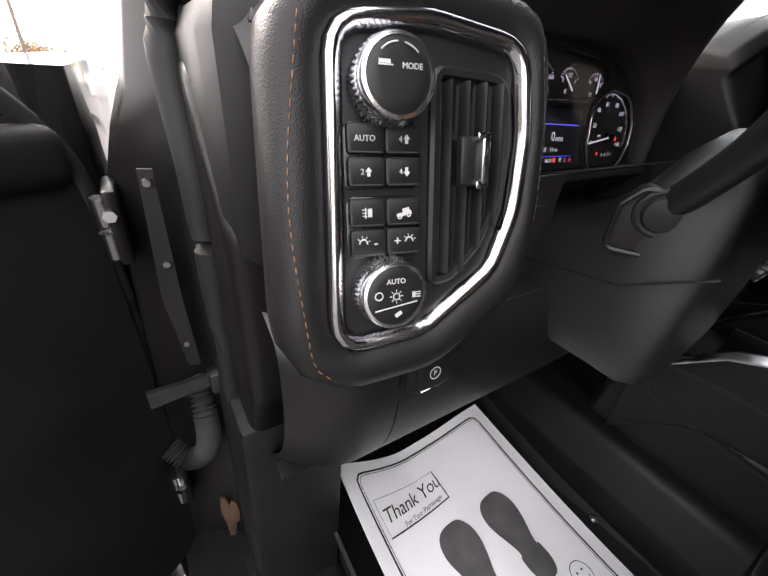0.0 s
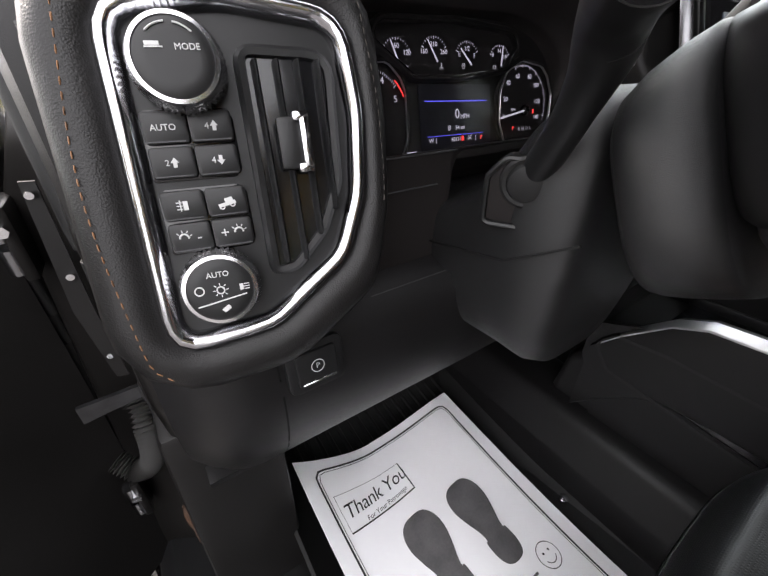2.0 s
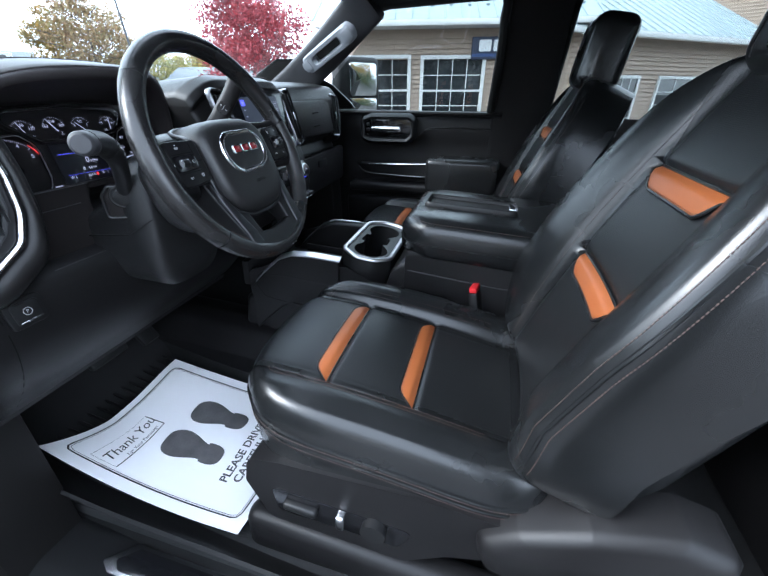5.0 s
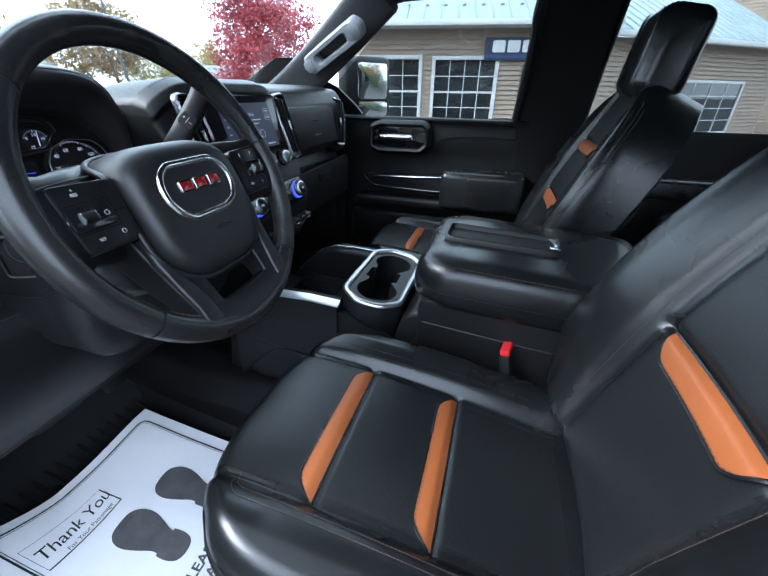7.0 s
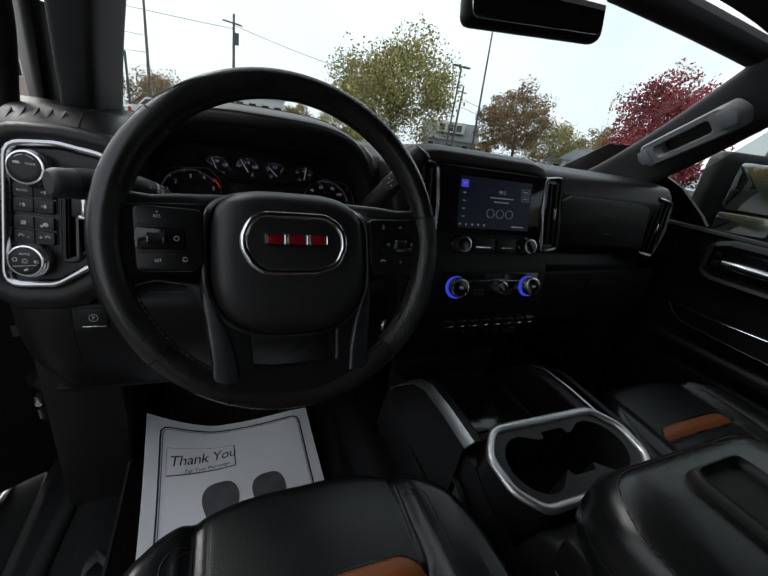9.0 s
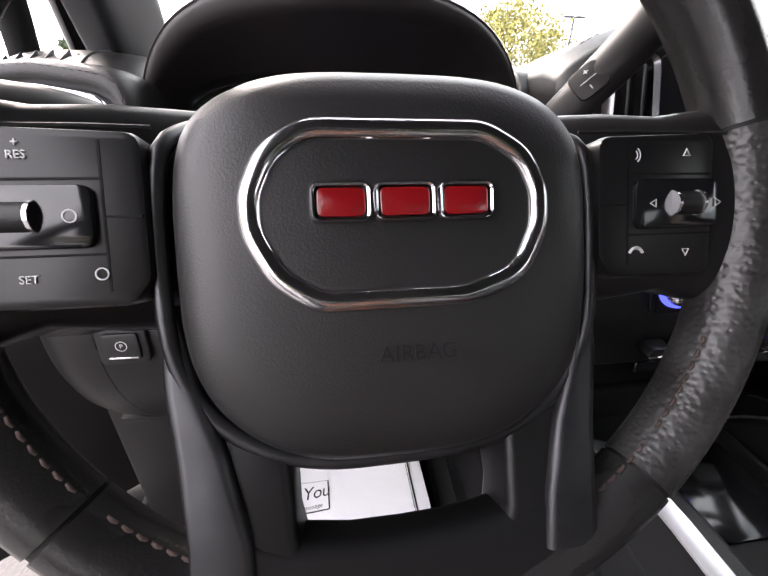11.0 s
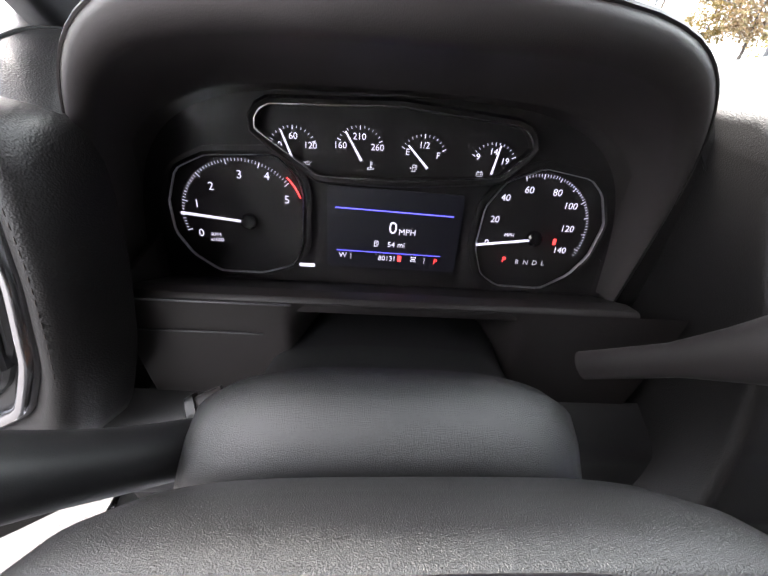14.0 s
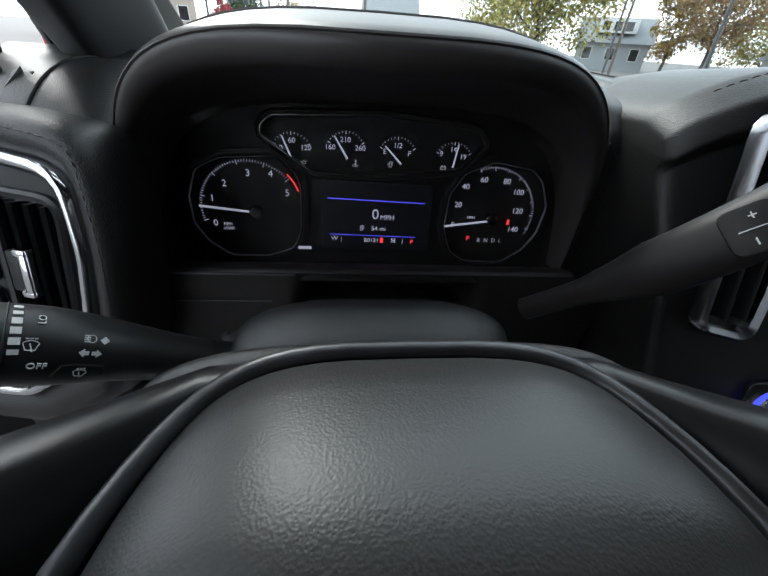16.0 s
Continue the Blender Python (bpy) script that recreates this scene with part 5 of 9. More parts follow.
for c in ((500, 462), (1088, 465)):
    part("needle_hub", lathe([(0.0055, 0.0), (0.0055, 0.004), (0.004, 0.0055)], 20, T(*cpt(*c), 0.002)), PIANO, ic)
sc = cpoly([(655, 385), (930, 390), (930, 550), (655, 548)], 0.003)
part("screen", plate(sc, 0.0012, T(0, 0, 0.001), 0), SCREEN_DARK, ic, "dark blue information screen")
for word, px, py, size in (("0", 790, 461, 0.0125), ("MPH", 820, 468, 0.0062), ("54 mi", 799, 495, 0.0056), ("W", 688, 522, 0.0056), ("80131", 782, 525, 0.0052), ("|", 705, 522, 0.0050), ("|", 862, 525, 0.0050)):
    part("screen_print", lab(word, px, py, size), LIT_WHITE, ic)
part("screen_line", merge(rbox((0.082, 0.0007, 0.0003), 0, 1, T(*cpt(792, 428), 0.0031, -1.5)), rbox((0.075, 0.0004, 0.0003), 0, 1, T(*cpt(785, 513), 0.0031, -1.0))), LIT_BLUE, ic)
for x, y, w in ((808, 524, 0.0028), (1134, 470, 0.002)):
    part("warning_mark", rbox((w, 0.0045, 0.0003), 0, 1, T(*cpt(x, y), 0.0031)), LIT_RED, ic)
part("warning_letter", lab("P", 886, 527, 0.0056), LIT_RED, ic)
part("gear_letter", lab("P", 1034, 514, 0.0058), LIT_RED, ic)
part("gear_letters", lab("R  N  D  L", 1092, 518, 0.0052), LIT_DIM, ic)


def sym(x, y, bars):
    """A small lit pictogram of bars (dx, dy, width, height, turn) in millimetres."""
    x0, y0 = cpt(x, y)
    return merge(*[rbox((w * 0.001, h * 0.001, 0.0003), 0, 1, T(x0 + dx * 0.001, y0 + dy * 0.001, 0.0031, tn)) for dx, dy, w, h, tn in bars])


PUMP = ((-0.8, 0.0, 0.35, 4.2, 0), (1.0, 0.0, 0.35, 4.2, 0), (0.1, 2.0, 2.1, 0.35, 0), (0.1, 0.5, 1.8, 0.35, 0), (0.1, -2.0, 2.8, 0.4, 0), (1.9, 0.4, 0.35, 2.6, 0), (1.6, 1.8, 0.9, 0.35, -40))
part("gauge_symbol", sym(619, 348, ((0.0, -0.8, 3.2, 0.35, 0), (0.2, 0.8, 2.2, 0.35, 0), (-1.3, 0.0, 0.35, 1.7, 0), (1.5, 0.1, 0.35, 2.0, -35), (2.1, 0.8, 1.2, 0.35, 20), (-2.0, 0.5, 1.2, 0.35, -25), (0.1, 1.3, 0.35, 0.8, 0))), LIT_DIM, ic)
part("gauge_symbol", sym(738, 345, ((0.0, 0.8, 0.6, 3.6, 0), (0.8, 1.8, 1.0, 0.35, 0), (0.8, 0.8, 1.0, 0.35, 0), (0.0, -1.2, 1.3, 1.1, 0), (-1.7, -1.6, 1.4, 0.35, 12), (1.7, -1.6, 1.4, 0.35, -12), (0.0, -2.4, 4.6, 0.35, 0))), LIT_DIM, ic)
part("gauge_symbol", sym(820, 345, PUMP + ((-2.0, 0.0, 0.7, 0.7, 45),)), LIT_DIM, ic)
part("gauge_symbol", sym(948, 348, ((0.0, 1.1, 4.2, 0.35, 0), (0.0, -1.3, 4.2, 0.35, 0), (-2.0, 0.0, 0.35, 2.6, 0), (2.0, 0.0, 0.35, 2.6, 0), (-1.1, 1.6, 0.9, 0.7, 0), (1.1, 1.6, 0.9, 0.7, 0), (-1.0, 0.0, 0.9, 0.3, 0), (1.0, 0.0, 0.9, 0.3, 0), (1.0, 0.0, 0.3, 0.9, 0))), LIT_DIM, ic)
part("screen_symbol", sym(756, 494, PUMP), LIT_WHITE, ic)
part("screen_symbol", sym(838, 524, ((0.0, 1.4, 3.4, 0.35, 0), (0.0, -1.4, 3.4, 0.35, 0), (-1.6, 1.4, 0.6, 1.3, 0), (1.6, 1.4, 0.6, 1.3, 0), (-1.6, -1.4, 0.6, 1.3, 0), (1.6, -1.4, 0.6, 1.3, 0), (0.0, 0.0, 2.8, 0.9, 0))), LIT_WHITE, ic)
part("badge_bar", rbox((0.011, 0.0026, 0.0004), 0, 1, T(*cpt(613, 546), 0.0044)), LIT_WHITE, ic)
cov = part("cover_lens", sheet(lambda u, v: Vector((HC - 0.155 + 0.31 * u, -0.045 + 0.13 * v, 0.013 + 0.0 * v)), 8, 6, 0.0015), GLASS_CL, ic)
cov.visible_shadow = False

# ---- centre stack ----
STACK = Matrix.Translation((0.401, 0.215, 1.545)) @ pose(0, 0, 0, -5.5) @ Matrix.Diagonal((0.94, 0.94, 0.87, 1)) @ Matrix.Translation((-0.468, -0.25, -1.547))
cst = thing("centre_stack", "black centre stack with touch screen, knobs and toggle row", "centre stack", STACK)
cprof = rpoly([(0.60, 1.572), (0.40, 1.596), (0.295, 1.600), (0.268, 1.590), (0.262, 1.572), (0.270, 1.560), (0.252, 1.47), (0.243, 1.43), (0.226, 1.37), (0.215, 1.30), (0.232, 1.225), (0.30, 1.19), (0.60, 1.19)], [0.01, 0.03, 0.02, 0.008, 0.008, 0.01, 0.03, 0.03, 0.03, 0.03, 0.02, 0.02, 0.01], 4)


def cw(z):
    return 1.0 if z > 1.56 else 0.90 + 0.10 * max(0.0, (z - 1.25) / 0.31) - 0.05 * max(0, (1.25 - z) / 0.06)


sbm = prism_x(cprof, 0.258, 0.628, cw, bev=0.010, cuts=28)
for v in sbm.verts:
    q = max(0.0, abs(v.co.x - 0.443) / 0.185 - 0.45) / 0.55
    if v.co.z > 1.44:
        v.co.z -= 0.040 * q * q * q * min(1.0, (v.co.z - 1.44) / 0.12)
        v.co.y += 0.028 * q * q * q * min(1.0, (v.co.z - 1.44) / 0.12)
part("body", sbm, DASH_LEATHER, cst, angle=55)
part("hood_stitching", stitches([(x, 0.283 + 0.028 * (max(0, abs(x - 0.443) / 0.185 - 0.45) / 0.55) ** 3, 1.6008 - 0.040 * (max(0, abs(x - 0.443) / 0.185 - 0.45) / 0.55) ** 3) for x in np.linspace(0.28, 0.61, 40)]), THREAD, cst)
SB = basis((0.4600, 0.2485, 1.5020), (1, 0, 0), (0, 0.20, 0.98))
part("screen_bezel", plate(rpoly([(-0.125, -0.062), (0.125, -0.062), (0.135, -0.03), (0.128, 0.062), (-0.128, 0.062), (-0.135, -0.03)], 0.012, 4), 0.008, SB @ T(0, 0.004, -0.004), 0.002), PIANO, cst)
part("screen", plate(rrect(0.166, 0.098, 0.002, 2), 0.0012, SB @ T(0, 0, 0.004), 0), SCREEN_BLUE, cst, "lit blue touch screen")
part("screen_print", merge(text_bm("99.5", 0.010, SB @ T(0.012, 0.024, 0.0056)), text_bm("FM", 0.006, SB @ T(-0.0725, 0.035, 0.006)), *[frame_sweep(circle(0.0085, 24, x, -0.018), [(-0.0004, 0.0055), (0.0004, 0.0055), (0.0004, 0.006), (-0.0004, 0.006)], SB) for x in (-0.012, 0.010, 0.032)], *[rbox((0.055 - 0.02 * k, 0.0022, 0.0003), 0, 1, SB @ T(0.012, 0.013 - 0.008 * k, 0.0056)) for k in range(2)], *[rbox((0.004, 0.004, 0.0003), 0, 1, SB @ T(-0.078 + 0.0135 * k, -0.042, 0.0056)) for k in range(5)], rbox((0.03, 0.0028, 0.0003), 0, 1, SB @ T(0.055, -0.042, 0.0056)), *[rbox((0.012, 0.0022, 0.0003), 0, 1, SB @ T(0.068, 0.030 - 0.014 * k, 0.006)) for k in range(2)], *[rbox((0.006, 0.0024, 0.0003), 0, 1, SB @ T(-0.0725, 0.018 - 0.015 * k, 0.0056)) for k in range(4)]), LIT_DIM, cst)
part("screen_tab", merge(plate(rrect(0.015, 0.014, 0.001, 2, -0.0725, 0.035), 0.0004, SB @ T(0, 0, 0.0052), 0)), LIT_BLUE, cst)
part("screen_buttons", merge(*[frame_sweep(rrect(0.019, 0.010, 0.001, 2, 0.068, 0.030 - 0.014 * k), [(-0.0003, 0.0053), (0.0003, 0.0053), (0.0003, 0.0056), (-0.0003, 0.0056)], SB) for k in range(2)]), LIT_DIM, cst)
# tall slim vents either side of the screen
for sx in (-1, 1):
    VB = basis((0.4560 + sx * 0.146, 0.249, 1.492), (1, 0, 0), (0, 0.22, 0.97))
    vv = rpoly([(-0.022, -0.072), (0.018, -0.082), (0.024, 0.0), (0.02, 0.072), (-0.02, 0.078)], 0.010, 4)
    if sx > 0:
        vv = [(-p[0], p[1]) for p in reversed(vv)]
    part("vent_frame", frame_sweep(vv, [(-0.004, 0.0), (-0.003, 0.008), (0.001, 0.011), (0.004, 0.008), (0.005, 0)], VB), DARK_CHROME if sx < 0 else DARK_CHROME, cst, "chrome vent frame")
    part("vent_back", plate(vv, 0.002, VB, 0), PIANO, cst)
    for k in range(2):
        part("vent_vane", rbox((0.003, 0.13, 0.014), 0.001, 1, VB @ T(-0.008 + 0.015 * k, 0, 0.004)), PLASTIC_S, cst)
    part("vent_tab", rbox((0.005, 0.024, 0.010), 0.002, 2, VB @ T(0.0, 0.0, 0.012)), CHROME, cst)


def stack_knob(x, y, z, r, ringm, label):
    KB = basis((x, y, z), (1, 0, 0), (0, 0.28, 0.96))
    part("knob_ring", lathe([(r * 1.16, -0.004), (r * 1.16, 0.003), (r * 1.02, 0.005)], 32, KB), ringm, cst)
    part("knob", lathe([(r, 0.0), (r, 0.016), (r * 0.93, 0.0185), (r * 0.8, 0.019)], 32, KB, 0.0007, 36, (0, 1)), CHROME, cst, "chrome rotary knob")
    part("knob_cap", lathe([(r * 0.79, 0.012), (r * 0.78, 0.0192), (r * 0.5, 0.0196)], 28, KB), PIANO, cst)
    if label:
        part("knob_mark", text_bm(label, 0.009, KB @ T(0, 0, 0.0199)), LIT_DIM, cst)


stack_knob(0.394, 0.2410, 1.420, 0.0165, PIANO, "")
stack_knob(0.552, 0.2410, 1.420, 0.0165, PIANO, "")
stack_knob(0.388, 0.2170, 1.338, 0.0200, RING_BLUE, "HI")
stack_knob(0.562, 0.2170, 1.338, 0.0200, RING_BLUE, "HI")
stack_knob(0.486, 0.2170, 1.336, 0.0130, PIANO, "")
MB = basis((0.4730, 0.2380, 1.420), (1, 0, 0), (0, 0.25, 0.968))
for sx in (-1, 1):
    part("button", plate(rrect(0.046, 0.030, 0.004, 3), 0.006, MB @ T(sx * 0.026, 0, 0.0), 0.0015), PLASTIC_S, cst)
    part("button_strip", rbox((0.034, 0.0025, 0.0015), 0.0005, 1, MB @ T(sx * 0.030, -0.004, 0.0065)), CHROME, cst)
HBm = basis((0.4755, 0.2180, 1.338), (1, 0, 0), (0, 0.2, 0.98))
part("climate_panel", plate(rrect(0.235, 0.058, 0.010, 3), 0.004, HBm @ T(0, 0, -0.001), 0.001), PIANO, cst)
part("climate_display", rbox((0.05, 0.010, 0.002), 0.0005, 1, HBm @ T(0.0, 0.021, 0.004)), PLASTIC_S, cst)
for sx in (-1, 1):
    part("climate_strip", rbox((0.05, 0.0016, 0.001), 0, 1, HBm @ T(sx * 0.038, 0.012, 0.0042)), CHROME, cst)
    part("climate_button", rbox((0.024, 0.012, 0.004), 0.001, 1, HBm @ T(sx * 0.035, -0.012, 0.004)), PLASTIC_S, cst)
for k in range(8):
    TB_ = basis((0.382 + 0.0290 * k, 0.212, 1.262), (1, 0, 0), (0, -0.25, 0.968))
    part("toggle", rbox((0.024, 0.014, 0.018), 0.003, 2, TB_), PLASTIC_S, cst)
    part("toggle_edge", rbox((0.022, 0.0028, 0.003), 0.0008, 1, TB_ @ T(0, -0.0065, 0.0085)), CHROME, cst, "bright toggle edge")
for xx in (0.40, 0.455, 0.51, 0.56):
    part("port_cover", rbox((0.034, 0.003, 0.016), 0.001, 1, T(xx, 0.229, 1.222)), PIANO, cst)
# start button beside the column
STB = basis((0.272, 0.236, 1.25), (1, 0.1, 0), (0, 0.15, 1))
part("start_ring", lathe([(0.0195, 0.0), (0.0195, 0.006), (0.0165, 0.008), (0.0155, 0.005)], 32, STB), CHROME, cst)
part("start_button", lathe([(0.0155, 0.0), (0.0155, 0.005), (0.010, 0.0058)], 32, STB), PIANO, cst)
part("start_lamp", rbox((0.004, 0.0015, 0.001), 0, 1, STB @ T(0.0, -0.007, 0.0058)), LIT_GREEN, cst)
# ---- steering column and wheel ----
space[0] = shifted(-0.004, 0, 0.010)
colm = thing("steering_column", "dark plastic steering column shroud with stalks", "steering column")
crings = []
for y, x0, x1, zb, zt in ((0.118, -0.052, 0.070, 1.34, 1.455), (0.121, -0.056, 0.076, 1.30, 1.466), (0.127, -0.060, 0.081, 1.27, 1.4745), (0.142, -0.063, 0.086, 1.262, 1.4765), (0.154, -0.064, 0.089, 1.262, 1.4750), (0.166, -0.063, 0.091, 1.262, 1.464), (0.182, -0.062, 0.093, 1.262, 1.438), (0.206, -0.062, 0.096, 1.262, 1.415), (0.24, -0.062, 0.102, 1.262, 1.395), (0.285, -0.058, 0.102, 1.27, 1.388)):
    cx_, hw_, hz_ = (x0 + x1) / 2, (x1 - x0) / 2, (zt - zb) / 2
    ring_ = []
    for k in range(48):
        a_ = 2 * math.pi * k / 48
        c_, s_n = math.cos(a_), math.sin(a_)
        ring_.append((cx_ + math.copysign(abs(c_) ** (0.40 if s_n > 0 else 0.55), c_) * hw_ * (1 - 0.30 * max(0.0, s_n) ** 3), y, (zb + zt) / 2 + math.copysign(abs(s_n) ** (0.30 if s_n > 0 else 0.7), s_n) * hz_))
    crings.append(ring_)
part("shroud", loft(crings), GRAINED, colm, angle=70)
part("shroud_seam", tube([(-0.0645, 0.11, 1.395), (-0.0655, 0.16, 1.365), (-0.066, 0.28, 1.345)], 0.001, 5), RUBBER, colm)
SKB = basis((-0.0620, 0.1560, 1.422), (0.5, -0.86, 0), (-0.08, 0, 1))
splo = rpoly([(-0.026, -0.028), (0.026, -0.028), (0.026, 0.006), (0.015, 0.019), (-0.015, 0.019), (-0.026, 0.006)], 0.007, 4)
part("stalk_plate", plate(splo, 0.012, SKB @ T(0, -0.004, -0.012), 0.002), LEVER, colm)
part("plate_rim", frame_sweep(splo, [(-0.0030, -0.001), (-0.0024, 0.0026), (-0.0008, 0.0034), (0.0008, 0.0026), (0.0014, -0.001)], SKB @ T(0, -0.004, 0)), PLASTIC_S, colm, "raised rim")
part("stalk_boot", lathe([(0.0175, 0.0), (0.0170, 0.0026), (0.0150, 0.0036), (0.0128, 0.0030), (0.0112, 0.0060), (0.0098, 0.0066)], 28, SKB), RUBBER, colm)
stk = spline([(-0.054, 0.158, 1.424), (-0.070, 0.136, 1.452), (-0.090, 0.114, 1.483), (-0.113, 0.099, 1.501), (-0.134, 0.085, 1.507), (-0.154, 0.070, 1.510)], 6)
part("stalk_cap", tube([(-0.154, 0.0700, 1.5100), (-0.164, 0.0620, 1.5115), (-0.1665, 0.0600, 1.5118), (-0.1680, 0.0588, 1.5120)], [0.0125, 0.0121, 0.0111, 0.0088], 24), GREY_PLASTIC, colm)
part("stalk_band", tube([(-0.1405, 0.0803, 1.5078), (-0.1417, 0.0794, 1.5080)], 0.01255, 24), RUBBER, colm)
sax = Vector((0.042, 0.029, -0.020)).normalized()
sno = Vector((0.10, -0.085, 0.075))
sno = (sno - sax * sno.dot(sax)).normalized()


def stalk_r(i):
    return 0.0114 - 0.0014 * math.sin(math.pi * min(1, i / 14)) + 0.0016 * min(1.0, max(0, i - 9) / 6)


part("stalk", tube(stk, [stalk_r(i) for i in range(len(stk))], 24), PLASTIC_S, colm, "turn signal stalk")
stl = [0.0]
for a_, b_ in zip(stk, stk[1:]):
    stl.append(stl[-1] + (b_ - a_).length)
ref = min(range(len(stk)), key=lambda i: (stk[i] - Vector((-0.1005, 0.1070, 1.4945))).length)


def on_stalk(d, deg, spin=0):
    """A patch of the stalk's skin, d along it and deg round it."""
    g = min(max(stl[ref] - 1.25 * d, 0.0), stl[-1] - 1e-6)
    i = max(k for k in range(len(stl) - 1) if stl[k] <= g)
    f = (g - stl[i]) / (stl[i + 1] - stl[i])
    ax = (stk[i] - stk[i + 1]).normalized()
    n0 = (sno - ax * sno.dot(ax)).normalized()
    n_ = Matrix.Rotation(-radians(deg), 3, ax) @ n0
    rr = stalk_r(i) * (1 - f) + stalk_r(i + 1) * f + 0.0001
    return basis(stk[i].lerp(stk[i + 1], f) + n_ * rr, ax, n_.cross(ax)) @ T(0, 0, 0, spin) @ Matrix.Scale(1.25, 4)


def wiper(m, s_=1.0):
    """Windscreen outline with its wiper."""
    arc_ = [(0.0014 * s_ * math.cos(radians(a)) * 1.15, 0.0013 * s_ * math.sin(radians(a)), 0) for a in range(30, 151, 20)]
    return merge(tube([m @ Vector(p) for p in [(-0.0008 * s_, -0.0009 * s_, 0)] + arc_[::-1] + [(0.0008 * s_, -0.0009 * s_, 0), (-0.0008 * s_, -0.0009 * s_, 0)]], 0.00016, 5), tube([m @ Vector(p) for p in ((0.0004 * s_, -0.0013 * s_, 0), (-0.0002 * s_, 0.0006 * s_, 0))], 0.00018, 5))


def arrow(m, q):
    return plate([(x * q, y) for x, y in (((0.0, -0.0005), (0.0010, -0.0005), (0.0010, -0.0011), (0.0022, 0.0), (0.0010, 0.0011), (0.0010, 0.0005), (0.0, 0.0005)) if q > 0 else ((0.0, 0.0005), (0.0010, 0.0005), (0.0010, 0.0011), (0.0022, 0.0), (0.0010, -0.0011), (0.0010, -0.0005), (0.0, -0.0005)))], 0.0002, m, 0)


for k in range(6):
    part("print_tick", rbox((0.0021 - 0.0001 * abs(k - 4), 0.0012 + 0.0005 * (2 <= k <= 4) - 0.0004 * (k > 5), 0.0003), 0, 1, on_stalk(-0.0052, 64 - 14 * k)), WHITE_PRINT, colm)
part("stalk_groove", tube([on_stalk(-0.0070, a).translation for a in range(-120, 121, 10)], 0.0003, 5), RUBBER, colm)
part("stalk_print", wiper(on_stalk(-0.0113, 4), 1.05), WHITE_PRINT, colm)
part("stalk_print", merge(wiper(on_stalk(-0.0026, 2), 1.05), *[rbox((0.0006, 0.0003, 0.0002), 0, 1, on_stalk(-0.0034 + 0.0008 * k, 12)) for k in range(3)]), WHITE_PRINT, colm)
part("stalk_print", text_bm("OFF", 0.0022, on_stalk(-0.0008, -25)), WHITE_PRINT, colm)
part("stalk_print", text_bm("LO", 0.0022, on_stalk(-0.0012, 40, 90)), WHITE_PRINT, colm)
part("stalk_print", plate([(-0.0006, -0.0005), (0.0006, 0.0), (-0.0006, 0.0005)], 0.0002, on_stalk(-0.0085, -25), 0), WHITE_PRINT, colm)
part("stalk_print", merge(arrow(on_stalk(0.0085, -4), 1), arrow(on_stalk(0.0079, -4), -1)), WHITE_PRINT, colm)
part("stalk_print", merge(*[rbox((0.0013, 0.00028, 0.0002), 0, 1, on_stalk(0.0070, 13 + 3.2 * k)) for k in range(4)], tube([on_stalk(0.0080 + 0.0010 * math.sin(radians(a)), 18 + 6 * math.cos(radians(a)), 0.0101).translation for a in range(0, 361, 30)], 0.00018, 5), plate([(-0.0011, 0.0), (0.0, -0.0011), (0.0011, 0.0), (0.0, 0.0011)], 0.0002, on_stalk(0.0103, 17), 0)), WHITE_PRINT, colm)
part("stalk_print", merge(wiper(on_stalk(0.0074, -38), 1.0), *[rbox((0.0005, 0.0005, 0.0002), 0, 1, on_stalk(0.0067 + 0.0007 * k, -29)) for k in range(3)]), WHITE_PRINT, colm)
part("washer_button", tube([on_stalk(0.0022, -44).translation, on_stalk(0.0036, -24).translation, on_stalk(0.0060, -22).translation, on_stalk(0.0116, -24).translation, on_stalk(0.0118, -40).translation], 0.0004, 6), RUBBER, colm)

# column shifter with its tow and plus-minus switch
space[0] = shifted(0.026, 0.018, 0.008)
shift = thing("shift_lever", "black column shift lever with plus and minus switch", "shift lever")
sh = spline([(0.088, 0.182, 1.432), (0.103, 0.158, 1.466), (0.119, 0.138, 1.497), (0.136, 0.124, 1.527), (0.154, 0.114, 1.556), (0.162, 0.108, 1.576)], 6)
shn = Vector((-0.143, -0.10, 0.05))
part("arm", tube(sh, [0.0075] * 7 + [0.0085, 0.0095, 0.0105, 0.0118, 0.0130] + [0.0140] * 13 + [0.0142] * 4 + [0.0135, 0.0100], 20, squash=0.66, up=tuple(shn.normalized())), LEVER, shift)
sha = Vector((0.022, -0.010, 0.024)).normalized()
shn = (shn - sha * shn.dot(sha)).normalized()
RKB = basis(Vector((0.1355, 0.1238, 1.5265)) + shn * 0.0080, sha.cross(shn), sha)
part("rocker", plate(rrect(0.0200, 0.0190, 0.005, 4), 0.0016, RKB, 0.0008), LEVER, shift)
part("rocker_print", merge(text_bm("+", 0.0058, RKB @ T(-0.0052, 0.001, 0.0019)), rbox((0.0030, 0.0006, 0.0003), 0, 1, RKB @ T(0.0052, -0.001, 0.0019)), rbox((0.0004, 0.0100, 0.0003), 0, 1, RKB @ T(0.0, 0, 0.0018))), WHITE_PRINT, shift)

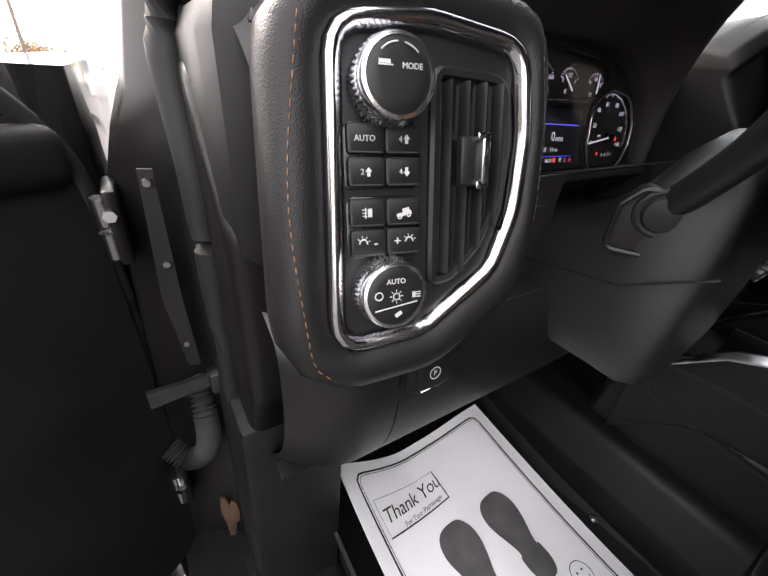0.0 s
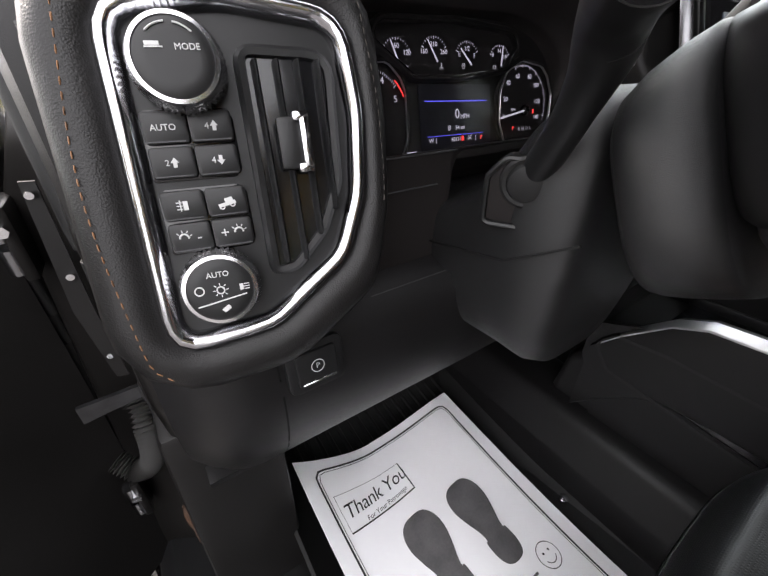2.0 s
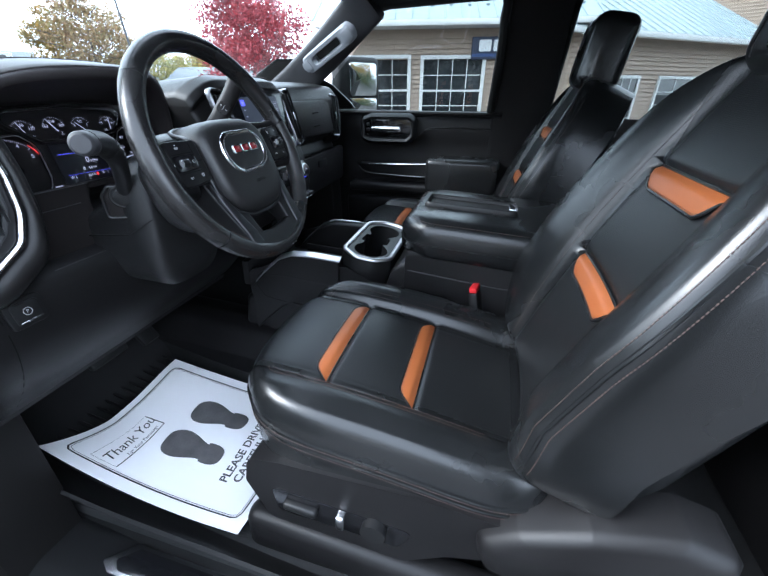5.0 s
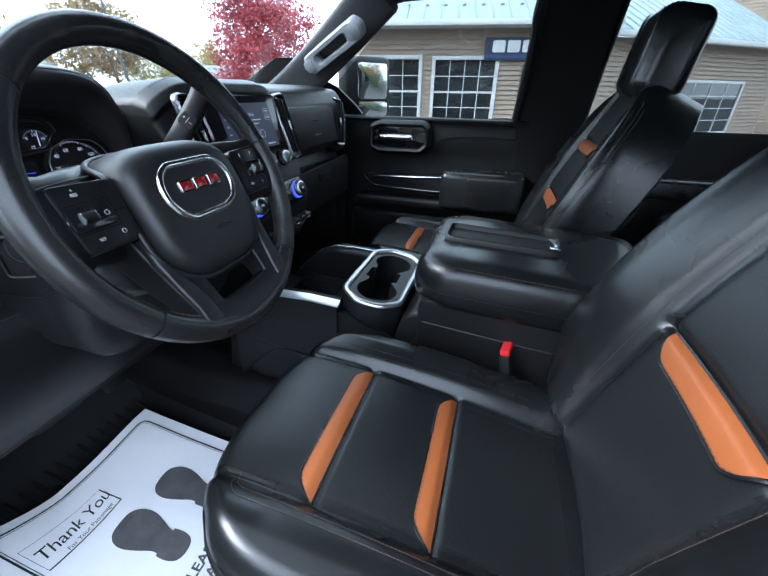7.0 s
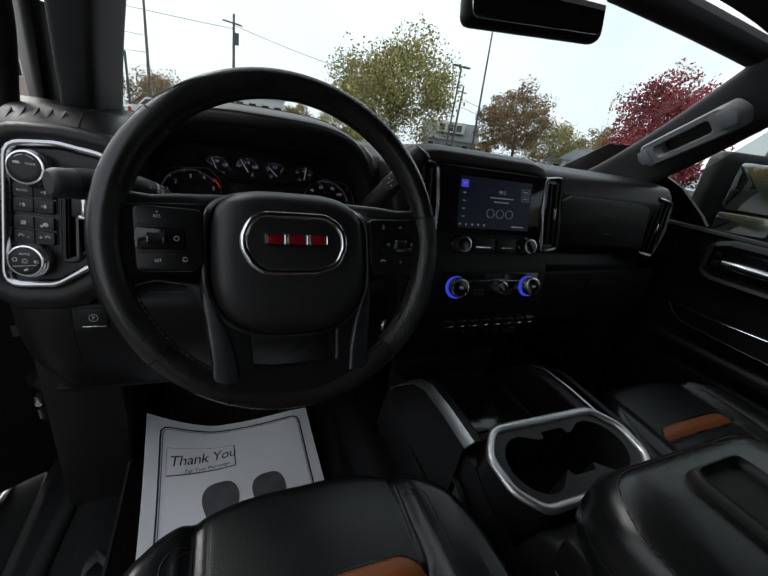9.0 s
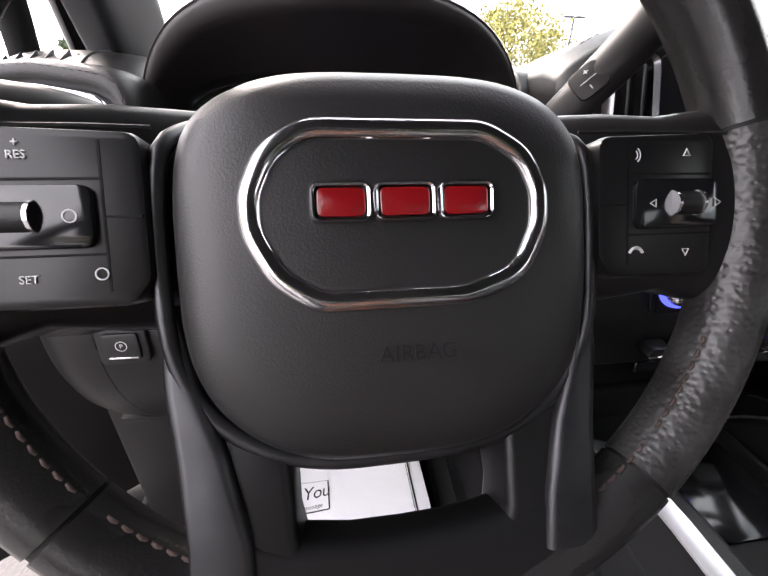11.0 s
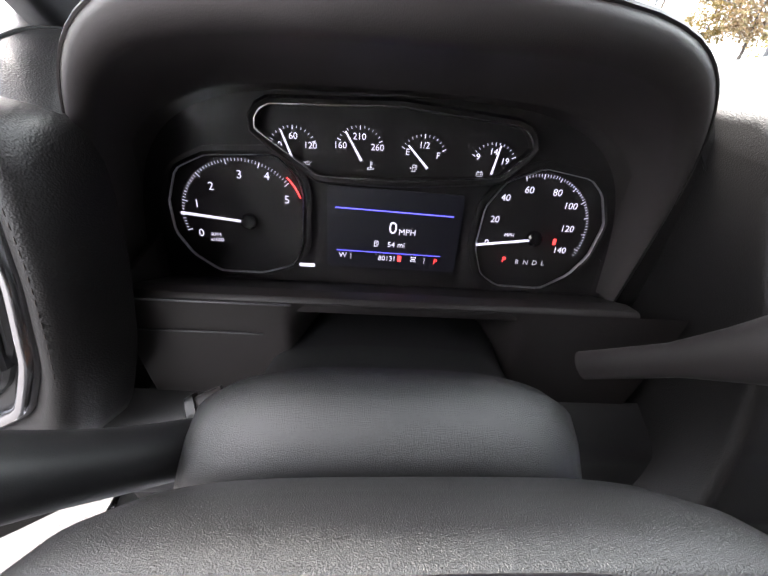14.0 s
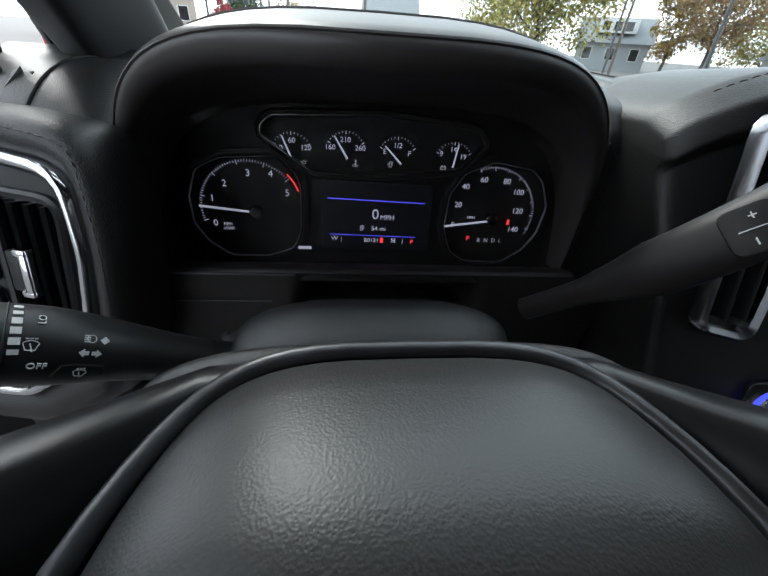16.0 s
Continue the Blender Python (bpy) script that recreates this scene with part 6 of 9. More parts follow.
space[0] = NEAR
TH = radians(25.0)
WM = basis((0.0152, 0.020, 1.4926), (1, 0.02, 0), (0, math.sin(TH), math.cos(TH))) @ Matrix.Scale(0.967, 4)
sw = thing("steering_wheel", "black leather steering wheel, worn at the grips", "steering wheel", WM)
# local: x right, y up in the wheel plane, z towards the driver
RIM_R = 0.1495


def rim_arc(a0, a1, n, rx, rz):
    rings = []
    for i in range(n + 1):
        a = radians(a0 + (a1 - a0) * i / n)
        c, s = math.cos(a), math.sin(a)
        ring_ = []
        for j in range(16):
            q = 2 * math.pi * j / 16
            rr = RIM_R + rx * math.cos(q)
            ring_.append((rr * c, rr * s, rz * math.sin(q)))
        rings.append(ring_)
    return loft(rings, True, True)


for k, (a0, a1) in enumerate(((12, 138), (138, 221), (221, 312), (312, 372))):
    part("rim", rim_arc(a0 + 0.35, a1 - 0.35, 60, 0.0133 if k != 0 else 0.0128, 0.0145), LEATHER_WORN if k == 3 else LEATHER_RIM, sw, "cracked and worn leather rim section" if k == 3 else "leather rim section")
part("rim_core", rim_arc(0, 360, 96, 0.0123, 0.0136), RUBBER, sw)
for a0, a1 in ((225, 246), (294, 316), (320, 338), (202, 220)):
    part("rim_stitching", stitches([((RIM_R - 0.0125) * math.cos(radians(a)), (RIM_R - 0.0125) * math.sin(radians(a)), 0.006) for a in np.linspace(a0, a1, 20)], length=0.004, gap=0.0015, r=0.0009, nrm=(0, 0, 1)), THREAD, sw)

# airbag pad: deep, with soft edges
def padring(n, hw_m, hw_b, top, bot, e=0.74):
    """Outline of the airbag cover: an arched top over sides that draw in to the bottom."""
    y0, out = -0.018, []
    for k in range(72):
        a_ = 2 * math.pi * k / 72
        c, s_n = math.cos(a_), math.sin(a_)
        if s_n >= 0:
            out.append((math.copysign(abs(c) ** e, c) * hw_m, y0 + (top - y0) * s_n ** e, n))
        else:
            q = abs(s_n)
            x = math.copysign(abs(c) ** 0.55, c) * hw_m
            out.append((x * (1 - (1 - hw_b / hw_m) * 0.55 * q * q), y0 + (bot - y0) * q ** 0.62, n))
    return out


def lift_side(y, low=-0.056, high=0.000):
    """Depth of the cover's edge: set back at the top, coming forward down the sides."""
    q = min(1.0, max(0.0, (0.060 - y) / 0.040))
    return low + (high - low) * q * q * (3 - 2 * q)


pads = []
for f, hw, hb, top, bot in ((0.0, 0.0745, 0.046, 0.0545, -0.088), (0.22, 0.0738, 0.046, 0.0535, -0.0885), (0.45, 0.0725, 0.046, 0.0515, -0.088), (0.66, 0.0705, 0.045, 0.0485, -0.086), (0.82, 0.0670, 0.043, 0.0445, -0.082), (0.92, 0.0620, 0.039, 0.0385, -0.076), (0.97, 0.0540, 0.033, 0.0320, -0.070), (0.993, 0.0420, 0.024, 0.0255, -0.050), (1.0, 0.0190, 0.010, 0.0115, -0.021)):
    pads.append([(x, y, (lift_side(y, -0.050, -0.010) if f < 0.9 else -0.046 + 0.032) * (1 - f) + 0.0172 * f) for x, y, z in padring(0, hw, hb, top, bot, 0.56)])
pads.insert(0, [(x * 0.97, y * 0.97, z - 0.004) for x, y, z in pads[0]])
part("airbag_pad", loft(pads), PAD_SKIN, sw, "grained airbag cover", angle=80)
part("pad_trim", tube([(x, y, lift_side(y)) for x, y, z in padring(0, 0.0785, 0.049, 0.0550, -0.0905, 0.58)], 0.0030, 10, closed=True), TRIM_LINE, sw, "dark metal trim line", angle=80)
part("hub_rear", loft([padring(n, w, 0.06, t, -0.088, 0.50) for n, w, t in ((-0.056, 0.088, 0.0525), (-0.060, 0.094, 0.0540), (-0.070, 0.099, 0.0510), (-0.084, 0.099, 0.0455), (-0.096, 0.093, 0.0390), (-0.104, 0.080, 0.0320))]), GRAINED, sw, angle=80)
# emblem: chrome ring and three red blocks with chrome edges
er = rpoly([(x * 0.98 - 0.0020, y * 0.98 - 0.004) for x, y in ((-0.026, -0.0275), (0.024, -0.0275), (0.044, -0.0205), (0.0515, -0.004), (0.0515, 0.008), (0.046, 0.021), (0.031, 0.0295), (-0.028, 0.0295), (-0.0405, 0.0215), (-0.0465, 0.008), (-0.0465, -0.004), (-0.039, -0.0185))], 0.019, 6)
part("emblem_ring", frame_sweep(resample(er, 140), [(-0.0054, 0.0150), (-0.0051, 0.0172), (-0.0038, 0.0187), (-0.0016, 0.0193), (0.0006, 0.0187), (0.0020, 0.0168), (0.0026, 0.0125), (0, 0.011)]), RING_CHROME, sw, "polished chrome ring", angle=50)
part("emblem_field", plate(er, 0.0028, T(0, 0, 0.0135), 0.001), PAD_SKIN, sw)
for k, w in ((-1, 0.0178), (0, 0.0190), (1, 0.0178)):
    o = rpoly([(-w / 2, -0.0058), (w / 2, -0.0058), (w / 2, 0.0058), (-w / 2, 0.0058)], 0.0030, 4)
    x = k * 0.0198 + 0.0010
    part("emblem_block", plate([(p[0] * 0.84 + x, p[1] * 0.76 + 0.0010) for p in o], 0.003, T(0, 0, 0.0160), 0.0006), BADGE_RED, sw, "red enamel block")
    part("emblem_edge", frame_sweep([(p[0] + x, p[1] + 0.0010) for p in o], [(-0.0012, 0.0160), (-0.0010, 0.0196), (-0.0003, 0.0200), (0.0004, 0.0192), (0.0008, 0.0160)]), CHROME_B, sw)
part("airbag_word", text_bm("AIRBAG", 0.0075, T(0.004, -0.0475, 0.0166), 0.0008), PLASTIC_S, sw, "raised word on the cover")
# side spokes with switch pads
for sx in (-1, 1):
    def spoke(x, t, b, n0, n1):
        """Rounded section across a side spoke."""
        out_ = []
        for k_ in range(28):
            a_ = 2 * math.pi * k_ / 28
            c_, q_ = math.cos(a_), math.sin(a_)
            out_.append((sx * x, (t + b) / 2 + math.copysign(abs(c_) ** 0.55, c_) * (t - b) / 2, (n0 + n1) / 2 + math.copysign(abs(q_) ** 0.55, q_) * (n1 - n0) / 2))
        return out_
    part("side_spoke", loft([spoke(0.030, 0.050, -0.040, -0.064, -0.050), spoke(0.060, 0.051, -0.042, -0.062, -0.038), spoke(0.080, 0.0470, -0.042, -0.056, -0.019), spoke(0.098, 0.0440, -0.040, -0.048, -0.007), spoke(0.118, 0.0400, -0.036, -0.034, -0.001), spoke(0.138, 0.0400, -0.042, -0.016, 0.007), spoke(0.147, 0.043, -0.048, -0.012, 0.009)]), SPOKE_SKIN, sw, angle=80)
    part("spoke_groove", tube([(sx * x, y, z) for x, y, z in ((0.082, 0.0325, -0.0100), (0.100, 0.0310, -0.0045), (0.120, 0.0295, -0.0005), (0.134, 0.0270, 0.0065))], 0.0008, 5), RUBBER, sw)
    base = rpoly([(-0.024, -0.028), (0.020, -0.028), (0.026, -0.02), (0.026, 0.026), (-0.026, 0.028)], 0.006, 4)
    if sx > 0:
        base = [(-p[0], p[1]) for p in reversed(base)]
    part("switch_pad", plate([(p[0] + sx * 0.1045, p[1]) for p in base], 0.012, pose(0, 0, -0.006, 0, 0, 0), 0.0025), SPOKE_SKIN, sw)
    part("switch_cross", plate(rrect(0.036, 0.019, 0.004, 3, sx * 0.1105, 0.0), 0.003, T(0, 0, 0.0055), 0.001), PIANO, sw)
    part("switch_roller", merge(tube([(sx * 0.1135 - 0.0055, 0.0, 0.007), (sx * 0.1135 + 0.0055, 0.0, 0.007)], 0.0048, 14, up=(0, 0, 1))), PLASTIC, sw)
    for dx in (-0.0055, 0.0055):
        part("roller_edge", tube([(sx * 0.1135 + dx - 0.0006, 0.0, 0.007), (sx * 0.1135 + dx + 0.0006, 0.0, 0.007)], 0.0052, 14, up=(0, 0, 1)), CHROME, sw)
    part("switch_gap", merge(rbox((0.0008, 0.046, 0.0008), 0, 1, T(sx * 0.0905, 0, 0.0058)), rbox((0.0105, 0.0008, 0.0008), 0, 1, T(sx * 0.0850, 0.0, 0.0058)), rbox((0.036, 0.0008, 0.0008), 0, 1, T(sx * 0.109, 0.0115, 0.0058)), rbox((0.036, 0.0008, 0.0008), 0, 1, T(sx * 0.109, -0.0115, 0.0058))), CUP_BLACK, sw)
    if sx < 0:
        marks = (text_bm("RES", 0.0035, T(-0.1125, 0.0185, 0.0062)), text_bm("+", 0.004, T(-0.1125, 0.0220, 0.0062)), text_bm("SET", 0.0035, T(-0.1125, -0.0185, 0.0062)), frame_sweep(circle(0.0019, 12, -0.0985, 0.0), [(-0.0002, 0.0086), (0.0002, 0.0086), (0.0002, 0.0089), (-0.0002, 0.0089)]), frame_sweep(circle(0.0018, 14, -0.0925, -0.0175), [(-0.0002, 0.0062), (0.0002, 0.0062), (0.0002, 0.0066), (-0.0002, 0.0066)]), frame_sweep(circle(0.0019, 12, -0.127, 0.0), [(-0.0002, 0.0062), (0.0002, 0.0062), (0.0002, 0.0066), (-0.0002, 0.0066)]))
    else:
        marks = (*[frame_sweep([(x + 0.0016 * math.cos(a), y + 0.0016 * math.sin(a)) for a in (t, t + 2.1, t + 4.2)], [(-0.0002, 0.0086), (0.0003, 0.0086), (0.0003, 0.0089), (-0.0002, 0.0089)]) for x, y, t in ((0.1135, 0.0185, 1.57), (0.1135, -0.0185, -1.57), (0.0995, 0.0, 3.14), (0.1275, 0.0, 0.0))], *[tube([(0.0925 + r * math.cos(radians(a)), 0.0185 + r * math.sin(radians(a)), 0.0064) for a in range(-50, 60, 20)], 0.0003, 4) for r in (0.002, 0.0032)], tube([(0.094 + 0.003 * math.cos(radians(a)), -0.0195 + 0.003 * math.sin(radians(a)), 0.0064) for a in range(20, 170, 20)], 0.0007, 4))
    for mk in marks:
        part("switch_mark", mk, WHITE_PRINT, sw)
    # lower spokes
    def lsp(x, y, w, n0, n1, tw=0.0):
        return [(sx * (x + dx), y + dx * tw, z) for dx, z in rpoly([(-w / 2, n0), (w / 2, n0), (w / 2, n1), (-w / 2, n1)], 0.004, 3)]
    part("lower_spoke", loft([lsp(0.068, -0.010, 0.030, -0.052, -0.016), lsp(0.066, -0.045, 0.034, -0.048, -0.006), lsp(0.0600, -0.082, 0.038, -0.034, 0.002), lsp(0.0565, -0.112, 0.035, -0.018, 0.008), lsp(0.055, -0.140, 0.046, -0.010, 0.010)]), SPOKE_SKIN, sw, angle=70)
    part("spoke_bezel", loft([lsp(0.0785, -0.030, 0.005, -0.020, -0.001), lsp(0.0755, -0.055, 0.011, -0.012, 0.0025), lsp(0.0690, -0.082, 0.017, -0.004, 0.0060), lsp(0.0640, -0.108, 0.020, 0.004, 0.0110), lsp(0.0630, -0.128, 0.022, 0.006, 0.0130)]), TRIM_LINE, sw, "satin dark metal bezel", angle=70)
part("pad_foot", loft([[(x, y, z) for y, z in rpoly([(-0.090, -0.040), (-0.070, -0.040), (-0.070, -0.006), (-0.086, -0.006)], 0.006, 3)] for x in (-0.050, -0.025, 0.0, 0.025, 0.050)]), PAD_SKIN, sw)
part("lower_bridge", loft([[(x, y, z) for y, z in rpoly([(-0.148, -0.012), (-0.121 + 0.010 * (abs(x) / 0.056) ** 3, -0.012), (-0.118 + 0.010 * (abs(x) / 0.056) ** 3, 0.008), (-0.148, 0.014)], 0.005, 3)] for x in (-0.062, -0.05, -0.04, -0.02, 0, 0.02, 0.04, 0.05, 0.062)]), SPOKE_SKIN, sw)
# ---- seats ----
def groove(d, w, depth):
    return -depth * math.exp(-(d / w) ** 2)


def two_skins(ob, inside):
    """The middle panel of a cushion in perforated leather."""
    ob.data.materials.append(LEATHER_PERF)
    for f in ob.data.polygons:
        if inside(f.center):
            f.material_index = 1


def seat(name, label, cx, flip):
    """A bucket seat facing forward; flip mirrors what differs between the sides."""
    s_ = thing(name, label, "seat", Matrix.Translation((cx, 0.052 if flip else -0.014, 0.040 if flip else 0.052)), group="front bucket seats")
    HW, Y0, Y1 = 0.205, 0.012, -0.480

    def cz(s, y):
        """Height of the cushion top."""
        f = (Y0 - y) / (Y0 - Y1)
        z = 1.142 - 0.045 * f + 0.010 * math.sin(math.pi * min(1, f * 1.2))
        b = max(0.0, abs(s) - 0.50) / 0.5
        z += 0.032 * math.sin(math.pi / 2 * min(1, b * 1.7)) * (0.55 + 0.45 * f) - 0.02 * max(0, b - 0.6)
        z += groove(abs(s) - 0.565, 0.042, 0.008)
        if abs(s) < 0.565:
            for yy in (-0.137, -0.274):
                z += groove(y - yy, 0.006, 0.005)
            z += 0.004 * math.cos(s / 0.565 * math.pi / 2)
        return z

    def rim(q, d0, d1):
        """Share of the way out and drop along a soft edge, q from 0 in the middle to 1 at the hem."""
        if q <= 0.80:
            return q * 0.90 / 0.80, 0.0
        e = (q - 0.80) / 0.10
        if e <= 1:
            return 0.90 + 0.10 * math.sin(e * math.pi / 2), (1 - math.cos(e * math.pi / 2)) * d0
        return 1.0 - 0.012 * (e - 1), d0 + (e - 1) * d1

    def cush(u, v):
        s, t = 2 * u - 1, 2 * v - 1
        q = max(abs(s), abs(t), 1e-6)
        g, d = rim(q, 0.040, 0.066)
        s, t = s / q * g, t / q * g
        m = max(abs(s), abs(t), 1e-9)
        n = 4.6 + 1.6 * t / m
        r = max(1e-9, (abs(s) / m) ** n + (abs(t) / m) ** n) ** (-1 / n)
        fx, fy = s * r, t * r
        y = (Y0 + Y1) / 2 + fy * (Y1 - Y0) / 2
        return Vector((fx * HW, y, cz(fx, y) - d - 0.012 * max(0.0, -t) ** 8 * (1 - abs(s))))

    two_skins(part("cushion", sheet(cush, 170, 170), LEATHER, s_, "perforated black leather cushion", angle=80), lambda p: abs(p.x) < 0.106 and p.y > -0.42 and p.z > 1.06)
    part("cushion_base", rbox((0.36, 0.42, 0.10), 0.03, 3, T(0, -0.255, 1.00)), PLASTIC, s_)

    def on_cush(x, y, lift=0.0):
        return Vector((x, y, cz(x / HW, y) + lift))

    # orange accent bands let into the cushion
    for yc, d in ((-0.138, 0.027), (-0.275, 0.027)):
        def band(u, v):
            x = -0.112 + 0.224 * u
            e = abs(2 * u - 1)
            y1 = yc
            y0 = y1 + d * (1 - max(0, (e - 0.72) / 0.28) ** 2 * 0.9)
            y = y1 + (y0 - y1) * v
            dome = 0.0013 * (1 - (2 * v - 1) ** 6) * (1 - e ** 14)
            return on_cush(x, y, 0.0008 + dome)
        part("accent", sheet(band, 40, 10, 0.0), ORANGE, s_, "orange leather accent band", angle=80)
        edge_ = [band(u, 0.0) for u in np.linspace(0, 1, 40)] + [band(u, 1.0) for u in np.linspace(1, 0, 40)]
        part("accent_piping", tube(edge_, 0.0016, 6, closed=True), LEATHER, s_)
        part("accent_stitching", stitches([band(u, 0.90) + Vector((0, 0, 0.0006)) for u in np.linspace(0.03, 0.97, 40)], r=0.0005), THREAD, s_)
    for sx in (-1, 1):
        for off in (0.0, 0.010):
            pth = [on_cush(sx * (0.131 + off), y, 0.0006) for y in np.linspace(-0.07, -0.38, 40)]
            arcp = [on_cush(sx * (0.131 + off - 0.03 * (1 - math.cos(a))), -0.07 + 0.030 * math.sin(a) * 0.8, 0.0006) for a in np.linspace(1.2, 0, 10)]
            part("seam_stitching", stitches(arcp + pth, r=0.0005, length=0.0029, gap=0.0013), THREAD, s_)
    # double piping round the hem of the cushion
    for q in (0.905, 0.925):
        per = [(-1, 0.96)] + [(-1, 0.96 - 0.04 * k) for k in range(1, 49)] + [(-0.96 + 0.04 * k, -1) for k in range(49)] + [(1, -0.96 + 0.04 * k) for k in range(49)]
        pth = [cush((a_ * q + 1) / 2, (b_ * q + 1) / 2) for a_, b_ in per]
        part("edge_piping", tube([p + Vector((0.0012 * (1 if p.x > 0 else -1), 0, 0)) for p in pth], 0.0022, 6), LEATHER, s_)
        for sl in (pth[2:50], pth[96:144]):
            sd = 1 if sl[0].x > 0 else -1
            part("edge_stitching", stitches([p + Vector((0.0034 * sd, 0, -0.003)) for p in sl], r=0.0006, length=0.0029, gap=0.0012, nrm=(sd, 0, 0.3)), THREAD, s_)

    # backrest in its own leaning frame: local x across, y up, z to the front
    BM = basis((0, -0.469, 1.098), (-1, 0, 0), (0, -0.35, 0.937))
    H, BW = 0.525, 0.228

    def bw(t):
        k = min(1.0, max(0.0, t - 0.45) / 0.55)
        return BW * (1.0 - 0.07 * (1 - t) ** 2 - 0.36 * k ** 1.7)

    def bz(s, t):
        """Depth of the backrest face: a hollow middle between deep bolsters."""
        a_ = min(1.0, abs(s) / 0.50)
        z = 0.050 + 0.010 * math.sin(math.pi * min(1.0, t * 1.1)) + 0.008 * a_ * a_
        b = min(1.0, max(0.0, abs(s) - 0.46) / 0.40)
        amp = (0.35 if flip else 1.0) * min(1.0, (t + 0.12) / 0.34) * (1 - 0.45 * max(0.0, t - 0.4) / 0.6)
        z += 0.048 * math.sin(math.pi / 2 * b) * amp
        z += groove(abs(s) - 0.50, 0.040, 0.008) * (1 - 0.6 * max(0, t - 0.7) / 0.3)
        if abs(s) < 0.50:
            for tt in (0.42, 0.70):
                z += groove((t - tt) * H, 0.006, 0.007)
        return z

    def back(u, v):
        s, t = 2 * u - 1, 2 * v - 1
        q = max(abs(s), abs(t), 1e-6)
        g, d = rim(q, 0.040, 0.085)
        s, t = s / q * g, t / q * g
        m = max(abs(s), abs(t), 1e-9)
        n = 5.6 - 2.0 * t / m
        r = max(1e-9, (abs(s) / m) ** n + (abs(t) / m) ** n) ** (-1 / n)
        fx, ft = s * r, (t * r + 1) / 2
        return Vector((fx * bw(ft), ft * H, bz(fx, ft) - d))

    two_skins(part("backrest", sheet(back, 160, 160, 0, BM), LEATHER, s_, "black leather backrest with side bolsters", angle=80), lambda p: abs(p.x) < 0.098)
    part("back_shell", loft([[(x, y, z) for x, z in rpoly([(-w, -0.075), (w, -0.075), (w + 0.004, 0.02), (-w - 0.004, 0.02)], 0.02, 3)] for y, w in ((-0.05, 0.165), (0.1, 0.178), (0.3, 0.172), (0.40, 0.145), (0.455, 0.115), (0.475, 0.085))], m=BM), LEATHER, s_, angle=80)

    def on_back(x, t, lift=0.0):
        return BM @ Vector((x, t * H, bz(x / bw(t), t) + lift))

    for tc, d in ((0.42, 0.032), (0.70, 0.032)):
        def bband(u, v):
            e = abs(2 * u - 1)
            x = -0.093 + 0.186 * u
            t1 = tc
            t0 = t1 - d / H * (1 - max(0, (e - 0.66) / 0.34) ** 2 * 0.9)
            dome = 0.0013 * (1 - (2 * v - 1) ** 6) * (1 - e ** 14)
            return on_back(x, t1 + (t0 - t1) * v, 0.0030 + dome)
        part("accent", sheet(bband, 40, 10), ORANGE, s_, "orange leather accent band", angle=80)
        edge_ = [bband(u, 0.0) for u in np.linspace(0, 1, 40)] + [bband(u, 1.0) for u in np.linspace(1, 0, 40)]
        part("accent_piping", tube(edge_, 0.0022, 6, closed=True), LEATHER, s_)
        part("accent_stitching", stitches([bband(u, 0.90) for u in np.linspace(0.03, 0.97, 40)], r=0.0005, nrm=(0, 0.9, 0.3), lift=0.0009), THREAD, s_)
    for sx in (-1, 1):
        for off in (0.0,):
            pth = [on_back(sx * (0.53 * bw(t) + off), t, 0.0008) for t in np.linspace(0.04, 0.86, 60)]
            part("seam_stitching", stitches(pth, r=0.0005, length=0.0029, gap=0.0013, nrm=(0, 0.9, 0.3)), THREAD, s_)
        for q in (0.838, 0.872):
            pth = [BM @ (back((1 + sx * q) / 2, v) + Vector((0, 0, 0.0006))) for v in np.linspace(0.12, 0.86, 70)]
            part("edge_stitching", stitches(pth, r=0.0006, length=0.0029, gap=0.0012, nrm=(-0.6 * sx, 0.75, 0.3), lift=0.0006), THREAD, s_)
        part("edge_piping", tube([BM @ (back((1 + sx * 0.855) / 2, v) + Vector((0, 0, -0.0004))) for v in np.linspace(0.08, 0.90, 60)], 0.0024, 6), LEATHER, s_)
    # headrest on two posts
    HM = basis((0, -0.622, 1.648), (-1, 0, 0), (0, -0.10, 0.995))
    hb = rbox((0.180, 0.168, 0.098), 0.030, 6, T(0, 0, -0.002))
    for v in hb.verts:
        v.co.x *= 1.0 - 0.55 * max(0.0, v.co.y)
        v.co.z += 0.008 * (1 - (v.co.x / 0.09) ** 2) * (1 if v.co.z > 0 else 0)
    hb.transform(HM)
    part("headrest", hb, LEATHER, s_, "black leather headrest", angle=80)
    for sx in (-1, 1):
        part("headrest_post", tube([HM @ Vector((sx * 0.05, -0.08, 0)), HM @ Vector((sx * 0.05, -0.16, 0))], 0.006, 10), CHROME, s_)
        part("headrest_seam", tube([HM @ Vector((sx * 0.052 * (1 - 0.06 * y / 0.09), y, 0.0522 - 0.014 * (abs(y) / 0.085) ** 6)) for y in np.linspace(-0.07, 0.075, 12)], 0.0012, 5), RUBBER, s_)
    # side valance with seat switches on the outer side
    ox = -1 if not flip else 1
    vp = [(-0.050, 1.040), (-0.040, 0.985), (-0.075, 0.905), (-0.30, 0.905), (-0.36, 0.955), (-0.46, 1.00), (-0.56, 1.03), (-0.58, 1.09), (-0.53, 1.115), (-0.44, 1.062), (-0.30, 1.068), (-0.10, 1.052)]
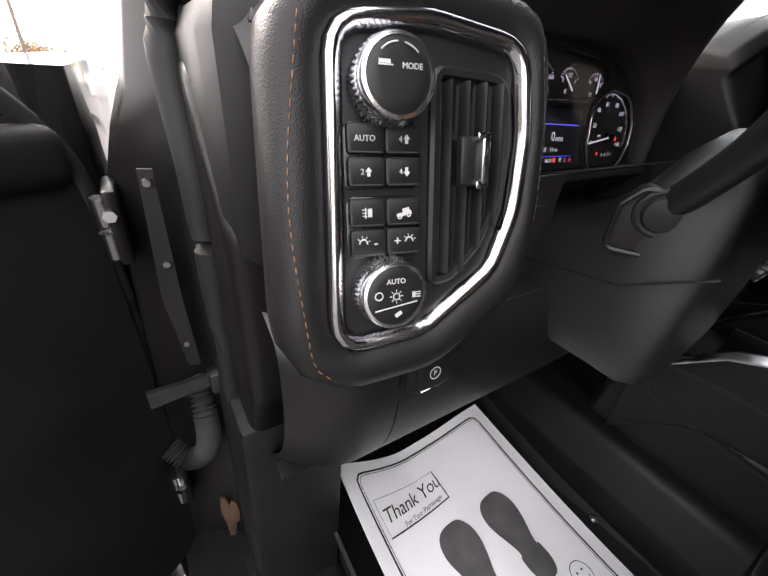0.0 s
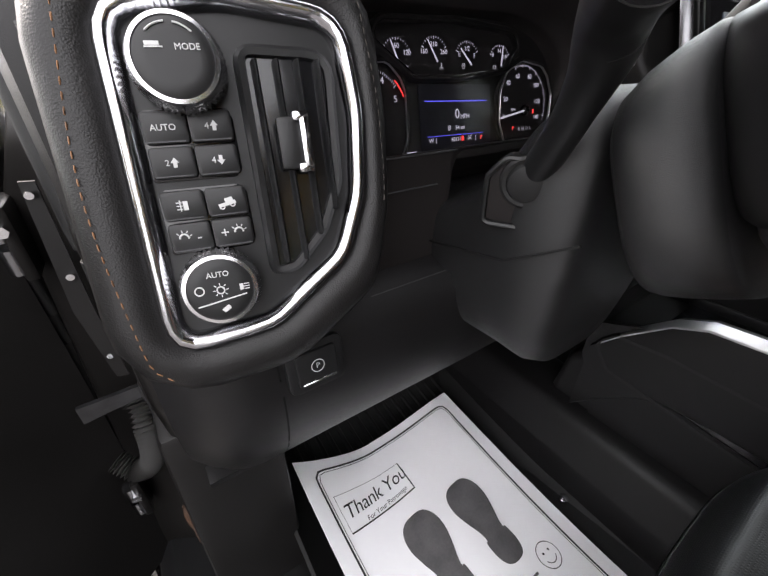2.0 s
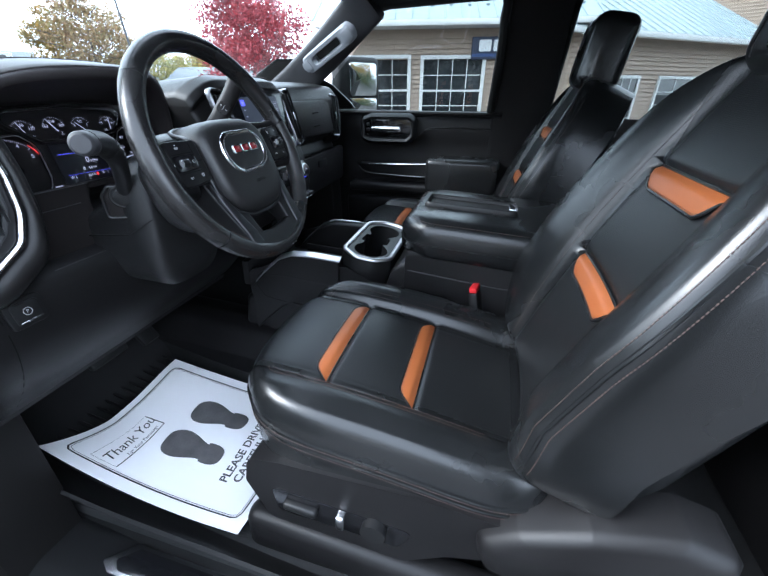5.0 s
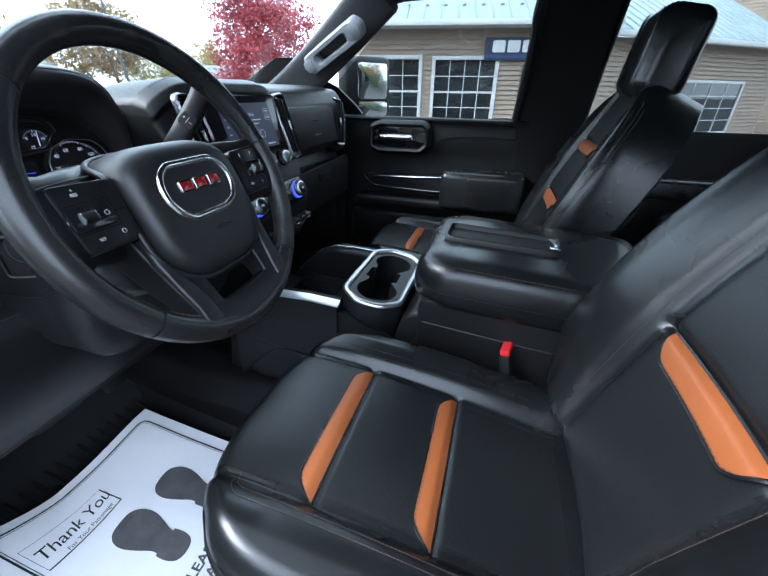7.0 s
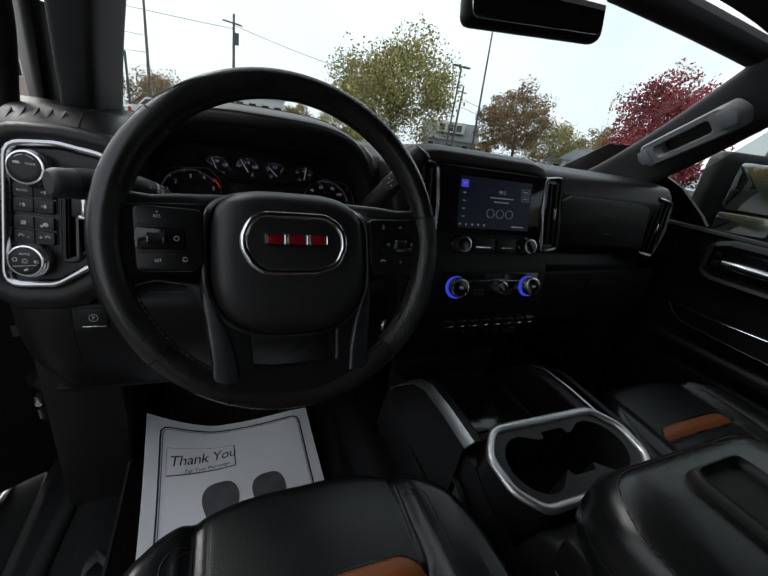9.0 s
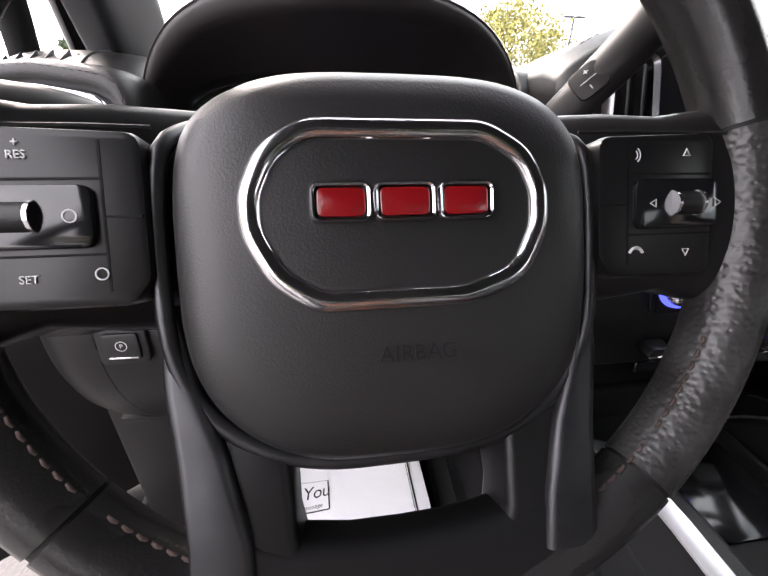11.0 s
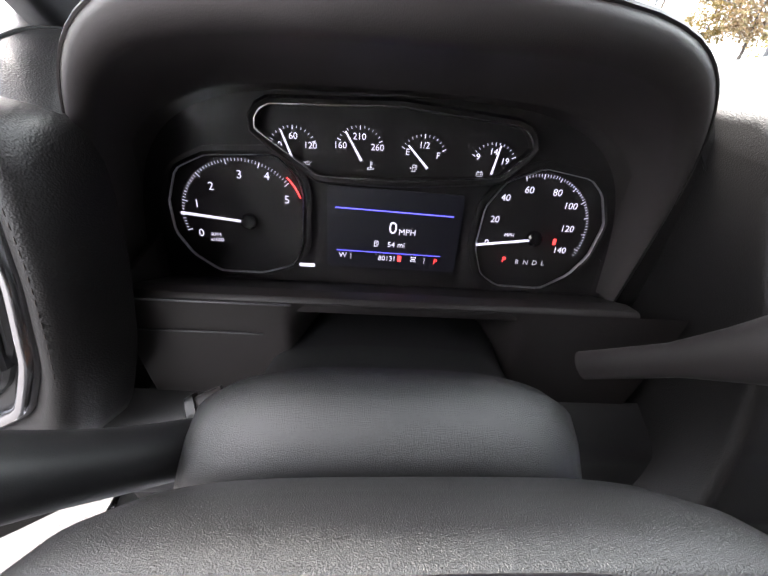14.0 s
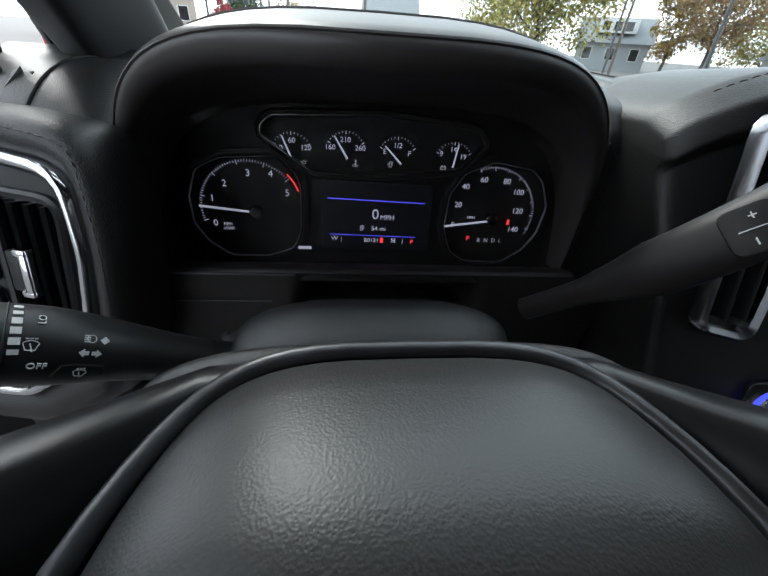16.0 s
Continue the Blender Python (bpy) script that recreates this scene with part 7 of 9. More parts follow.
    part("valance", loft([[(ox * x, y, z) for y, z in rpoly(vp, 0.02, 4)] for x in (0.155, 0.203, 0.209)]), PLASTIC, s_, "dark plastic seat valance", angle=50)
    rc = [(-0.385, 1.040), (-0.43, 1.078), (-0.50, 1.118), (-0.585, 1.150), (-0.640, 1.138), (-0.645, 1.07), (-0.56, 1.015), (-0.40, 0.985)]
    part("recliner_cover", loft([[(ox * x, y + k * (y + 0.51), z + k * (z - 1.04)) for y, z in rpoly(rc, 0.022, 4)] for x, k in ((0.165, 0.0), (0.214, 0.0), (0.226, -0.06), (0.231, -0.18))]), PLASTIC, s_, "dark plastic recliner cover", angle=60)
    part("cover_tag", rbox((0.0008, 0.026, 0.010), 0.0003, 1, T(ox * 0.2095, -0.405, 1.032)), PLASTIC_S, s_)
    part("seat_switch", rbox((0.014, 0.055, 0.016), 0.005, 3, T(ox * 0.214, -0.135, 0.965)), PLASTIC_S, s_)
    part("seat_switch", rbox((0.014, 0.014, 0.032), 0.005, 3, T(ox * 0.214, -0.200, 0.965)), CHROME, s_)
    part("lumbar_knob", tube([(ox * 0.206, -0.252, 0.972), (ox * 0.222, -0.252, 0.972)], 0.019, 20, up=(0, 0, 1)), PLASTIC_S, s_)
    part("switch_well", loft([[(ox * x, y, z) for y, z in rpoly([(-0.085, 0.990), (-0.095, 0.935), (-0.29, 0.940), (-0.31, 0.985)], 0.012, 4)] for x in (0.20, 0.2105)]), PIANO, s_)
    for sx in (-1, 1):
        part("seat_track", rbox((0.035, 0.5, 0.03), 0.006, 2, T(sx * 0.15, -0.27, 0.925)), RUBBER, s_)
        for yy in (-0.08, -0.46):
            part("track_leg", rbox((0.04, 0.06, 0.20), 0.008, 2, T(sx * 0.15, yy, 0.835)), RUBBER, s_)
    part("track_cover", rbox((0.05, 0.46, 0.095), 0.02, 3, T(ox * 0.190, -0.25, 0.835)), PLASTIC, s_)
    return s_


seat("driver_seat", "black leather driver seat with orange accents and stitched bolsters", 0.037, False)
seat("passenger_seat", "black leather passenger seat with orange accents", 0.790, True)

space[0] = WORLD
# rear bench, seen only past the front seats
rbench = thing("rear_bench", "black leather rear bench seat", "seat")
part("bench_cushion", rbox((1.45, 0.50, 0.14), 0.04, 4, T(CX, -1.17, 1.10)), LEATHER, rbench)
part("bench_back", rbox((1.45, 0.14, 0.55), 0.04, 4, Matrix.Translation((CX, -1.44, 1.40)) @ pose(0, 0, 0, 12, 0, 0)), LEATHER, rbench)
part("bench_base", rbox((1.40, 0.40, 0.30), 0.01, 1, T(CX, -1.2, 0.88)), PLASTIC, rbench)
for xx in (0.05, 0.9):
    part("bench_headrest", rbox((0.24, 0.09, 0.15), 0.03, 3, T(xx, -1.48, 1.74)), LEATHER, rbench)

space[0] = shifted(-0.023, -0.02, 0.09)
# driver belt buckle
bk = thing("belt_buckle", "red and black seat belt buckle beside the driver seat", "belt buckle")
BKB = basis((0.268, -0.335, 1.115), (0.95, -0.2, 0.0), (0.1, 0.25, 1))
part("body", rbox((0.034, 0.07, 0.018), 0.004, 2, BKB @ T(0, -0.022, 0)), PLASTIC_S, bk)
part("button", rbox((0.032, 0.012, 0.016), 0.003, 2, BKB @ T(0, 0.018, 0.001)), RED, bk, "red release button")
part("stem", rbox((0.026, 0.24, 0.010), 0.003, 1, BKB @ T(0, -0.165, 0)), PLASTIC_S, bk)

# ---- centre console ----
space[0] = shifted(-0.008, -0.032, 0.046)
con = thing("centre_console", "black centre console with cup holders, tray and padded lid", "console")
K0, K1 = 0.272, 0.600
CC = 0.405
part("body", prism_x(rpoly([(-0.56, 0.72), (0.20, 0.72), (0.30, 0.80), (0.27, 1.02), (0.22, 1.06), (-0.14, 1.07), (-0.16, 1.165), (-0.56, 1.20)], 0.02, 4), K0 + 0.004, K1 - 0.004, bev=0.015), PLASTIC, con)
# side pocket along the footwell
for nm, xx in (("side_panel", K0), ("side_panel", K1)):
    sx = 1 if xx == K0 else -1
    out = rpoly([(-0.03, 1.160), (0.12, 1.160), (0.205, 1.122), (0.246, 1.105), (0.246, 1.04), (0.205, 0.97), (0.20, 0.74), (-0.50, 0.74), (-0.50, 1.085), (-0.17, 1.095), (-0.11, 1.125)], [0.01, 0.03, 0.02, 0.02, 0.03, 0.03, 0.01, 0.01, 0.01, 0.05, 0.03], 5)
    part(nm, loft([[(xx - sx * 0.0, y, z) for y, z in out], [(xx + sx * 0.012, y, z) for y, z in out]]), PLASTIC, con)
    pk = rpoly([(-0.11, 1.060), (-0.02, 1.108), (0.14, 1.112), (0.205, 1.105), (0.228, 1.075), (0.20, 1.040), (0.0, 1.022), (-0.10, 1.030)], 0.016, 4)
    part("side_pocket", loft([[(xx - sx * 0.002, y, z) for y, z in pk], [(xx + sx * 0.006, y, z) for y, z in pk]]), PIANO, con)
    part("pocket_lip", tube([(xx - sx * 0.003, y, z) for y, z in pk], 0.005, 6, closed=True, up=(1, 0, 0)), PLASTIC_S, con)
# raised rails either side of the tray
for sx in (-1, 1):
    x = CC + sx * 0.122
    rl = []
    for y, zt in ((-0.005, 1.180), (0.06, 1.180), (0.115, 1.176), (0.150, 1.160), (0.20, 1.112), (0.235, 1.07)):
        rl.append([(px, y, pz) for px, pz in rpoly([(x - 0.018, zt - 0.14), (x + 0.018, zt - 0.14), (x + 0.018, zt), (x - 0.018, zt)], 0.008, 3)])
    part("tray_rail", loft(rl), PLASTIC, con)
    part("rail_strip", loft([[(px, y, pz) for px, pz in rpoly([(x + sx * 0.004, zt), (x + sx * 0.0185, zt - 0.008), (x + sx * 0.0185, zt - 0.0035), (x + sx * 0.004, zt + 0.0045)], 0.001, 1)] for y, zt in ((-0.008, 1.181), (0.06, 1.1815), (0.115, 1.1775), (0.150, 1.1615), (0.20, 1.1135), (0.222, 1.087))]), SATIN, con, "satin metal strip")
part("tray_floor", prism_x([(-0.01, 1.07), (0.26, 1.06), (0.26, 1.075), (-0.01, 1.092)], CC - 0.112, CC + 0.112, bev=0.002), RUBBER, con)
part("tray_front", rbox((0.25, 0.02, 0.07), 0.005, 2, T(CC, 0.262, 1.09)), PLASTIC, con)
part("phone_pad", rbox((0.13, 0.11, 0.006), 0.003, 2, T(CC + 0.02, 0.13, 1.088)), PIANO, con)
for xx in (-0.05, 0.09):
    part("phone_rail", rbox((0.008, 0.12, 0.022), 0.003, 2, T(CC + xx, 0.13, 1.095)), PLASTIC_S, con)
part("charge_plug", rbox((0.012, 0.03, 0.012), 0.003, 2, T(CC - 0.055, 0.08, 1.10)), CHROME, con, "silver charging plug")
# cup holders in a chrome-edged plate
CUB = basis((0.404, -0.056, 1.190), (1, 0, 0), (0, 1, 0.10))
cup_o = rpoly([(-0.098, -0.066), (0.098, -0.066), (0.128, -0.034), (0.132, 0.016), (0.100, 0.056), (-0.100, 0.056), (-0.132, 0.016), (-0.128, -0.034)], [0.03, 0.03, 0.035, 0.035, 0.035, 0.035, 0.035, 0.035], 6)
part("cup_plate", frame_sweep(resample(cup_o, 80), [(-0.016, -0.004), (-0.006, 0.004), (0.0, -0.002), (0.003, -0.03), (-0.016, -0.03)], CUB), PLASTIC_S, con)
part("cup_trim", frame_sweep(resample(cup_o, 80), [(-0.0105, 0.001), (-0.0085, 0.0055), (-0.002, 0.0065), (0.002, 0.003), (0.002, 0.0), (-0.0105, 0.0)], CUB), SATIN, con, "satin chrome trim ring", angle=70)
inner = [(p[0] * 0.93, p[1] * 0.86 - 0.001) for p in cup_o]
holes = [(-0.066, -0.006, 0.041), (0.064, -0.004, 0.041)]
# the well: a deep tub with two round cups joined by a slot
tubp = []
for i in range(96):
    a = 2 * math.pi * i / 96
    best = 0.0
    d = Vector((math.cos(a), math.sin(a)))
    for cx_, cy_, r_ in holes:
        c = Vector((cx_, cy_))
        b_ = d.dot(c)
        q = b_ * b_ - c.length_squared + r_ * r_
        if q > 0:
            best = max(best, b_ + math.sqrt(q))
    # slot between the cups
    for hw_, hh_ in ((0.050, 0.024), (0.022, 0.034)):
        tx = hw_ / abs(d.x) if abs(d.x) > 1e-6 else 9
        ty = hh_ / abs(d.y) if abs(d.y) > 1e-6 else 9
        best = max(best, min(tx, ty))
    tubp.append((d.x * best, d.y * best))
part("cup_well", loft([[(p[0] * s, p[1] * s, z) for p in tubp] for s, z in ((1.0, -0.001), (0.99, -0.006), (0.92, -0.075))], True, False, CUB), CUP_BLACK, con)
part("cup_floor", plate([(p[0] * 0.92, p[1] * 0.92) for p in tubp], 0.004, CUB @ T(0, 0, -0.078), 0), CUP_BLACK, con)
part("cup_deck", framed(inner, tubp, [(0, -0.004), (0, 0.0), (1, 0.0), (1, -0.004)], CUB, 96), PLASTIC_S, con)
part("cup_shell", loft([[(x, y, z) for x, y in [(p[0], p[1]) for p in resample(cup_o, 60)]] for z in (-0.004, -0.06, -0.12)], True, False, CUB), PLASTIC, con)
# waist under the cup plate, flaring back to the bin
wr_ = []
for y, x0, x1, zb, zt in ((0.004, 0.292, 0.518, 1.00, 1.085), (-0.05, 0.284, 0.528, 1.00, 1.085), (-0.108, 0.280, 0.534, 1.00, 1.088), (-0.128, 0.282, 0.55, 1.00, 1.168), (-0.150, 0.284, 0.585, 1.00, 1.190), (-0.20, 0.286, 0.592, 1.00, 1.195)):
    wr_.append([(x, y, z) for x, z in rpoly([(x0, zb), (x1, zb), (x1, zt), (x0, zt)], 0.012, 3)])
part("cup_waist", loft(wr_), PLASTIC, con)
# padded lid with a long recessed tray
LX = 0.418
lo_ = rpoly([(-0.125, -0.142), (0.125, -0.142), (0.156, -0.19), (0.158, -0.55), (-0.158, -0.55), (-0.156, -0.19)], [0.045, 0.045, 0.05, 0.03, 0.03, 0.05], 6)
li_ = rpoly([(-0.048, -0.176), (0.040, -0.176), (0.046, -0.385), (-0.042, -0.385)], 0.010, 3)


lid = []
for ins, z in ((0.006, 1.222), (0.0, 1.232), (-0.002, 1.255), (0.0, 1.278), (0.008, 1.294), (0.022, 1.302), (0.06, 1.304)):
    ring_ = []
    for (x, y) in resample(lo_, 72):
        c = Vector((0, -0.35))
        d = Vector((x, y)) - c
        q = c + Vector((d.x * (1 - ins / 0.18), d.y * (1 - ins / 0.2)))
        ring_.append((LX + q.x, q.y, z))
    lid.append(ring_)
part("lid", loft(lid), LEATHER, con, "padded black leather lid", angle=60)
LMB = basis((LX + 0.0, -0.28, 1.3035), (1, 0, 0), (0, 1, 0))
part("lid_tray", framed([(p[0], p[1] + 0.28) for p in li_], [(p[0] * 0.78, (p[1] + 0.28) * 0.92) for p in li_], [(0, -0.002), (0, 0.004), (0.25, 0.0095), (0.5, 0.0105), (0.72, 0.0085), (1.0, 0.0008), (1, -0.003)], LMB, 60), PLASTIC_S, con)
part("lid_tray_floor", plate([(p[0] * 0.80, (p[1] + 0.28) * 0.95) for p in li_], 0.0015, LMB @ T(0, 0, 0.0), 0), RUBBER, con)
part("lid_latch", rbox((0.05, 0.02, 0.005), 0.002, 2, LMB @ T(-0.0, -0.094, 0.009)), CHROME, con, "chrome lid latch")
for s in (0.94,):
    ring_ = [(LX + p[0] * s, -0.35 + (p[1] + 0.35) * s, 1.2975) for p in resample(lo_, 90)]
    part("lid_stitching", stitches([Vector(p) for p in ring_ if p[1] > -0.53]), THREAD, con)
part("lid_seam", tube([(LX + p[0] * 1.004, -0.35 + (p[1] + 0.35) * 1.004, 1.252) for p in resample(lo_, 72)], 0.0015, 5, closed=True), RUBBER, con)
part("bin", prism_x(rpoly([(-0.165, 1.10), (-0.16, 1.23), (-0.55, 1.23), (-0.55, 0.75), (-0.20, 0.75)], 0.012, 3), LX - 0.150, LX + 0.150, bev=0.012), PLASTIC, con)
part("bin_line", tube([(LX - 0.1515, -0.17, 1.185), (LX - 0.1515, -0.35, 1.178), (LX - 0.1515, -0.54, 1.176)], 0.0015, 5), PLASTIC_S, con)
part("base_line", tube([(K0 - 0.001, -0.10, 1.12), (K0 - 0.001, -0.20, 1.085), (K0 - 0.001, -0.50, 1.075)], 0.004, 6), PLASTIC_S, con)

# footwell tunnel side, left of the console
part("tunnel", loft([[(x, y, z) for x, z in rpoly([(0.20, 0.72), (0.215, 0.86), (0.245, 0.93), (0.30, 0.94), (0.36, 0.94), (0.36, 0.72)], 0.03, 4)] for y in (-0.16, 0.2, 0.45, 0.7)]), PLASTIC, con)

space[0] = shifted(0, -0.02, 0.024)
# hood release under the dash
hr_ = thing("hood_release", "small black hood release lever under the dashboard", "lever")
part("handle", rbox((0.050, 0.026, 0.014), 0.005, 3, Matrix.Translation((-0.105, 0.325, 1.118)) @ pose(0, 0, 0, 12, 0, 8)), PLASTIC_S, hr_)
part("clip", rbox((0.012, 0.006, 0.006), 0.002, 2, T(-0.110, 0.309, 1.116)), CHROME, hr_, "bright metal clip")
part("cable", tube(spline([(-0.105, 0.335, 1.122), (-0.09, 0.40, 1.14), (-0.09, 0.50, 1.20)], 6), 0.0035, 8), RUBBER, hr_)

# ---- pedals, mats, paper ----
space[0] = shifted(0, -0.06, 0.05)
pe = thing("brake_pedal", "dark rubber brake pedal under the dashboard", "pedal")
part("pad", rbox((0.09, 0.02, 0.065), 0.008, 3, Matrix.Translation((0.005, 0.50, 0.98)) @ pose(0, 0, 0, -35, 0, 0)), RUBBER, pe)
part("arm", tube([(0.005, 0.515, 0.99), (0.01, 0.60, 1.15), (0.01, 0.62, 1.3)], 0.010, 8), RUBBER, pe)
ac = thing("accelerator_pedal", "dark accelerator pedal under the dashboard", "pedal")
part("pad", rbox((0.05, 0.016, 0.13), 0.006, 2, Matrix.Translation((0.13, 0.545, 0.96)) @ pose(0, 0, 0, -40, 0, 0)), RUBBER, ac)
part("arm", tube([(0.13, 0.56, 1.0), (0.14, 0.64, 1.15)], 0.008, 8), RUBBER, ac)
space[0] = WORLD
slab("trim_kick_panel_passenger", [mirror_x(p) for p in ((-0.22, 0.74), (-0.215, 1.16), (-0.33, 1.16), (-0.34, 0.74))], "y", 0.34, 0.80, DARK_TRIM, "dark plastic kick panel", bev=0.01)
space[0] = shifted(0, -0.03, 0.03)
slab("trim_kick_panel", [(-0.22, 0.74), (-0.215, 1.16), (-0.33, 1.16), (-0.34, 0.74)], "y", 0.34, 0.80, DARK_TRIM, "dark plastic kick panel beside the footwell", bev=0.01)


def fl(x, y):
    """Height of the footwell lining."""
    z = 0.762 + 0.012 * max(0, (0.10 - y)) + 0.16 * max(0.0, y - 0.28) ** 1.3
    z += 0.06 * max(0.0, (-0.14 - x) / 0.08) ** 2 + 0.05 * max(0.0, (x - 0.16) / 0.07) ** 2
    return z


space[0] = shifted(0, -0.09, 0.085)
fm = thing("floor_mat", "black ribbed rubber floor liner in the driver footwell", "floor mat")
part("liner", sheet(lambda u, v: Vector((-0.225 + 0.455 * u, -0.16 + 0.80 * v, fl(-0.225 + 0.455 * u, -0.16 + 0.80 * v) - 0.012)), 40, 40, 0.006), RUBBER, fm)
for k in range(16):
    x = -0.17 + 0.0225 * k
    part("rib", tube([(x, y, fl(x, y) - 0.005) for y in np.linspace(-0.10, 0.58, 16)], 0.0045, 6), RUBBER, fm)
part("anchor", lathe([(0.008, 0), (0.008, 0.006), (0.005, 0.008)], 16, T(0.185, 0.22, fl(0.185, 0.22) - 0.004)), CHROME, fm, "small metal mat anchor")

space[0] = NEAR
pm = thing("paper_mat", "white printed paper floor mat lying in the footwell", "paper mat")
PWd, PLn = 0.340, 0.410


def paper(px, py, lift=0.0):
    """px across from -0.5 to 0.5, py along from the rear (0) to the front (1)."""
    x = -0.012 + px * PWd - 0.018 * py
    y = -0.020 + py * 0.402 + 0.025 * px * py
    z = 0.858 + 0.040 * py ** 2 + 0.34 * max(0, -px - 0.10) ** 1.6 * (0.15 + 0.85 * py ** 2)
    z += 0.003 * math.sin(9 * px + 4 * py)
    return Vector((x, y, z + 0.004 + lift))


part("sheet", sheet(lambda u, v: paper(u - 0.5, v), 30, 36, 0.0006), PAPER, pm)


def on_paper(bm, cx, cy, lift=0.0012):
    """Lays flat print (metres, x right, y up) on the sheet about (cx, cy)."""
    for v in bm.verts:
        px, py = cx + v.co.x / PWd, cy + v.co.y / PLn
        v.co = paper(px, py, lift)
    return bm


def strip(pts, w, closed=True):
    n = len(pts)
    bm = bmesh.new()
    L, R = [], []
    for i, p in enumerate(pts):
        a = Vector(pts[i - 1]) if (closed or i) else Vector(p)
        b = Vector(pts[(i + 1) % n]) if (closed or i < n - 1) else Vector(p)
        t = (b - a).normalized()
        nn = Vector((-t.y, t.x)) * w / 2
        L.append(bm.verts.new((p[0] + nn.x, p[1] + nn.y, 0)))
        R.append(bm.verts.new((p[0] - nn.x, p[1] - nn.y, 0)))
    for i in range(n if closed else n - 1):
        j = (i + 1) % n
        bm.faces.new((L[i], R[i], R[j], L[j]))
    return bm


def flat(poly):
    bm = bmesh.new()
    f = bm.faces.new([bm.verts.new((p[0], p[1], 0)) for p in poly])
    bmesh.ops.triangulate(bm, faces=[f])
    return bm


bd = resample(rrect(0.292, 0.375, 0.016, 4), 120)
bd2 = resample(rrect(0.284, 0.367, 0.013, 4), 120)
part("border", on_paper(merge(strip(bd, 0.0030), strip(bd2, 0.0010)), 0, 0.5), INK, pm)
SOLE = [(0.0, 0.060), (0.018, 0.058), (0.029, 0.044), (0.031, 0.024), (0.026, 0.004), (0.019, -0.014), (0.017, -0.024), (0.0205, -0.026), (0.0205, -0.046), (0.014, -0.060), (0.0, -0.064), (-0.014, -0.060), (-0.0205, -0.046), (-0.0205, -0.027), (-0.017, -0.024), (-0.018, -0.012), (-0.024, 0.006), (-0.029, 0.026), (-0.027, 0.044), (-0.017, 0.056)]
for cx_ in (-0.115, 0.16):
    bm = flat([(p.x * 1.12, p.y * 1.12) for p in spline(SOLE, 4, True)])
    bmesh.ops.subdivide_edges(bm, edges=bm.edges, cuts=3, use_grid_fill=True)
    part("sole_print", on_paper(bm, cx_, 0.495), INK_GREY, pm, "grey shoe sole print")
bm = text_bm("Thank You", 0.030, pose(0, 0.004, 0, 0, 0, 6), 0, shear=0.25, space=0.95)
part("lettering", on_paper(merge(bm, text_bm("For Your Patronage", 0.0105, pose(0.008, -0.018, 0, 0, 0, 6), 0, shear=0.2)), -0.20, 0.79), INK, pm)
part("box_line", on_paper(merge(strip([(-0.066 + 0.128 * k / 20, -0.030 + 0.008 * k / 20) for k in range(21)], 0.0022, False), strip([(0.062, -0.022 + 0.05 * k / 8) for k in range(9)], 0.0022, False), strip([(-0.066 + 0.128 * k / 20, 0.026 + 0.002 * k / 20) for k in range(21)], 0.0006, False), strip([(-0.066, -0.030 + 0.056 * k / 8) for k in range(9)], 0.0006, False)), -0.20, 0.79), INK, pm)
part("lettering", on_paper(merge(text_bm("PLEASE DRIVE", 0.0245, T(0, 0.013), 0, bold=0.0006), text_bm("CAREFULLY!", 0.0245, T(0, -0.013), 0, bold=0.0006)), -0.03, 0.205), INK_GREY, pm)
part("round_mark", on_paper(merge(strip(circle(0.0185, 40), 0.0012), strip([(0.011 * math.cos(radians(a)), 0.011 * math.sin(radians(a))) for a in range(205, 336, 10)], 0.0012, False), flat(circle(0.0018, 10, -0.006, 0.005)), flat(circle(0.0018, 10, 0.006, 0.005))), 0.29, 0.27), INK, pm)
space[0] = WORLD
# ---- outside: dealership building, trees, houses, poles, parked trucks ----
OX, OY = -0.3, -0.35


def away(az, dist, z=0.0):
    return Vector((OX + dist * math.sin(radians(az)), OY + dist * math.cos(radians(az)), z))


SIDING = mat("tan_vinyl_siding", (0.285, 0.215, 0.165), 0.6, var=0.07, blotch=0.8, grain=0.2, gscale=20, objrand=0.03)
WHITE_TRIM = mat("white_trim", (0.55, 0.55, 0.54), 0.55, var=0.04, blotch=2)
ROOF_METAL = mat("pale_metal_roof", (0.28, 0.33, 0.35), 0.4, var=0.06, blotch=1.0, metal=0.2)
WIN_GLASS = mat("dark_window_glass", (0.02, 0.022, 0.025), 0.03, var=0.3, blotch=1.5, spec=0.6)
DOOR_BLUE = mat("blue_grey_door", (0.10, 0.14, 0.19), 0.5, var=0.08, blotch=2)
SIGN_NAVY = mat("navy_sign", (0.012, 0.018, 0.05), 0.4, var=0.2, blotch=2)
SIGN_BLUE = mat("blue_sign_band", (0.02, 0.05, 0.16), 0.4, var=0.1)
SIGN_WHITE = mat("white_sign_print", (0.75, 0.75, 0.76), 0.4, var=0.03)

WALL_D = 11.4
bld = thing("dealership_building", "tan sided one-storey building with white trim and pale metal roof", "building")
# local: x along the wall (to the right as seen from the truck), y away from the truck, z up
WB = basis(away(80, WALL_D), (math.cos(radians(80)), -math.sin(radians(80)), 0), (math.sin(radians(80)), math.cos(radians(80)), 0))
bld.matrix_world = WB


def wx(az):
    return WALL_D * math.tan(radians(az - 80))


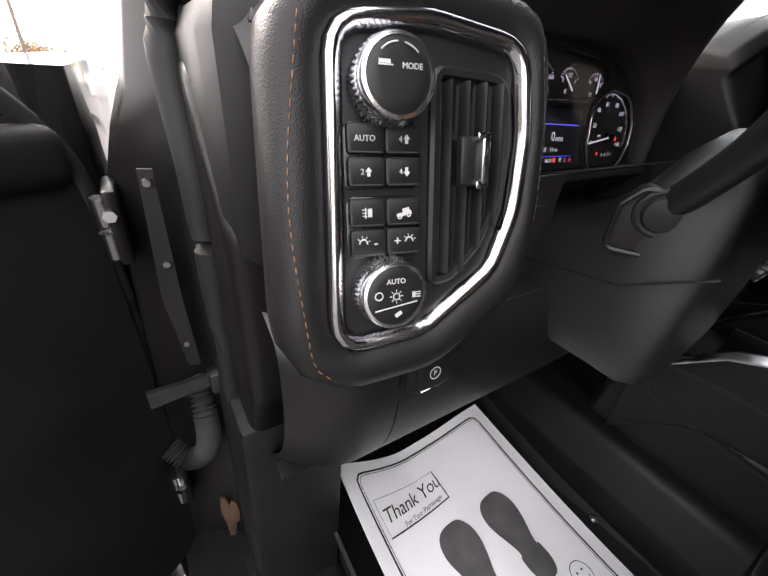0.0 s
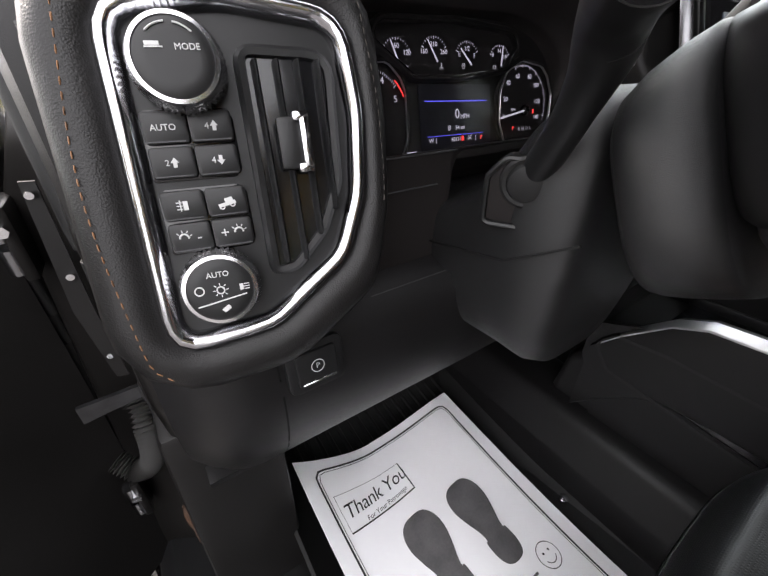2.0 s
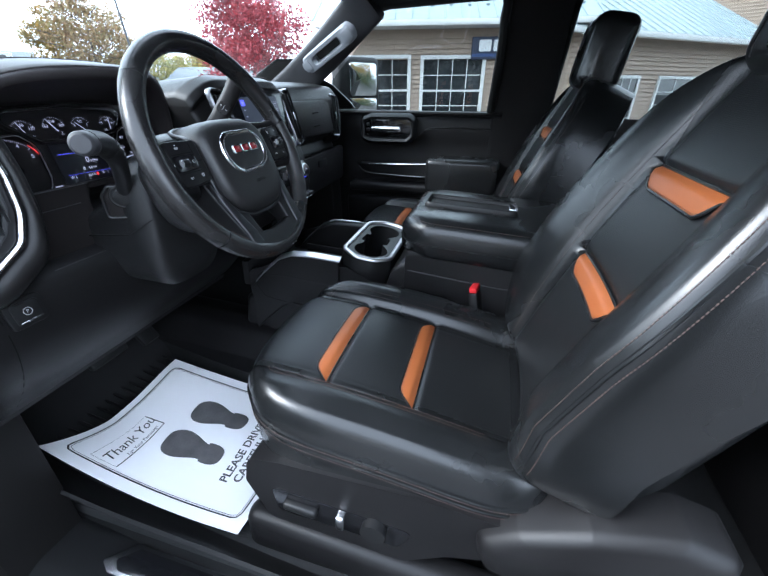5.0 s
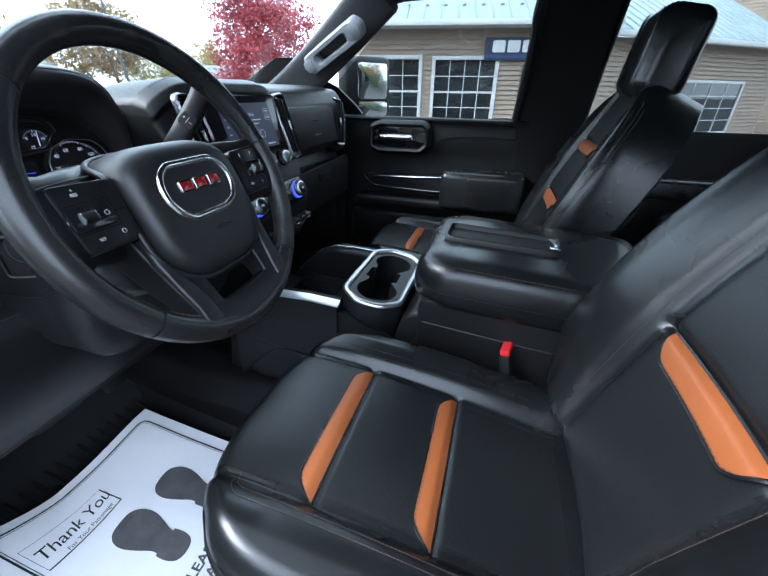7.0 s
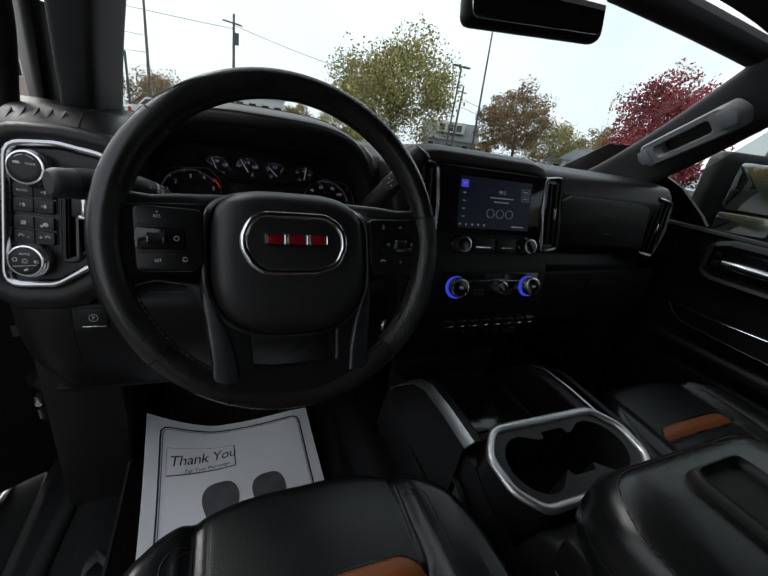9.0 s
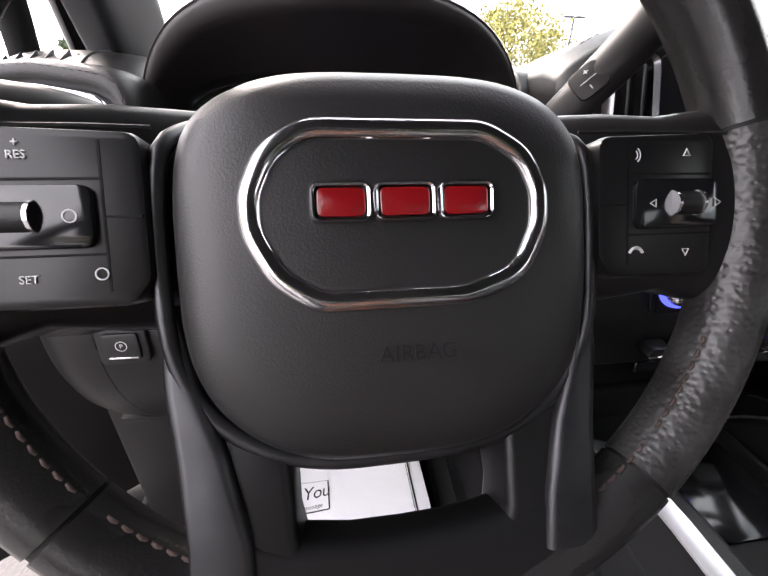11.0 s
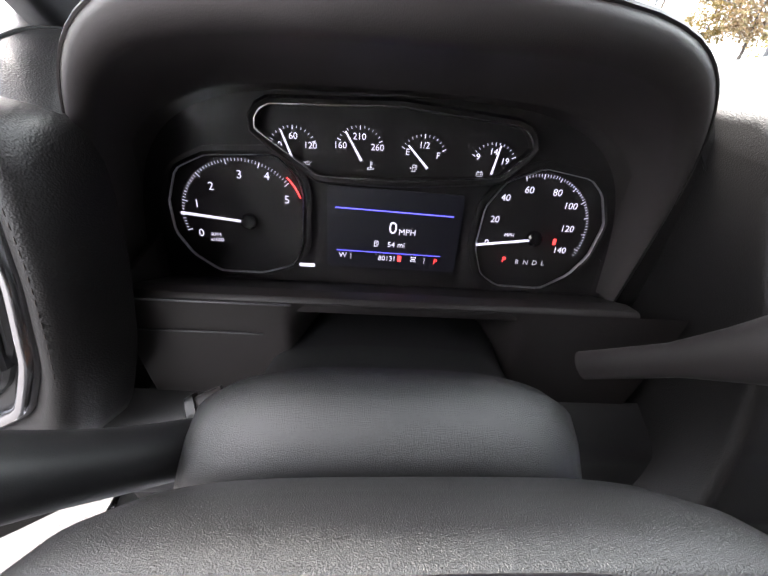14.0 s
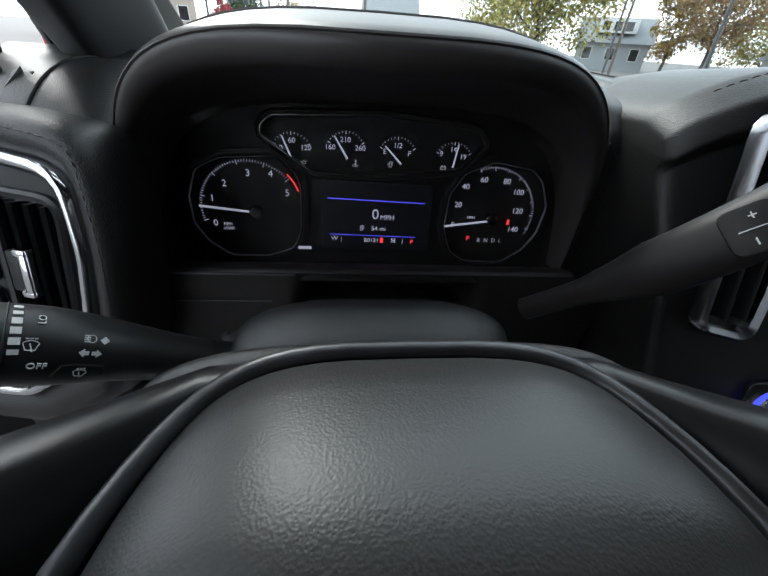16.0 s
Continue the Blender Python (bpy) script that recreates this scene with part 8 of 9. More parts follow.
X0, X1, ZT = wx(67.0), wx(99.0), 2.98
wins = [(wx(69.0), wx(77.5), 0.80, 2.32), (wx(79.7), wx(87.5), 0.80, 2.30)]
door = (wx(91.2), wx(96.6), 0.0, 2.12)
# backing wall with its openings left free
cuts = sorted([X0, X1] + [c for w in wins + [door] for c in w[:2]])
for a, b in zip(cuts, cuts[1:]):
    hole = next((w for w in wins + [door] if abs(w[0] - a) < 1e-6), None)
    spans = [(0.0, hole[2]), (hole[3], ZT)] if hole else [(0.0, ZT)]
    for z0, z1 in spans:
        if z1 - z0 > 0.01:
            part("wall", rbox((b - a, 0.15, z1 - z0), 0, 1, T((a + b) / 2, 0.11, (z0 + z1) / 2)), SIDING, bld)


def clap(x0, x1, z):
    """One course of lap siding, its lower edge proud."""
    return loft([[(x, 0.03, z), (x, -0.012, z), (x, -0.014, z + 0.008), (x, 0.022, z + 0.118), (x, 0.03, z + 0.118)] for x in (x0, x1)])


nz = int(ZT / 0.115)
for k in range(nz):
    z = k * 0.115
    segs, x = [], X0
    for w in sorted(wins + [door]):
        if z + 0.10 > w[2] and z < w[3] - 0.02:
            segs.append((x, w[0] - 0.09))
            x = w[1] + 0.09
    segs.append((x, X1))
    for a, b in segs:
        part("siding_board", clap(a, b, z), SIDING, bld, smooth=False)

for a, b, z0, z1 in wins:
    fr = thing("window", "", "")
    fr.parent = bld
    w, h = b - a, z1 - z0
    for nm, sx, sz, cx, cz in (("frame", 0.09, h + 0.18, a - 0.045, (z0 + z1) / 2), ("frame", 0.09, h + 0.18, b + 0.045, (z0 + z1) / 2), ("frame", w, 0.09, (a + b) / 2, z1 + 0.045), ("sill", w, 0.09, (a + b) / 2, z0 - 0.045)):
        part(nm, rbox((sx, 0.07, sz), 0.006, 1, T(cx, -0.015, cz)), WHITE_TRIM, fr)
    part("pane", rbox((w, 0.01, h), 0, 1, T((a + b) / 2, 0.05, (z0 + z1) / 2)), WIN_GLASS, fr)
    for k in range(1, 4):
        part("muntin", rbox((0.022, 0.02, h), 0, 1, T(a + w * k / 4, 0.035, (z0 + z1) / 2)), WHITE_TRIM, fr)
    for k in range(1, 4):
        part("muntin", rbox((w, 0.02, 0.022 if k != 2 else 0.05), 0, 1, T((a + b) / 2, 0.033, z0 + h * k / 4)), WHITE_TRIM, fr)

a, b, z0, z1 = door
dr = thing("door", "", "")
dr.parent = bld
part("leaf", rbox((b - a - 0.1, 0.06, z1 - 0.05), 0.004, 1, T((a + b) / 2, 0.04, z1 / 2)), DOOR_BLUE, dr)
part("pane", rbox((b - a - 0.45, 0.02, 0.95), 0, 1, T((a + b) / 2, 0.005, 1.35)), WIN_GLASS, dr)
for cx in (a + 0.01, b - 0.01):
    part("frame", rbox((0.10, 0.09, z1 + 0.08), 0.004, 1, T(cx, -0.01, z1 / 2 + 0.04)), DOOR_BLUE, dr)
part("frame", rbox((b - a, 0.09, 0.09), 0.004, 1, T((a + b) / 2, -0.01, z1 + 0.035)), DOOR_BLUE, dr)
for k in range(5):
    part("notice_bar", rbox((0.36 - 0.05 * (k % 2), 0.006, 0.05), 0, 1, T((a + b) / 2, -0.01, 1.05 + 0.09 * k)), SIGN_WHITE, dr)
part("number_bar", rbox((0.5, 0.006, 0.05), 0, 1, T((a + b) / 2, -0.01, 1.92)), SIGN_WHITE, dr)

# sign board, its name drawn as plain white shapes
sg = thing("sign_board", "navy sign board with white block shapes over the door", "sign")
sg.matrix_world = WB
s0, s1 = wx(85.9), wx(97.5)
part("board", rbox((s1 - s0, 0.06, 0.50), 0.006, 1, T((s0 + s1) / 2, -0.06, 2.53)), SIGN_NAVY, sg)
part("band", rbox((s1 - s0 - 0.04, 0.008, 0.07), 0, 1, T((s0 + s1) / 2, -0.094, 2.375)), SIGN_BLUE, sg)
for k in range(5):
    part("letter_block", plate(rrect(0.31, 0.26, 0.05, 3), 0.02, basis((s0 + 0.34 + 0.37 * k, -0.09, 2.585), (1, 0, 0), (0, 0, 1)), 0.004), SIGN_WHITE, sg)

# eave, gutter, roof with standing ribs
rf = thing("roof", "", "")
rf.parent = bld
part("soffit", rbox((X1 - X0 + 0.5, 0.55, 0.04), 0, 1, T((X0 + X1) / 2, -0.20, ZT + 0.02)), WHITE_TRIM, rf)
part("gutter", rbox((X1 - X0 + 0.6, 0.12, 0.13), 0.02, 2, T((X0 + X1) / 2, -0.53, ZT + 0.06)), WHITE_TRIM, rf)
RB = Matrix.Translation((0, -0.52, ZT + 0.12)) @ pose(0, 0, 0, 27, 0, 0)
part("sheet_metal", rbox((X1 - X0 + 0.7, 6.5, 0.04), 0, 1, RB @ T((X0 + X1) / 2, 3.25, 0)), ROOF_METAL, rf)
x = X0 - 0.3
while x < X1 + 0.35:
    part("roof_rib", rbox((0.035, 6.5, 0.035), 0.008, 1, RB @ T(x, 3.25, 0.03)), ROOF_METAL, rf)
    x += 0.42
for k in range(14):
    xx = X0 + 0.4 + k * (X1 - X0) / 14
    for yy in (0.8, 2.0):
        part("snow_guard", rbox((0.09, 0.05, 0.05), 0.01, 1, RB @ T(xx + (0.15 if yy > 1 else 0), yy, 0.04)), ROOF_METAL, rf)
# gable end wall at the far side
part("end_wall", rbox((0.15, 9.0, ZT), 0, 1, T(X0 + 0.075, 4.7, ZT / 2)), SIDING, bld)

# wing that runs back beside it
wing = thing("building_wing", "tan sided wing with white windows and pale metal roof", "building")
p0, p1 = away(100.5, 12.6), away(116, 19.5)
dirw = (p1 - p0).normalized()
WW = basis(p0, dirw, (-dirw.y, dirw.x, 0))
wing.matrix_world = WW
LW = (p1 - p0).length
for k in range(24):
    part("siding_board", clap(-1.2, LW, k * 0.115), SIDING, wing, smooth=False)
part("wall", rbox((LW + 1.2, 0.15, 2.85), 0, 1, T(LW / 2 - 0.6, 0.11, 1.42)), SIDING, wing)


def along(az):
    d = Vector((math.sin(radians(az)), math.cos(radians(az)), 0))
    o = Vector((OX, OY, 0))
    # meet of the ray with the wing wall
    r = p0 - o
    den = d.x * -dirw.y + d.y * dirw.x
    s = (r.x * -dirw.y + r.y * dirw.x) / den
    return (o + d * s - p0).dot(dirw)


for a0, a1 in ((102.6, 106.0), (108.0, 113.6)):
    a, b, z0, z1 = along(a0), along(a1), 0.45, 1.85
    fr = thing("window", "", "")
    fr.parent = wing
    w, h = b - a, z1 - z0
    for nm, sx, sz, cx, cz in (("frame", 0.08, h + 0.16, a, (z0 + z1) / 2), ("frame", 0.08, h + 0.16, b, (z0 + z1) / 2), ("frame", w, 0.08, (a + b) / 2, z1 + 0.04), ("sill", w, 0.08, (a + b) / 2, z0 - 0.04)):
        part(nm, rbox((sx, 0.08, sz), 0.006, 1, T(cx, -0.02, cz)), WHITE_TRIM, fr)
    part("pane", rbox((w, 0.02, h), 0, 1, T((a + b) / 2, -0.012, (z0 + z1) / 2)), WIN_GLASS, fr)
    for k in range(1, 4):
        part("muntin", rbox((0.022, 0.02, h), 0, 1, T(a + w * k / 4, -0.03, (z0 + z1) / 2)), WHITE_TRIM, fr)
        part("muntin", rbox((w, 0.02, 0.022), 0, 1, T((a + b) / 2, -0.03, z0 + h * k / 4)), WHITE_TRIM, fr)
part("gutter", rbox((LW + 1.6, 0.14, 0.14), 0.02, 2, T(LW / 2 - 0.6, -0.4, 2.86)), WHITE_TRIM, wing)
RW = Matrix.Translation((0, -0.42, 2.93)) @ pose(0, 0, 0, 30, 0, 0)
part("sheet_metal", rbox((LW + 1.4, 5.0, 0.04), 0, 1, RW @ T(LW / 2 - 0.6, 2.5, 0)), ROOF_METAL, wing)
x = -1.2
while x < LW:
    part("roof_rib", rbox((0.035, 5.0, 0.035), 0.008, 1, RW @ T(x, 2.5, 0.03)), ROOF_METAL, wing)
    x += 0.42
gab = thing("gable_building", "tan sided gable building behind the wing", "building")
GW = basis(away(117, 24), (math.cos(radians(117)), -math.sin(radians(117)), 0), (math.sin(radians(117)), math.cos(radians(117)), 0))
gab.matrix_world = GW
part("gable_wall", loft([[(-6, y, 0), (6, y, 0), (6, y, 4.2), (0, y, 8.0), (-6, y, 4.2)] for y in (0.15, 0.0)]), SIDING, gab, smooth=False)
for k in range(60):
    z = k * 0.125
    hw = 6.0 if z < 4.2 else 6.0 * (8.0 - z) / 3.8
    if hw > 0.2:
        part("siding_board", clap(-hw, hw, z), SIDING, gab, smooth=False)
for sx in (-1, 1):
    part("rake_trim", loft([[(sx * 6.3, y, 3.95), (0, y, 8.05), (0, y, 8.3), (sx * 6.3, y, 4.2)] for y in (-0.3, 0.3)]), WHITE_TRIM, gab, smooth=False)

# accessible parking sign under the window
ps = thing("parking_sign", "small blue parking sign on a post", "sign")
q = away(78.6, 10.6)
part("post", tube([(q.x, q.y, 0), (q.x, q.y, 0.9)], 0.025, 8), DARK_CHROME, ps)
PSB = basis((q.x, q.y, 0.72), (math.cos(radians(78)), -math.sin(radians(78)), 0), (0, 0, 1))
part("board", plate(rrect(0.30, 0.30, 0.03, 3), 0.01, PSB @ T(0, 0, 0.02), 0.001), SIGN_BLUE, ps)
part("mark", plate(circle(0.06, 16), 0.004, PSB @ T(0, 0, 0.031), 0.001), SIGN_WHITE, ps)

# ---- trees ----
BARK = mat("tree_bark", (0.085, 0.07, 0.06), 0.9, var=0.35, blotch=3, bump=0.8, bscale=25)


def leafmat(name, c, alt):
    m = mat(name, c, 0.7, var=0.25, blotch=0.8)
    n, l = m.node_tree.nodes, m.node_tree.links
    b = n["Principled BSDF"]
    src = b.inputs["Base Color"].links[0].from_socket
    geo = n.new("ShaderNodeNewGeometry")
    mx = n.new("ShaderNodeMix")
    mx.data_type = "RGBA"
    l.new(geo.outputs["Random Per Island"], mx.inputs["Factor"])
    l.new(src, mx.inputs["A"])
    mx.inputs["B"].default_value = (*alt, 1)
    l.new(mx.outputs["Result"], b.inputs["Base Color"])
    return m


LEAF = {
    "red": leafmat("red_maple_leaves", (0.34, 0.035, 0.045), (0.16, 0.018, 0.028)),
    "yellow": leafmat("yellow_green_leaves", (0.36, 0.29, 0.07), (0.18, 0.19, 0.06)),
    "brown": leafmat("brown_green_leaves", (0.18, 0.15, 0.06), (0.26, 0.14, 0.06)),
    "green": leafmat("dark_green_leaves", (0.03, 0.055, 0.025), (0.06, 0.08, 0.03)),
    "gold": leafmat("gold_leaves", (0.30, 0.17, 0.03), (0.15, 0.13, 0.03)),
}


def tree(name, az, dist, height, width, kind, label, trunk=0.25, low=0.12, leaf=0.16, count=5200, seed=1, shape=1.0):
    rng = random.Random(seed)
    t = thing(name, label, "tree")
    base = away(az, dist)
    t.matrix_world = Matrix.Translation(base)
    r0 = 0.022 * height
    trunk_pts = [(0, 0, 0), (0.03 * width, 0, height * 0.2), (0, 0.02 * width, height * 0.45), (0.02 * width, 0, height * 0.8)]
    sp_ = spline(trunk_pts, 5)
    bms = [tube(sp_, [r0 * (1 - 0.85 * i / (len(sp_) - 1)) for i in range(len(sp_))], 8)]
    tips = []
    for k in range(16):
        f = trunk + (0.8 - trunk) * k / 16
        a = k * 2.4 + rng.random()
        L = width * 0.42 * (1 - 0.55 * f) * rng.uniform(0.8, 1.1)
        s = Vector((0, 0, height * f))
        e = s + Vector((math.cos(a) * L, math.sin(a) * L, L * rng.uniform(0.45, 0.8)))
        mid = s.lerp(e, 0.5) + Vector((0, 0, -0.05 * L))
        bms.append(tube(spline([s, mid, e], 3), [r0 * 0.35, r0 * 0.3, r0 * 0.24, r0 * 0.2, r0 * 0.15, r0 * 0.1, r0 * 0.05], 5))
        tips.append(e)
    part("trunk", merge(*bms), BARK, t)
    # crown: many leaf clusters set on an uneven shell of boughs
    bm = bmesh.new()
    boughs = []
    cz, rz = height * (low + 1) / 2, height * (1 - low) / 2
    for _ in range(64):
        while True:
            p = Vector((rng.uniform(-1, 1), rng.uniform(-1, 1), rng.uniform(-1, 1)))
            if 0.25 < p.length < 1:
                break
        taper = 1 - 0.35 * shape * max(0, p.z)
        boughs.append((Vector((p.x * width / 2 * taper, p.y * width / 2 * taper, cz + p.z * rz)), rng.uniform(0.10, 0.2) * width))
    for _ in range(int(count * 3.0)):
        c, r = boughs[rng.randrange(len(boughs))]
        d = Vector((rng.gauss(0, 1), rng.gauss(0, 1), rng.gauss(0, 0.75)))
        d = d.normalized() * r * rng.random() ** 0.55
        q = c + d
        s = leaf * 0.70 * rng.uniform(0.6, 1.3)
        u = Vector((rng.gauss(0, 1), rng.gauss(0, 1), rng.gauss(0, 1))).normalized()
        w = u.cross(Vector((rng.gauss(0, 1), rng.gauss(0, 1), rng.gauss(0, 1)))).normalized()
        vs = [bm.verts.new(q + u * s * x + w * s * y) for x, y in ((-0.5, 0), (-0.1, 0.33), (0.5, 0.1), (0.1, -0.33))]
        bm.faces.new(vs)
    part("crown", bm, LEAF[kind], t, smooth=False)
    return t


tree("maple_tree", 57.3, 30, 7.9, 7.6, "red", "red autumn maple with dense crown", 0.22, 0.13, 0.26, 7000, 3)
tree("tree", 22.5, 46, 12.4, 14.0, "yellow", "large yellow-green autumn tree", 0.2, 0.12, 0.42, 7000, 5)
tree("tree", 40.3, 55, 10.6, 8.2, "brown", "brown-green autumn tree with bare trunk", 0.3, 0.26, 0.34, 4500, 7)
tree("tree", 36.8, 57, 9.0, 4.6, "gold", "narrow gold autumn tree", 0.3, 0.15, 0.32, 2500, 8)
tree("tree", 45.8, 62, 7.2, 11.0, "yellow", "low yellow-green tree behind a house", 0.1, 0.02, 0.36, 4000, 9)
tree("tree", 50.5, 66, 8.0, 7.0, "gold", "gold autumn tree behind a house", 0.1, 0.02, 0.36, 3000, 10)
tree("tree", 33.5, 75, 6.0, 6.0, "brown", "dark brown shrub tree", 0.1, 0.0, 0.4, 1800, 11)
tree("tree", -13.2, 80, 8.5, 8.0, "green", "dark green street tree", 0.1, 0.02, 0.5, 2500, 12)
tree("tree", -15.5, 70, 5.0, 4.0, "red", "small red street tree", 0.1, 0.02, 0.4, 1500, 13)
tree("bush", 166.0, 9.5, 3.0, 8.0, "green", "broad green bush behind the truck", 0.1, 0.0, 0.16, 5000, 46)
tree("tree", 176.0, 17, 8.5, 12.0, "gold", "gold autumn tree behind the truck", 0.1, 0.02, 0.34, 6500, 31)
tree("tree", -48.0, 44, 9.5, 9.0, "gold", "gold autumn tree beyond the open door", 0.2, 0.05, 0.40, 3000, 41)
tree("tree", -84.0, 26, 9.0, 9.5, "gold", "orange-gold autumn tree across the lot", 0.2, 0.05, 0.36, 3600, 42)
tree("tree", -97.0, 28, 10.0, 9.0, "brown", "brown autumn tree across the lot", 0.2, 0.05, 0.38, 3600, 43)
tree("tree", -110.0, 27, 8.5, 10.0, "green", "green tree across the lot", 0.2, 0.02, 0.38, 3600, 44)
tree("tree", 188.0, 21, 9.0, 10.0, "green", "green tree behind the truck", 0.1, 0.02, 0.36, 4500, 45)
tree("conifer", -25.0, 70, 10.5, 6.0, "green", "dark green conifer behind a house", 0.1, 0.1, 0.45, 2800, 14, 2.2)
tree("conifer", -28.0, 72, 9.5, 6.0, "green", "dark green conifer behind a house", 0.1, 0.1, 0.45, 2600, 15, 2.2)
tree("tree", 9.5, 78, 5.6, 6.0, "gold", "low gold tree by the street", 0.1, 0.0, 0.4, 1600, 16)
tree("tree", -6.5, 95, 6.5, 16.0, "brown", "far row of brown street trees", 0.1, 0.0, 0.6, 2500, 17)
tree("tree", 16.5, 90, 7.5, 12.0, "yellow", "far yellow-green street tree", 0.1, 0.0, 0.55, 2400, 18)

# ---- poles and wires ----
POLE = mat("weathered_pole", (0.14, 0.115, 0.095), 0.9, var=0.25, blotch=4)
STEEL = mat("dark_steel", (0.06, 0.06, 0.065), 0.5, var=0.2)
lamp = thing("street_lamp", "tall dark parking lot lamp with two flat heads", "lamp post")
q = away(31.3, 36)
part("mast", tube([(q.x, q.y, 0), (q.x, q.y, 8.1)], [0.09, 0.06], 10), STEEL, lamp)
for sx in (-1, 1):
    part("head", rbox((0.75, 0.35, 0.12), 0.04, 2, T(q.x + sx * 0.45, q.y, 8.15)), STEEL, lamp)
for az, d, h, lab in ((1.5, 41, 9.7, "wooden utility pole with transformer"), (-7.9, 48, 11.2, "leaning wooden utility pole"), (-11.1, 60, 8.0, "thin far utility pole"), (31.9, 50, 8.8, "thin wooden utility pole"), (-23.6, 34, 8.5, "wooden utility pole by the street")):
    up = thing("utility_pole", lab, "utility pole", group="utility poles")
    q = away(az, d)
    part("mast", tube([(q.x, q.y, 0), (q.x + 0.012 * h, q.y, h)], [0.16, 0.10], 10), POLE, up)
    part("crossarm", rbox((1.7, 0.10, 0.12), 0.01, 1, T(q.x, q.y - 0.1, h - 0.7, 20)), POLE, up)
    if az == 1.5:
        part("transformer", tube([(q.x + 0.3, q.y - 0.1, h - 2.3), (q.x + 0.3, q.y - 0.1, h - 1.4)], 0.22, 12), STEEL, up)
for n_, (a0, d0, z0, a1, d1, z1, sag) in enumerate(((-45, 45, 8.0, 1.5, 41, 8.6, 0.6), (-45, 44, 7.2, -7.9, 48, 7.4, 0.5), (-30, 55, 6.2, -7.9, 48, 6.0, 0.4), (1.5, 41, 8.9, 31.9, 50, 7.6, 0.8), (31.9, 50, 7.4, 62, 70, 6.0, 1.8), (31.9, 50, 6.6, 58, 60, 4.2, 1.2), (-30, 60, 5.0, 10, 75, 5.4, 0.6))):
    a, b = away(a0, d0, z0), away(a1, d1, z1)
    pts = [a.lerp(b, k / 14) - Vector((0, 0, sag * 4 * (k / 14) * (1 - k / 14))) for k in range(15)]
    single("overhead_wire", tube(pts, 0.022, 5), STEEL, "thin dark overhead wire between poles", "wire", group="overhead wires")
tl = thing("traffic_light", "pair of traffic signals hung from a span wire", "traffic light")
for az in (-14.4, -12.6):
    q = away(az, 46)
    part("signal_head", rbox((0.42, 0.35, 1.15), 0.05, 2, T(q.x, q.y, 4.2)), STEEL, tl)
    part("hanger", tube([(q.x, q.y, 4.7), (q.x, q.y, 5.3)], 0.03, 6), STEEL, tl)
q0, q1 = away(-17, 46), away(-10, 46)
part("span_wire", tube([(q0.x, q0.y, 5.3), (q1.x, q1.y, 5.3)], 0.03, 6), STEEL, tl)
for q in (q0, q1):
    part("span_pole", tube([(q.x, q.y, 0), (q.x, q.y, 5.6)], 0.10, 8), STEEL, tl)

# ---- houses ----
H_WHITE = mat("white_house_siding", (0.62, 0.63, 0.63), 0.7, var=0.05, blotch=1)
H_GREY = mat("grey_house_siding", (0.30, 0.32, 0.34), 0.7, var=0.08, blotch=1)
H_TAN = mat("pinkish_tan_stucco", (0.42, 0.34, 0.29), 0.8, var=0.06, blotch=1)
SHINGLE = mat("grey_shingles", (0.16, 0.17, 0.18), 0.9, var=0.15, blotch=2, grain=0.4, gscale=15)


def house(az, dist, w, d, h, roof, wallm, label, nwin=3, turn=0.0, dormer=False):
    hs = thing("house", label, "house")
    hs.matrix_world = basis(away(az, dist), (math.cos(radians(az + turn)), -math.sin(radians(az + turn)), 0), (math.sin(radians(az + turn)), math.cos(radians(az + turn)), 0))
    part("wall", rbox((w, d, h), 0, 1, T(0, d / 2, h / 2)), wallm, hs)
    part("roof", loft([[(-w / 2 - 0.4, -0.5, h), (-w / 2 - 0.4, d / 2, h + roof), (-w / 2 - 0.4, d + 0.5, h)], [(w / 2 + 0.4, -0.5, h), (w / 2 + 0.4, d / 2, h + roof), (w / 2 + 0.4, d + 0.5, h)]]), SHINGLE, hs, smooth=False)
    for k in range(nwin):
        x = -w / 2 + w * (k + 0.5) / nwin
        wn_ = thing("window", "", "")
        wn_.parent = hs
        part("frame", rbox((1.1, 0.08, 1.4), 0.01, 1, T(x, -0.03, h * 0.62)), WHITE_TRIM, wn_)
        part("pane", rbox((0.9, 0.06, 1.2), 0, 1, T(x, -0.06, h * 0.62)), WIN_GLASS, wn_)
    if dormer:
        part("dormer", rbox((w * 0.55, d * 0.5, 1.4), 0.02, 1, T(0, d * 0.3, h + roof * 0.62)), H_WHITE, hs)
        for k in (-1, 0, 1):
            part("dormer_pane", rbox((0.8, 0.05, 0.9), 0, 1, T(k * w * 0.16, d * 0.05 - 0.02, h + roof * 0.62)), WIN_GLASS, hs)
    return hs


house(31.3, 62, 8.0, 8.0, 3.0, 2.8, H_GREY, "grey house with a wide dormer", 3, 0, True)
house(50.2, 52, 6.5, 7.0, 2.6, 1.6, H_WHITE, "white house with a low roof", 3, 25)
house(46.5, 58, 3.0, 5.0, 2.2, 1.2, H_WHITE, "small white house extension", 1, 25)
house(-25.2, 52, 13.0, 8.0, 4.4, 0.9, H_TAN, "tan two-storey house with flat roof", 5, -10)
house(4.6, 58, 6.5, 7.0, 4.6, 2.4, H_WHITE, "white house across the street", 4, 0)
house(58.0, 75, 8.0, 8.0, 3.2, 2.0, H_WHITE, "white house past the red tree", 3, 0)

